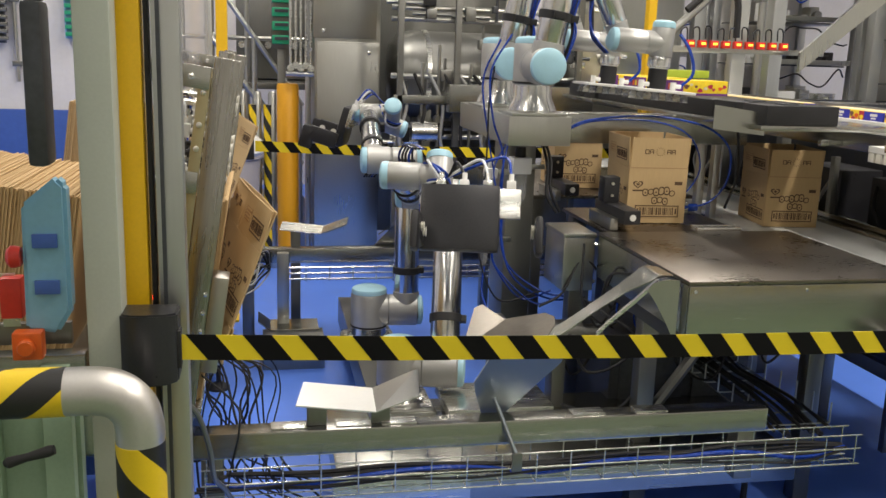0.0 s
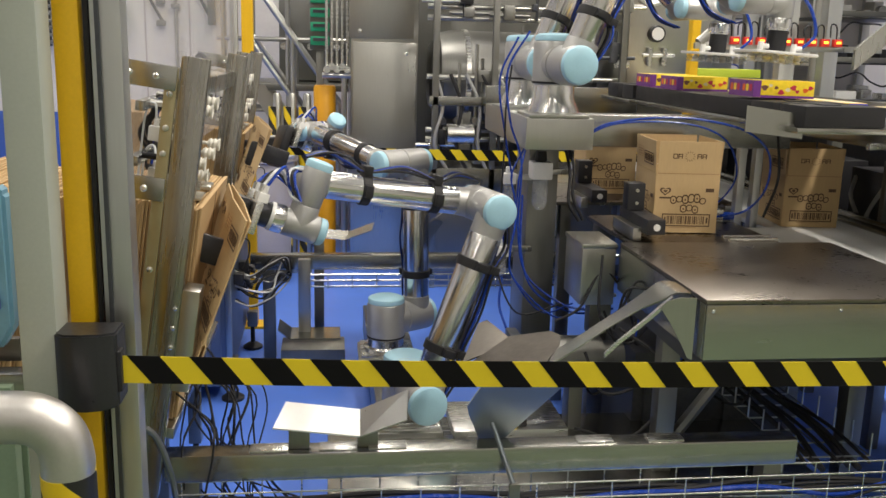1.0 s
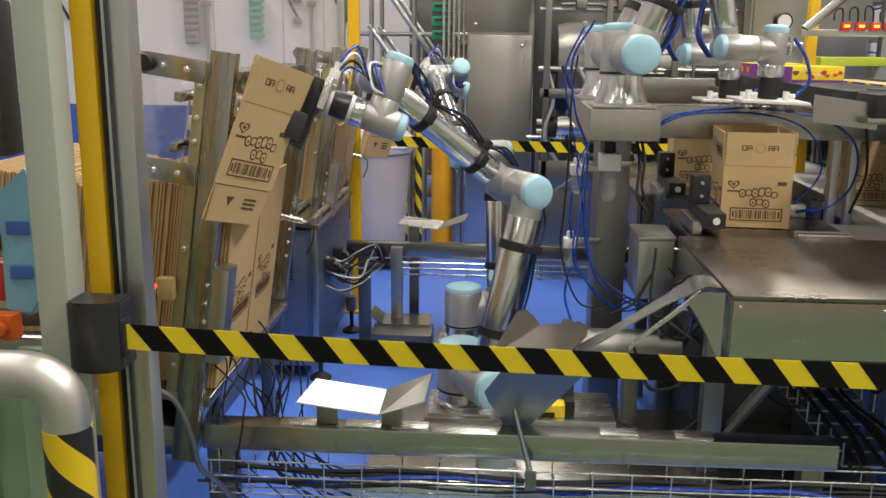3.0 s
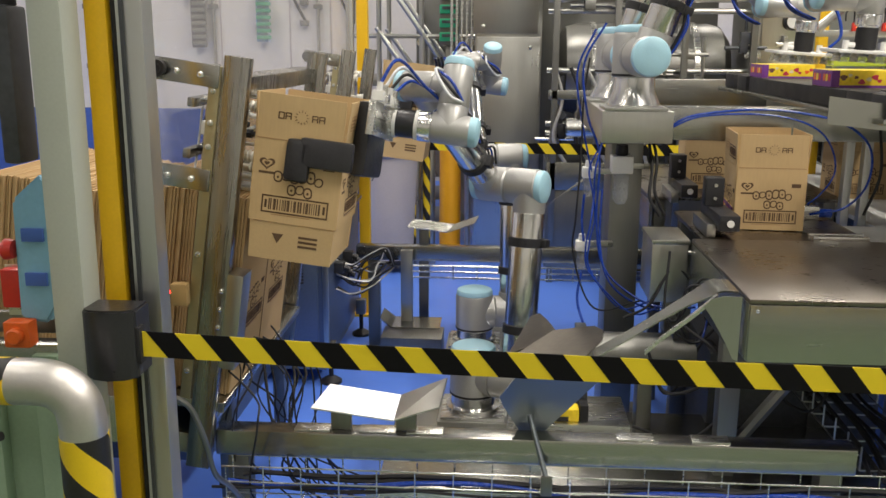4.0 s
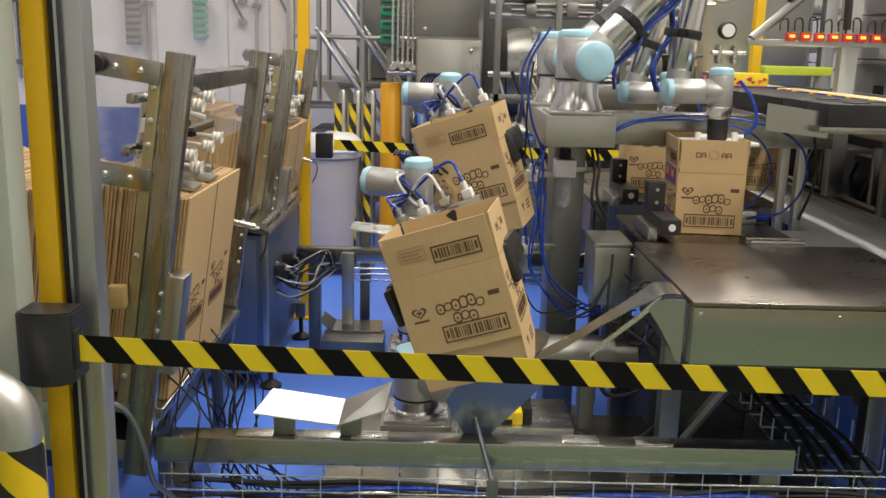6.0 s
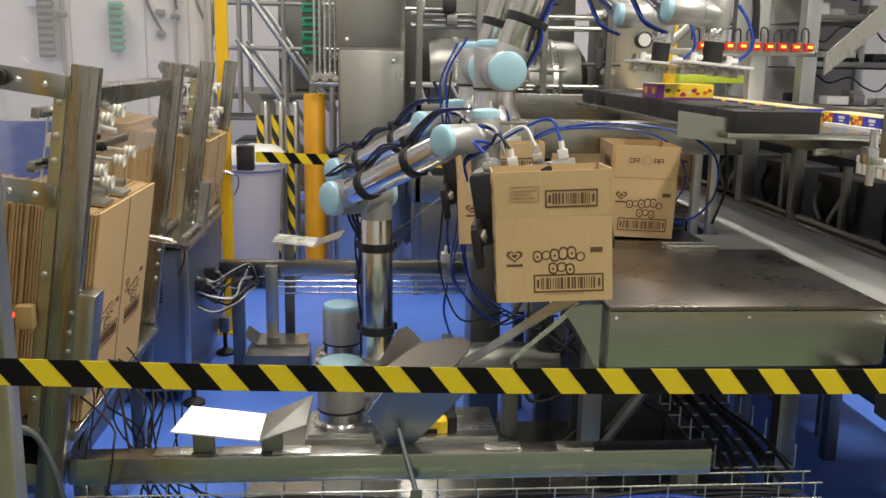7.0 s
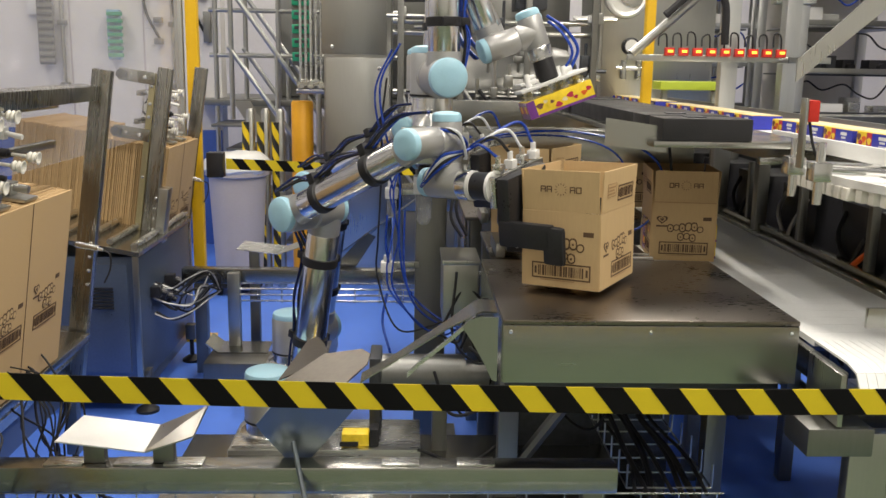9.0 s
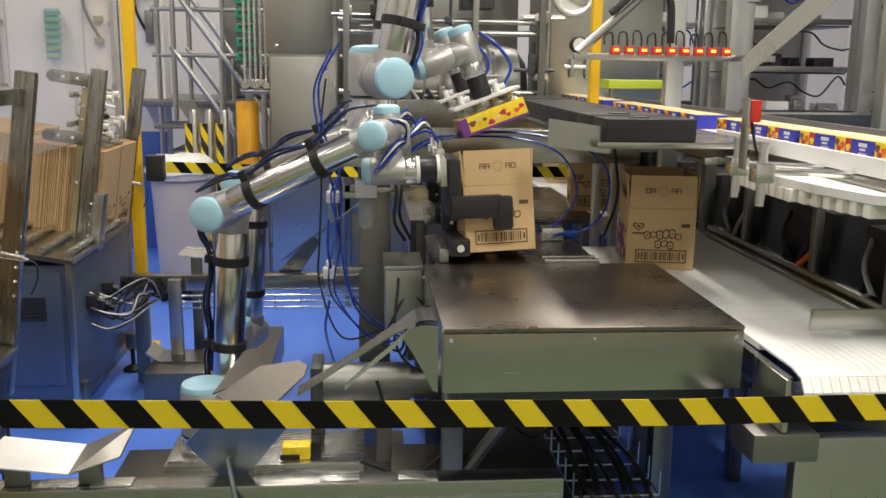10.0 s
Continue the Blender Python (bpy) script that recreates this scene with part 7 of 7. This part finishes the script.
# joint angles: seconds, then base, shoulder, elbow and three wrist turns in degrees
QA = [
    (0.0, 78, 27.0, -103.0, -79, 94, 181),
    (0.2, 52.2, 27.5, -102.3, -78.6, 93.8, 181.0),
    (0.45, 16.0, 21.5, -102.5, -78.4, 93.8, 177.0),
    (1.0, 14.2, 21.0, -102.5, -78.4, 93.8, 176.0),
    (1.5, 14.4, 21.0, -102.3, -78.6, 94.5, 176.0),
    (2.0, 18.9, 20.7, -93.2, -87.5, 103.0, 178.0),
    (2.5, 20.5, 17.6, -74.9, -102.9, 96.0, 176.0),
    (2.7, 21.5, 16.5, -71.0, -104.0, 98.0, 176.0),
    (3.7, 64.0, 8.0, -62.0, -107.0, 156.0, 187.0),
    (4.0, 66.2, 7.1, -61.8, -106.1, 159.9, 188.8),
    (4.5, 77.3, 5.0, -57.0, -95.5, 170.3, 207.4),
    (5.0, 45.7, 15.9, -82.2, -114.3, 98.0, 166.9),
    (5.2, 24.0, 18.6, -89.5, -114.0, 58.0, 176.0),
    (5.6, 36.0, 24.0, -102.0, -106.0, 62.0, 160.0),
    (6.3, 84.0, 32.0, -108.0, -106.0, 92.0, 154.0),
    (6.5, 92.2, 27.9, -103.5, -103.5, 99.8, 154.1),
    (6.8, 119.7, 6.3, -76.9, -112.2, 130.5, 152.9),
    (7.0, 128.5, 1.1, -68.1, -109.8, 138.4, 171.7),
    (7.2, 133.2, -1.9, -63.1, -113.0, 130.0, 171.0),
    (7.5, 136.8, -8.8, -56.3, -114.4, 90.9, 173.8),
    (8.0, 137.0, -11.5, -52.5, -114.5, 88.5, 172.5),
    (9.0, 138.5, -10.5, -54.0, -114.5, 84.0, 172.5),
    (9.35, 160.5, -6.8, -57.2, -114.5, 74.0, 170.0),
    (9.5, 161.8, -6.7, -57.2, -114.9, 72.6, 169.4),
    (10.0, 163.6, -3.6, -60.6, -113.4, 71.8, 180.0),
]
# the rear arm reaches further round to its own magazine, then works in step with the front one
QB = [
    (0.0, 86, 2, 72, -310.0, 200.0, 125.0),
    (0.45, 104.2, -2.2, 82.5, -318.0, 203.0, 120.0),
    (1.0, 123, 2.0, 79.5, -304.7, 210.0, 135.5),
    (1.5, 120, 2.5, 78, -306.8, 208.3, 131.7),
    (2.0, 114.8, 3.8, 75.1, -305.3, 207.4, 130.4),
    (2.5, 113.5, 6.4, 58.5, -310.4, 201.7, 110.0),
    (4.0, 98.8, 3.9, 45.4, -255.2, 195.0, 145.5),
    (4.5, 101, 0, 52, -254.8, 197.0, 148.8),
    (5.0, 105, -8, 68, -258.6, 200.7, 153.2),
    (5.4, 100, 0, 30, -220.0, 170.0, 153.0),
] + [q for q in QA if q[0] >= 6.3]
QC = [
    (0.0, -3.4, 9.1, 148.3, -63.9, 89.8, -86.0),
    (0.5, 4.0, 18.0, 120.0, -50, 92.0, -95),
    (1.2, 8.8, 22.0, 105.9, -33.4, 89.7, -98),
    (1.5, 2.4, 7.6, 142.7, -77.0, 86.3, -92.0),
    (2.0, 10.0, 22.0, 162.5, -102.0, 84.8, -100.0),
    (2.4, 4.9, 48.1, 149.2, -107.6, 89.1, -94.0),
    (2.8, 9.0, 30.0, 148.0, -88, 90, -98),
    (3.5, 4.8, 12.0, 135.0, -52, 94.0, -94),
    (4.2, 6.0, 22.0, 110.0, -40, 91.0, -96),
    (4.7, 8.8, 22.0, 105.9, -33.4, 89.7, -98),
    (5.0, -3.2, 6.0, 140.9, -72.0, 90.2, -86.0),
    (5.5, 10.0, 22.0, 162.5, -102.0, 84.8, -100.0),
    (5.9, 4.9, 48.1, 149.2, -107.6, 89.1, -94.0),
    (6.2, 8.0, 20.0, 140.0, -64, 90.0, -96),
    (6.5, -0.4, 12.8, 128.3, -46.0, 89.2, -90.0),
    (7.3, 5.0, 24.0, 108.0, -36, 90.0, -95),
    (8.0, 11.3, 32.9, 95.7, -32, 92.4, -102),
    (8.3, 9.0, 23.5, 105.5, -33.4, 89.7, -98),
    (8.5, 8.8, 22.8, 105.9, -33.4, 89.7, -98),
    (9.0, 12.3, -1.4, 158.8, -87.6, 83.8, -100.0),
    (9.5, 13.1, -2.4, 160.8, -93.6, 82.0, -100.0),
    (10.0, 18.0, 11.3, 164.0, -104.3, 81.3, -106.0),
]
HOLD = pose(0.142, -0.345, -0.292, 7.3, 0, 94)        # carton in the flange space of the gripper
HOLD_PACK = pose(0, -0.213, 0, -90, 0, 0) @ pose(0, 0, -0.062)


def smooth_row(rows, t):
    """Monotone cubic through the rows, at t."""
    if t <= rows[0][0]:
        return list(rows[0][1:])
    if t >= rows[-1][0]:
        return list(rows[-1][1:])
    i = max(k for k in range(len(rows) - 1) if rows[k][0] <= t)
    out = []
    h = [rows[k + 1][0] - rows[k][0] for k in range(len(rows) - 1)]
    for c in range(1, len(rows[0])):
        d = [(rows[k + 1][c] - rows[k][c]) / h[k] for k in range(len(rows) - 1)]

        def slope(k):
            if k == 0 or k == len(rows) - 1 or d[k - 1] * d[k] <= 0:
                return 0.0
            w1, w2 = 2 * h[k] + h[k - 1], h[k] + 2 * h[k - 1]
            return (w1 + w2) / (w1 / d[k - 1] + w2 / d[k])
        s = (t - rows[i][0]) / h[i]
        a, b = rows[i][c], rows[i + 1][c]
        out.append(a * (2 * s ** 3 - 3 * s * s + 1) + b * (3 * s * s - 2 * s ** 3) + h[i] * (slope(i) * (s ** 3 - 2 * s * s + s) + slope(i + 1) * (s ** 3 - s * s)))
    return out


STEPS = [round(0.1 * k, 2) for k in range(101)]
LIFT = 1.55                                             # when the flat carton leaves the stack
held_a, flaps_a, walls_a = carton("brown printed carton opened and carried by the robot gripper", Matrix())
held_b, flaps_b, walls_b = carton("brown printed carton carried by the rear robot", Matrix())
held_c, _, _ = carton("open brown printed carton standing on the packing table", pose(1.505, 3.39, 0.926))
held_d, _, _ = carton("open brown printed carton standing on the rear table", pose(1.505, 4.30, 0.924))
held_e, _, _ = carton("filled brown printed carton on the white conveyor", pose(2.235, 4.1, 0.865, 0, 0, -8))


def bundle(label):
    b = thing("pack_bundle", label, "packs", group="pack bundles")
    for k, y in enumerate((-0.052, 0.052)):
        bm = B(); box(bm, -0.118, 0.118, y - 0.051, y + 0.051, 0, 0.062, 0.003)
        p = part("pack", bm, PACK_YELLOW, b, "yellow and purple printed pack")
        sg = math.copysign(1, y)
        bm = B(); box(bm, -0.1188, -0.090, y - 0.0514, y + 0.0514, 0.001, 0.061)
        part("end_panel", bm, PACK_PURPLE, p)
        bm = B(); box(bm, -0.089, 0.1186, y - 0.0514, y + 0.0514, -0.0008, 0.008)
        part("stripe", bm, PACK_PURPLE, p)
        bm = B(); box(bm, -0.06, 0.10, y - 0.036, y + 0.036, -0.0016, -0.0009)
        part("underside_print", bm, PACK_BROWN, p)
        rng = random.Random(11 + k)
        for i in range(9):
            u, v, sz = -0.075 + 0.022 * i + rng.uniform(-0.006, 0.006), rng.uniform(0.018, 0.048), rng.uniform(0.006, 0.013)
            bm = B(); sheet(bm, [(u + sz * (1 + 0.35 * math.sin(3 * a + i)) * math.cos(a), y + sg * 0.0516, v + sz * 0.8 * math.sin(a)) for a in [j * math.pi / 6 for j in range(12)]], 0.0006)
            part("mark", bm, rng.choice((PACK_RED, ORANGE_PL, PACK_PURPLE, PACK_BROWN, PACK_CREAM)), p, smooth=False)
        for i in range(3):
            bm = B(); sheet(bm, [(-0.1192, y + rx + (i - 1) * 0.028, 0.034 + rz) for rx, rz in rounded(0.022, 0.026, 0.006)], 0.0006)
            part("mark", bm, (PACK_RED, PACK_YELLOW, ORANGE_PL)[i], p, smooth=False)
    return b


bundles = [bundle("bundle of four yellow and purple printed packs") for _ in range(3)]


def fold(panel_key, a):
    """Turn of a carton wall when the carton is flat by a (0 open, 1 flat): the gripped side stays."""
    ang = -86.0 * a
    w, d = CW / 2, CD / 2
    turn_f = Matrix.Translation((w, -d, 0)) @ pose(0, 0, 0, 0, 0, -ang) @ Matrix.Translation((-w, d, 0))
    turn_b = Matrix.Translation((w, d, 0)) @ pose(0, 0, 0, 0, 0, -ang) @ Matrix.Translation((-w, -d, 0))
    if panel_key == "front":
        return turn_f
    if panel_key == "back":
        return turn_b
    corner = turn_f @ Vector((-w, -d, 0))
    return Matrix.Translation(corner - Vector((-w, -d, 0)))


def ramp(t, a, b):
    s = min(1.0, max(0.0, (t - a) / (b - a)))
    return s * s * (3 - 2 * s)


def motions():
    # arms
    for prts, rows, dt in ((parts_a, QA, 0.0), (parts_b, QB, 0.0), (parts_c, QC, 0.0), (parts_d, QC, 0.12)):
        poses = [fk(Matrix(), smooth_row(rows, t - dt)) for t in STEPS]
        for k, ob in enumerate(prts):
            walk(ob, [(t, p[k]) for t, p in zip(STEPS, poses)])
    # carried cartons
    for box_ob, base, turns, flaps, walls in ((held_a, BASE_A, QA, flaps_a, walls_a), (held_b, BASE_B, QB, flaps_b, walls_b)):
        back = -0.14 if box_ob is held_b else 0.0
        walk(box_ob, [(t, Matrix.Translation((back * (1 - ramp(t, LIFT, 2.1)), 0, 0)) @ fk(base, smooth_row(turns, max(t, LIFT)))[5] @ HOLD) for t in STEPS])
        for key, obs in walls.items():
            for ob, home in obs:
                walk(ob, [(t, fold(key, 1 - ramp(t, 2.55, 3.6)) @ home) for t in STEPS[::2]])
        for ob, home, key in flaps:
            rows = []
            for t in STEPS[::2]:
                m = fold(key, 1 - ramp(t, 2.55, 3.6)) if key else Matrix()
                rows.append((t, m @ home @ pose(0, 0, 0, -88 * (1 - ramp(t, 6.4, 6.8)), 0, 0)))
            walk(ob, rows)
    # cartons pushed from the filling place to the belt
    for ob, dx, dy, low in ((held_c, 0.0, 0.0, 0.0), (held_d, 0.0, 0.91, 0.924)):
        walk(ob, [(t, pose(x + dx, y + dy, max(z, low), 0, ry, rz)) for t, x, y, z, ry, rz in (
            (0.0, 1.505, 3.39, 0.926, 0, -5), (6.85, 1.505, 3.39, 0.926, 0, -5), (7.05, 1.62, 3.42, 0.932, 3, -5), (7.25, 1.80, 3.46, 0.930, 5, -7),
            (7.4, 1.93, 3.48, 0.885, 3, -7), (7.5, 1.976, 3.485, 0.8645, 0, -7), (9.6, 1.978, 3.52, 0.8645, 0, -8), (10.0, 2.06, 3.40, 0.8645, 0, -10))])
    walk(held_e, [(0.0, pose(2.225, 3.60, 0.865, 0, 0, -8)), (3.0, pose(2.225, 4.25, 0.865, 0, 0, -6)), (10.0, pose(2.235, 5.75, 0.865, 0, 0, -4))])
    # packs: along the line, lifted by the pedestal arm, into the carton
    for b, pick, drop in ((bundles[0], 1.2, 2.4), (bundles[1], 4.7, 5.9), (bundles[2], 8.4, 99)):
        grab = fk(BASE_C, smooth_row(QC, pick))[5] @ HOLD_PACK
        leave = fk(BASE_C, smooth_row(QC, min(drop, 10)))[5] @ HOLD_PACK
        inside = pose(1.505, 3.39, 0.936 + (0.062 if b is bundles[1] else 0.0), 0, 0, -5)
        rows = []
        for t in STEPS[::1]:
            if t < pick:
                wait = {1.2: 0.35, 4.7: 0.75, 8.4: 1.1}[pick]
                m = pose(grab.translation.x, grab.translation.y + min(wait, 0.4 * max(0.0, pick - 0.25 - t)), 1.398)
                m = m.lerp(grab, ramp(t, pick - 0.25, pick))
            elif t <= drop:
                m = fk(BASE_C, smooth_row(QC, t))[5] @ HOLD_PACK
                # squared up over the carton before it goes in
                m = m.lerp(pose(1.505, 3.39, m.translation.z, 0, 0, -5), ramp(t, drop - 0.75, drop - 0.4))
                leave = m
            else:
                s = ramp(t, drop, drop + 0.4)
                m = leave.lerp(inside, s)
                if t > 6.85:
                    m = pose(1.505 + 0.471 * ramp(t, 6.85, 7.5) + 0.084 * ramp(t, 9.6, 10), 3.39 + 0.095 * ramp(t, 6.85, 7.5) - 0.085 * ramp(t, 9.6, 10), inside.translation.z - 0.0615 * ramp(t, 7.2, 7.5), 0, 0, -5 - 2 * ramp(t, 6.85, 7.5))
            rows.append((t, m))
        walk(b, rows)


motions()
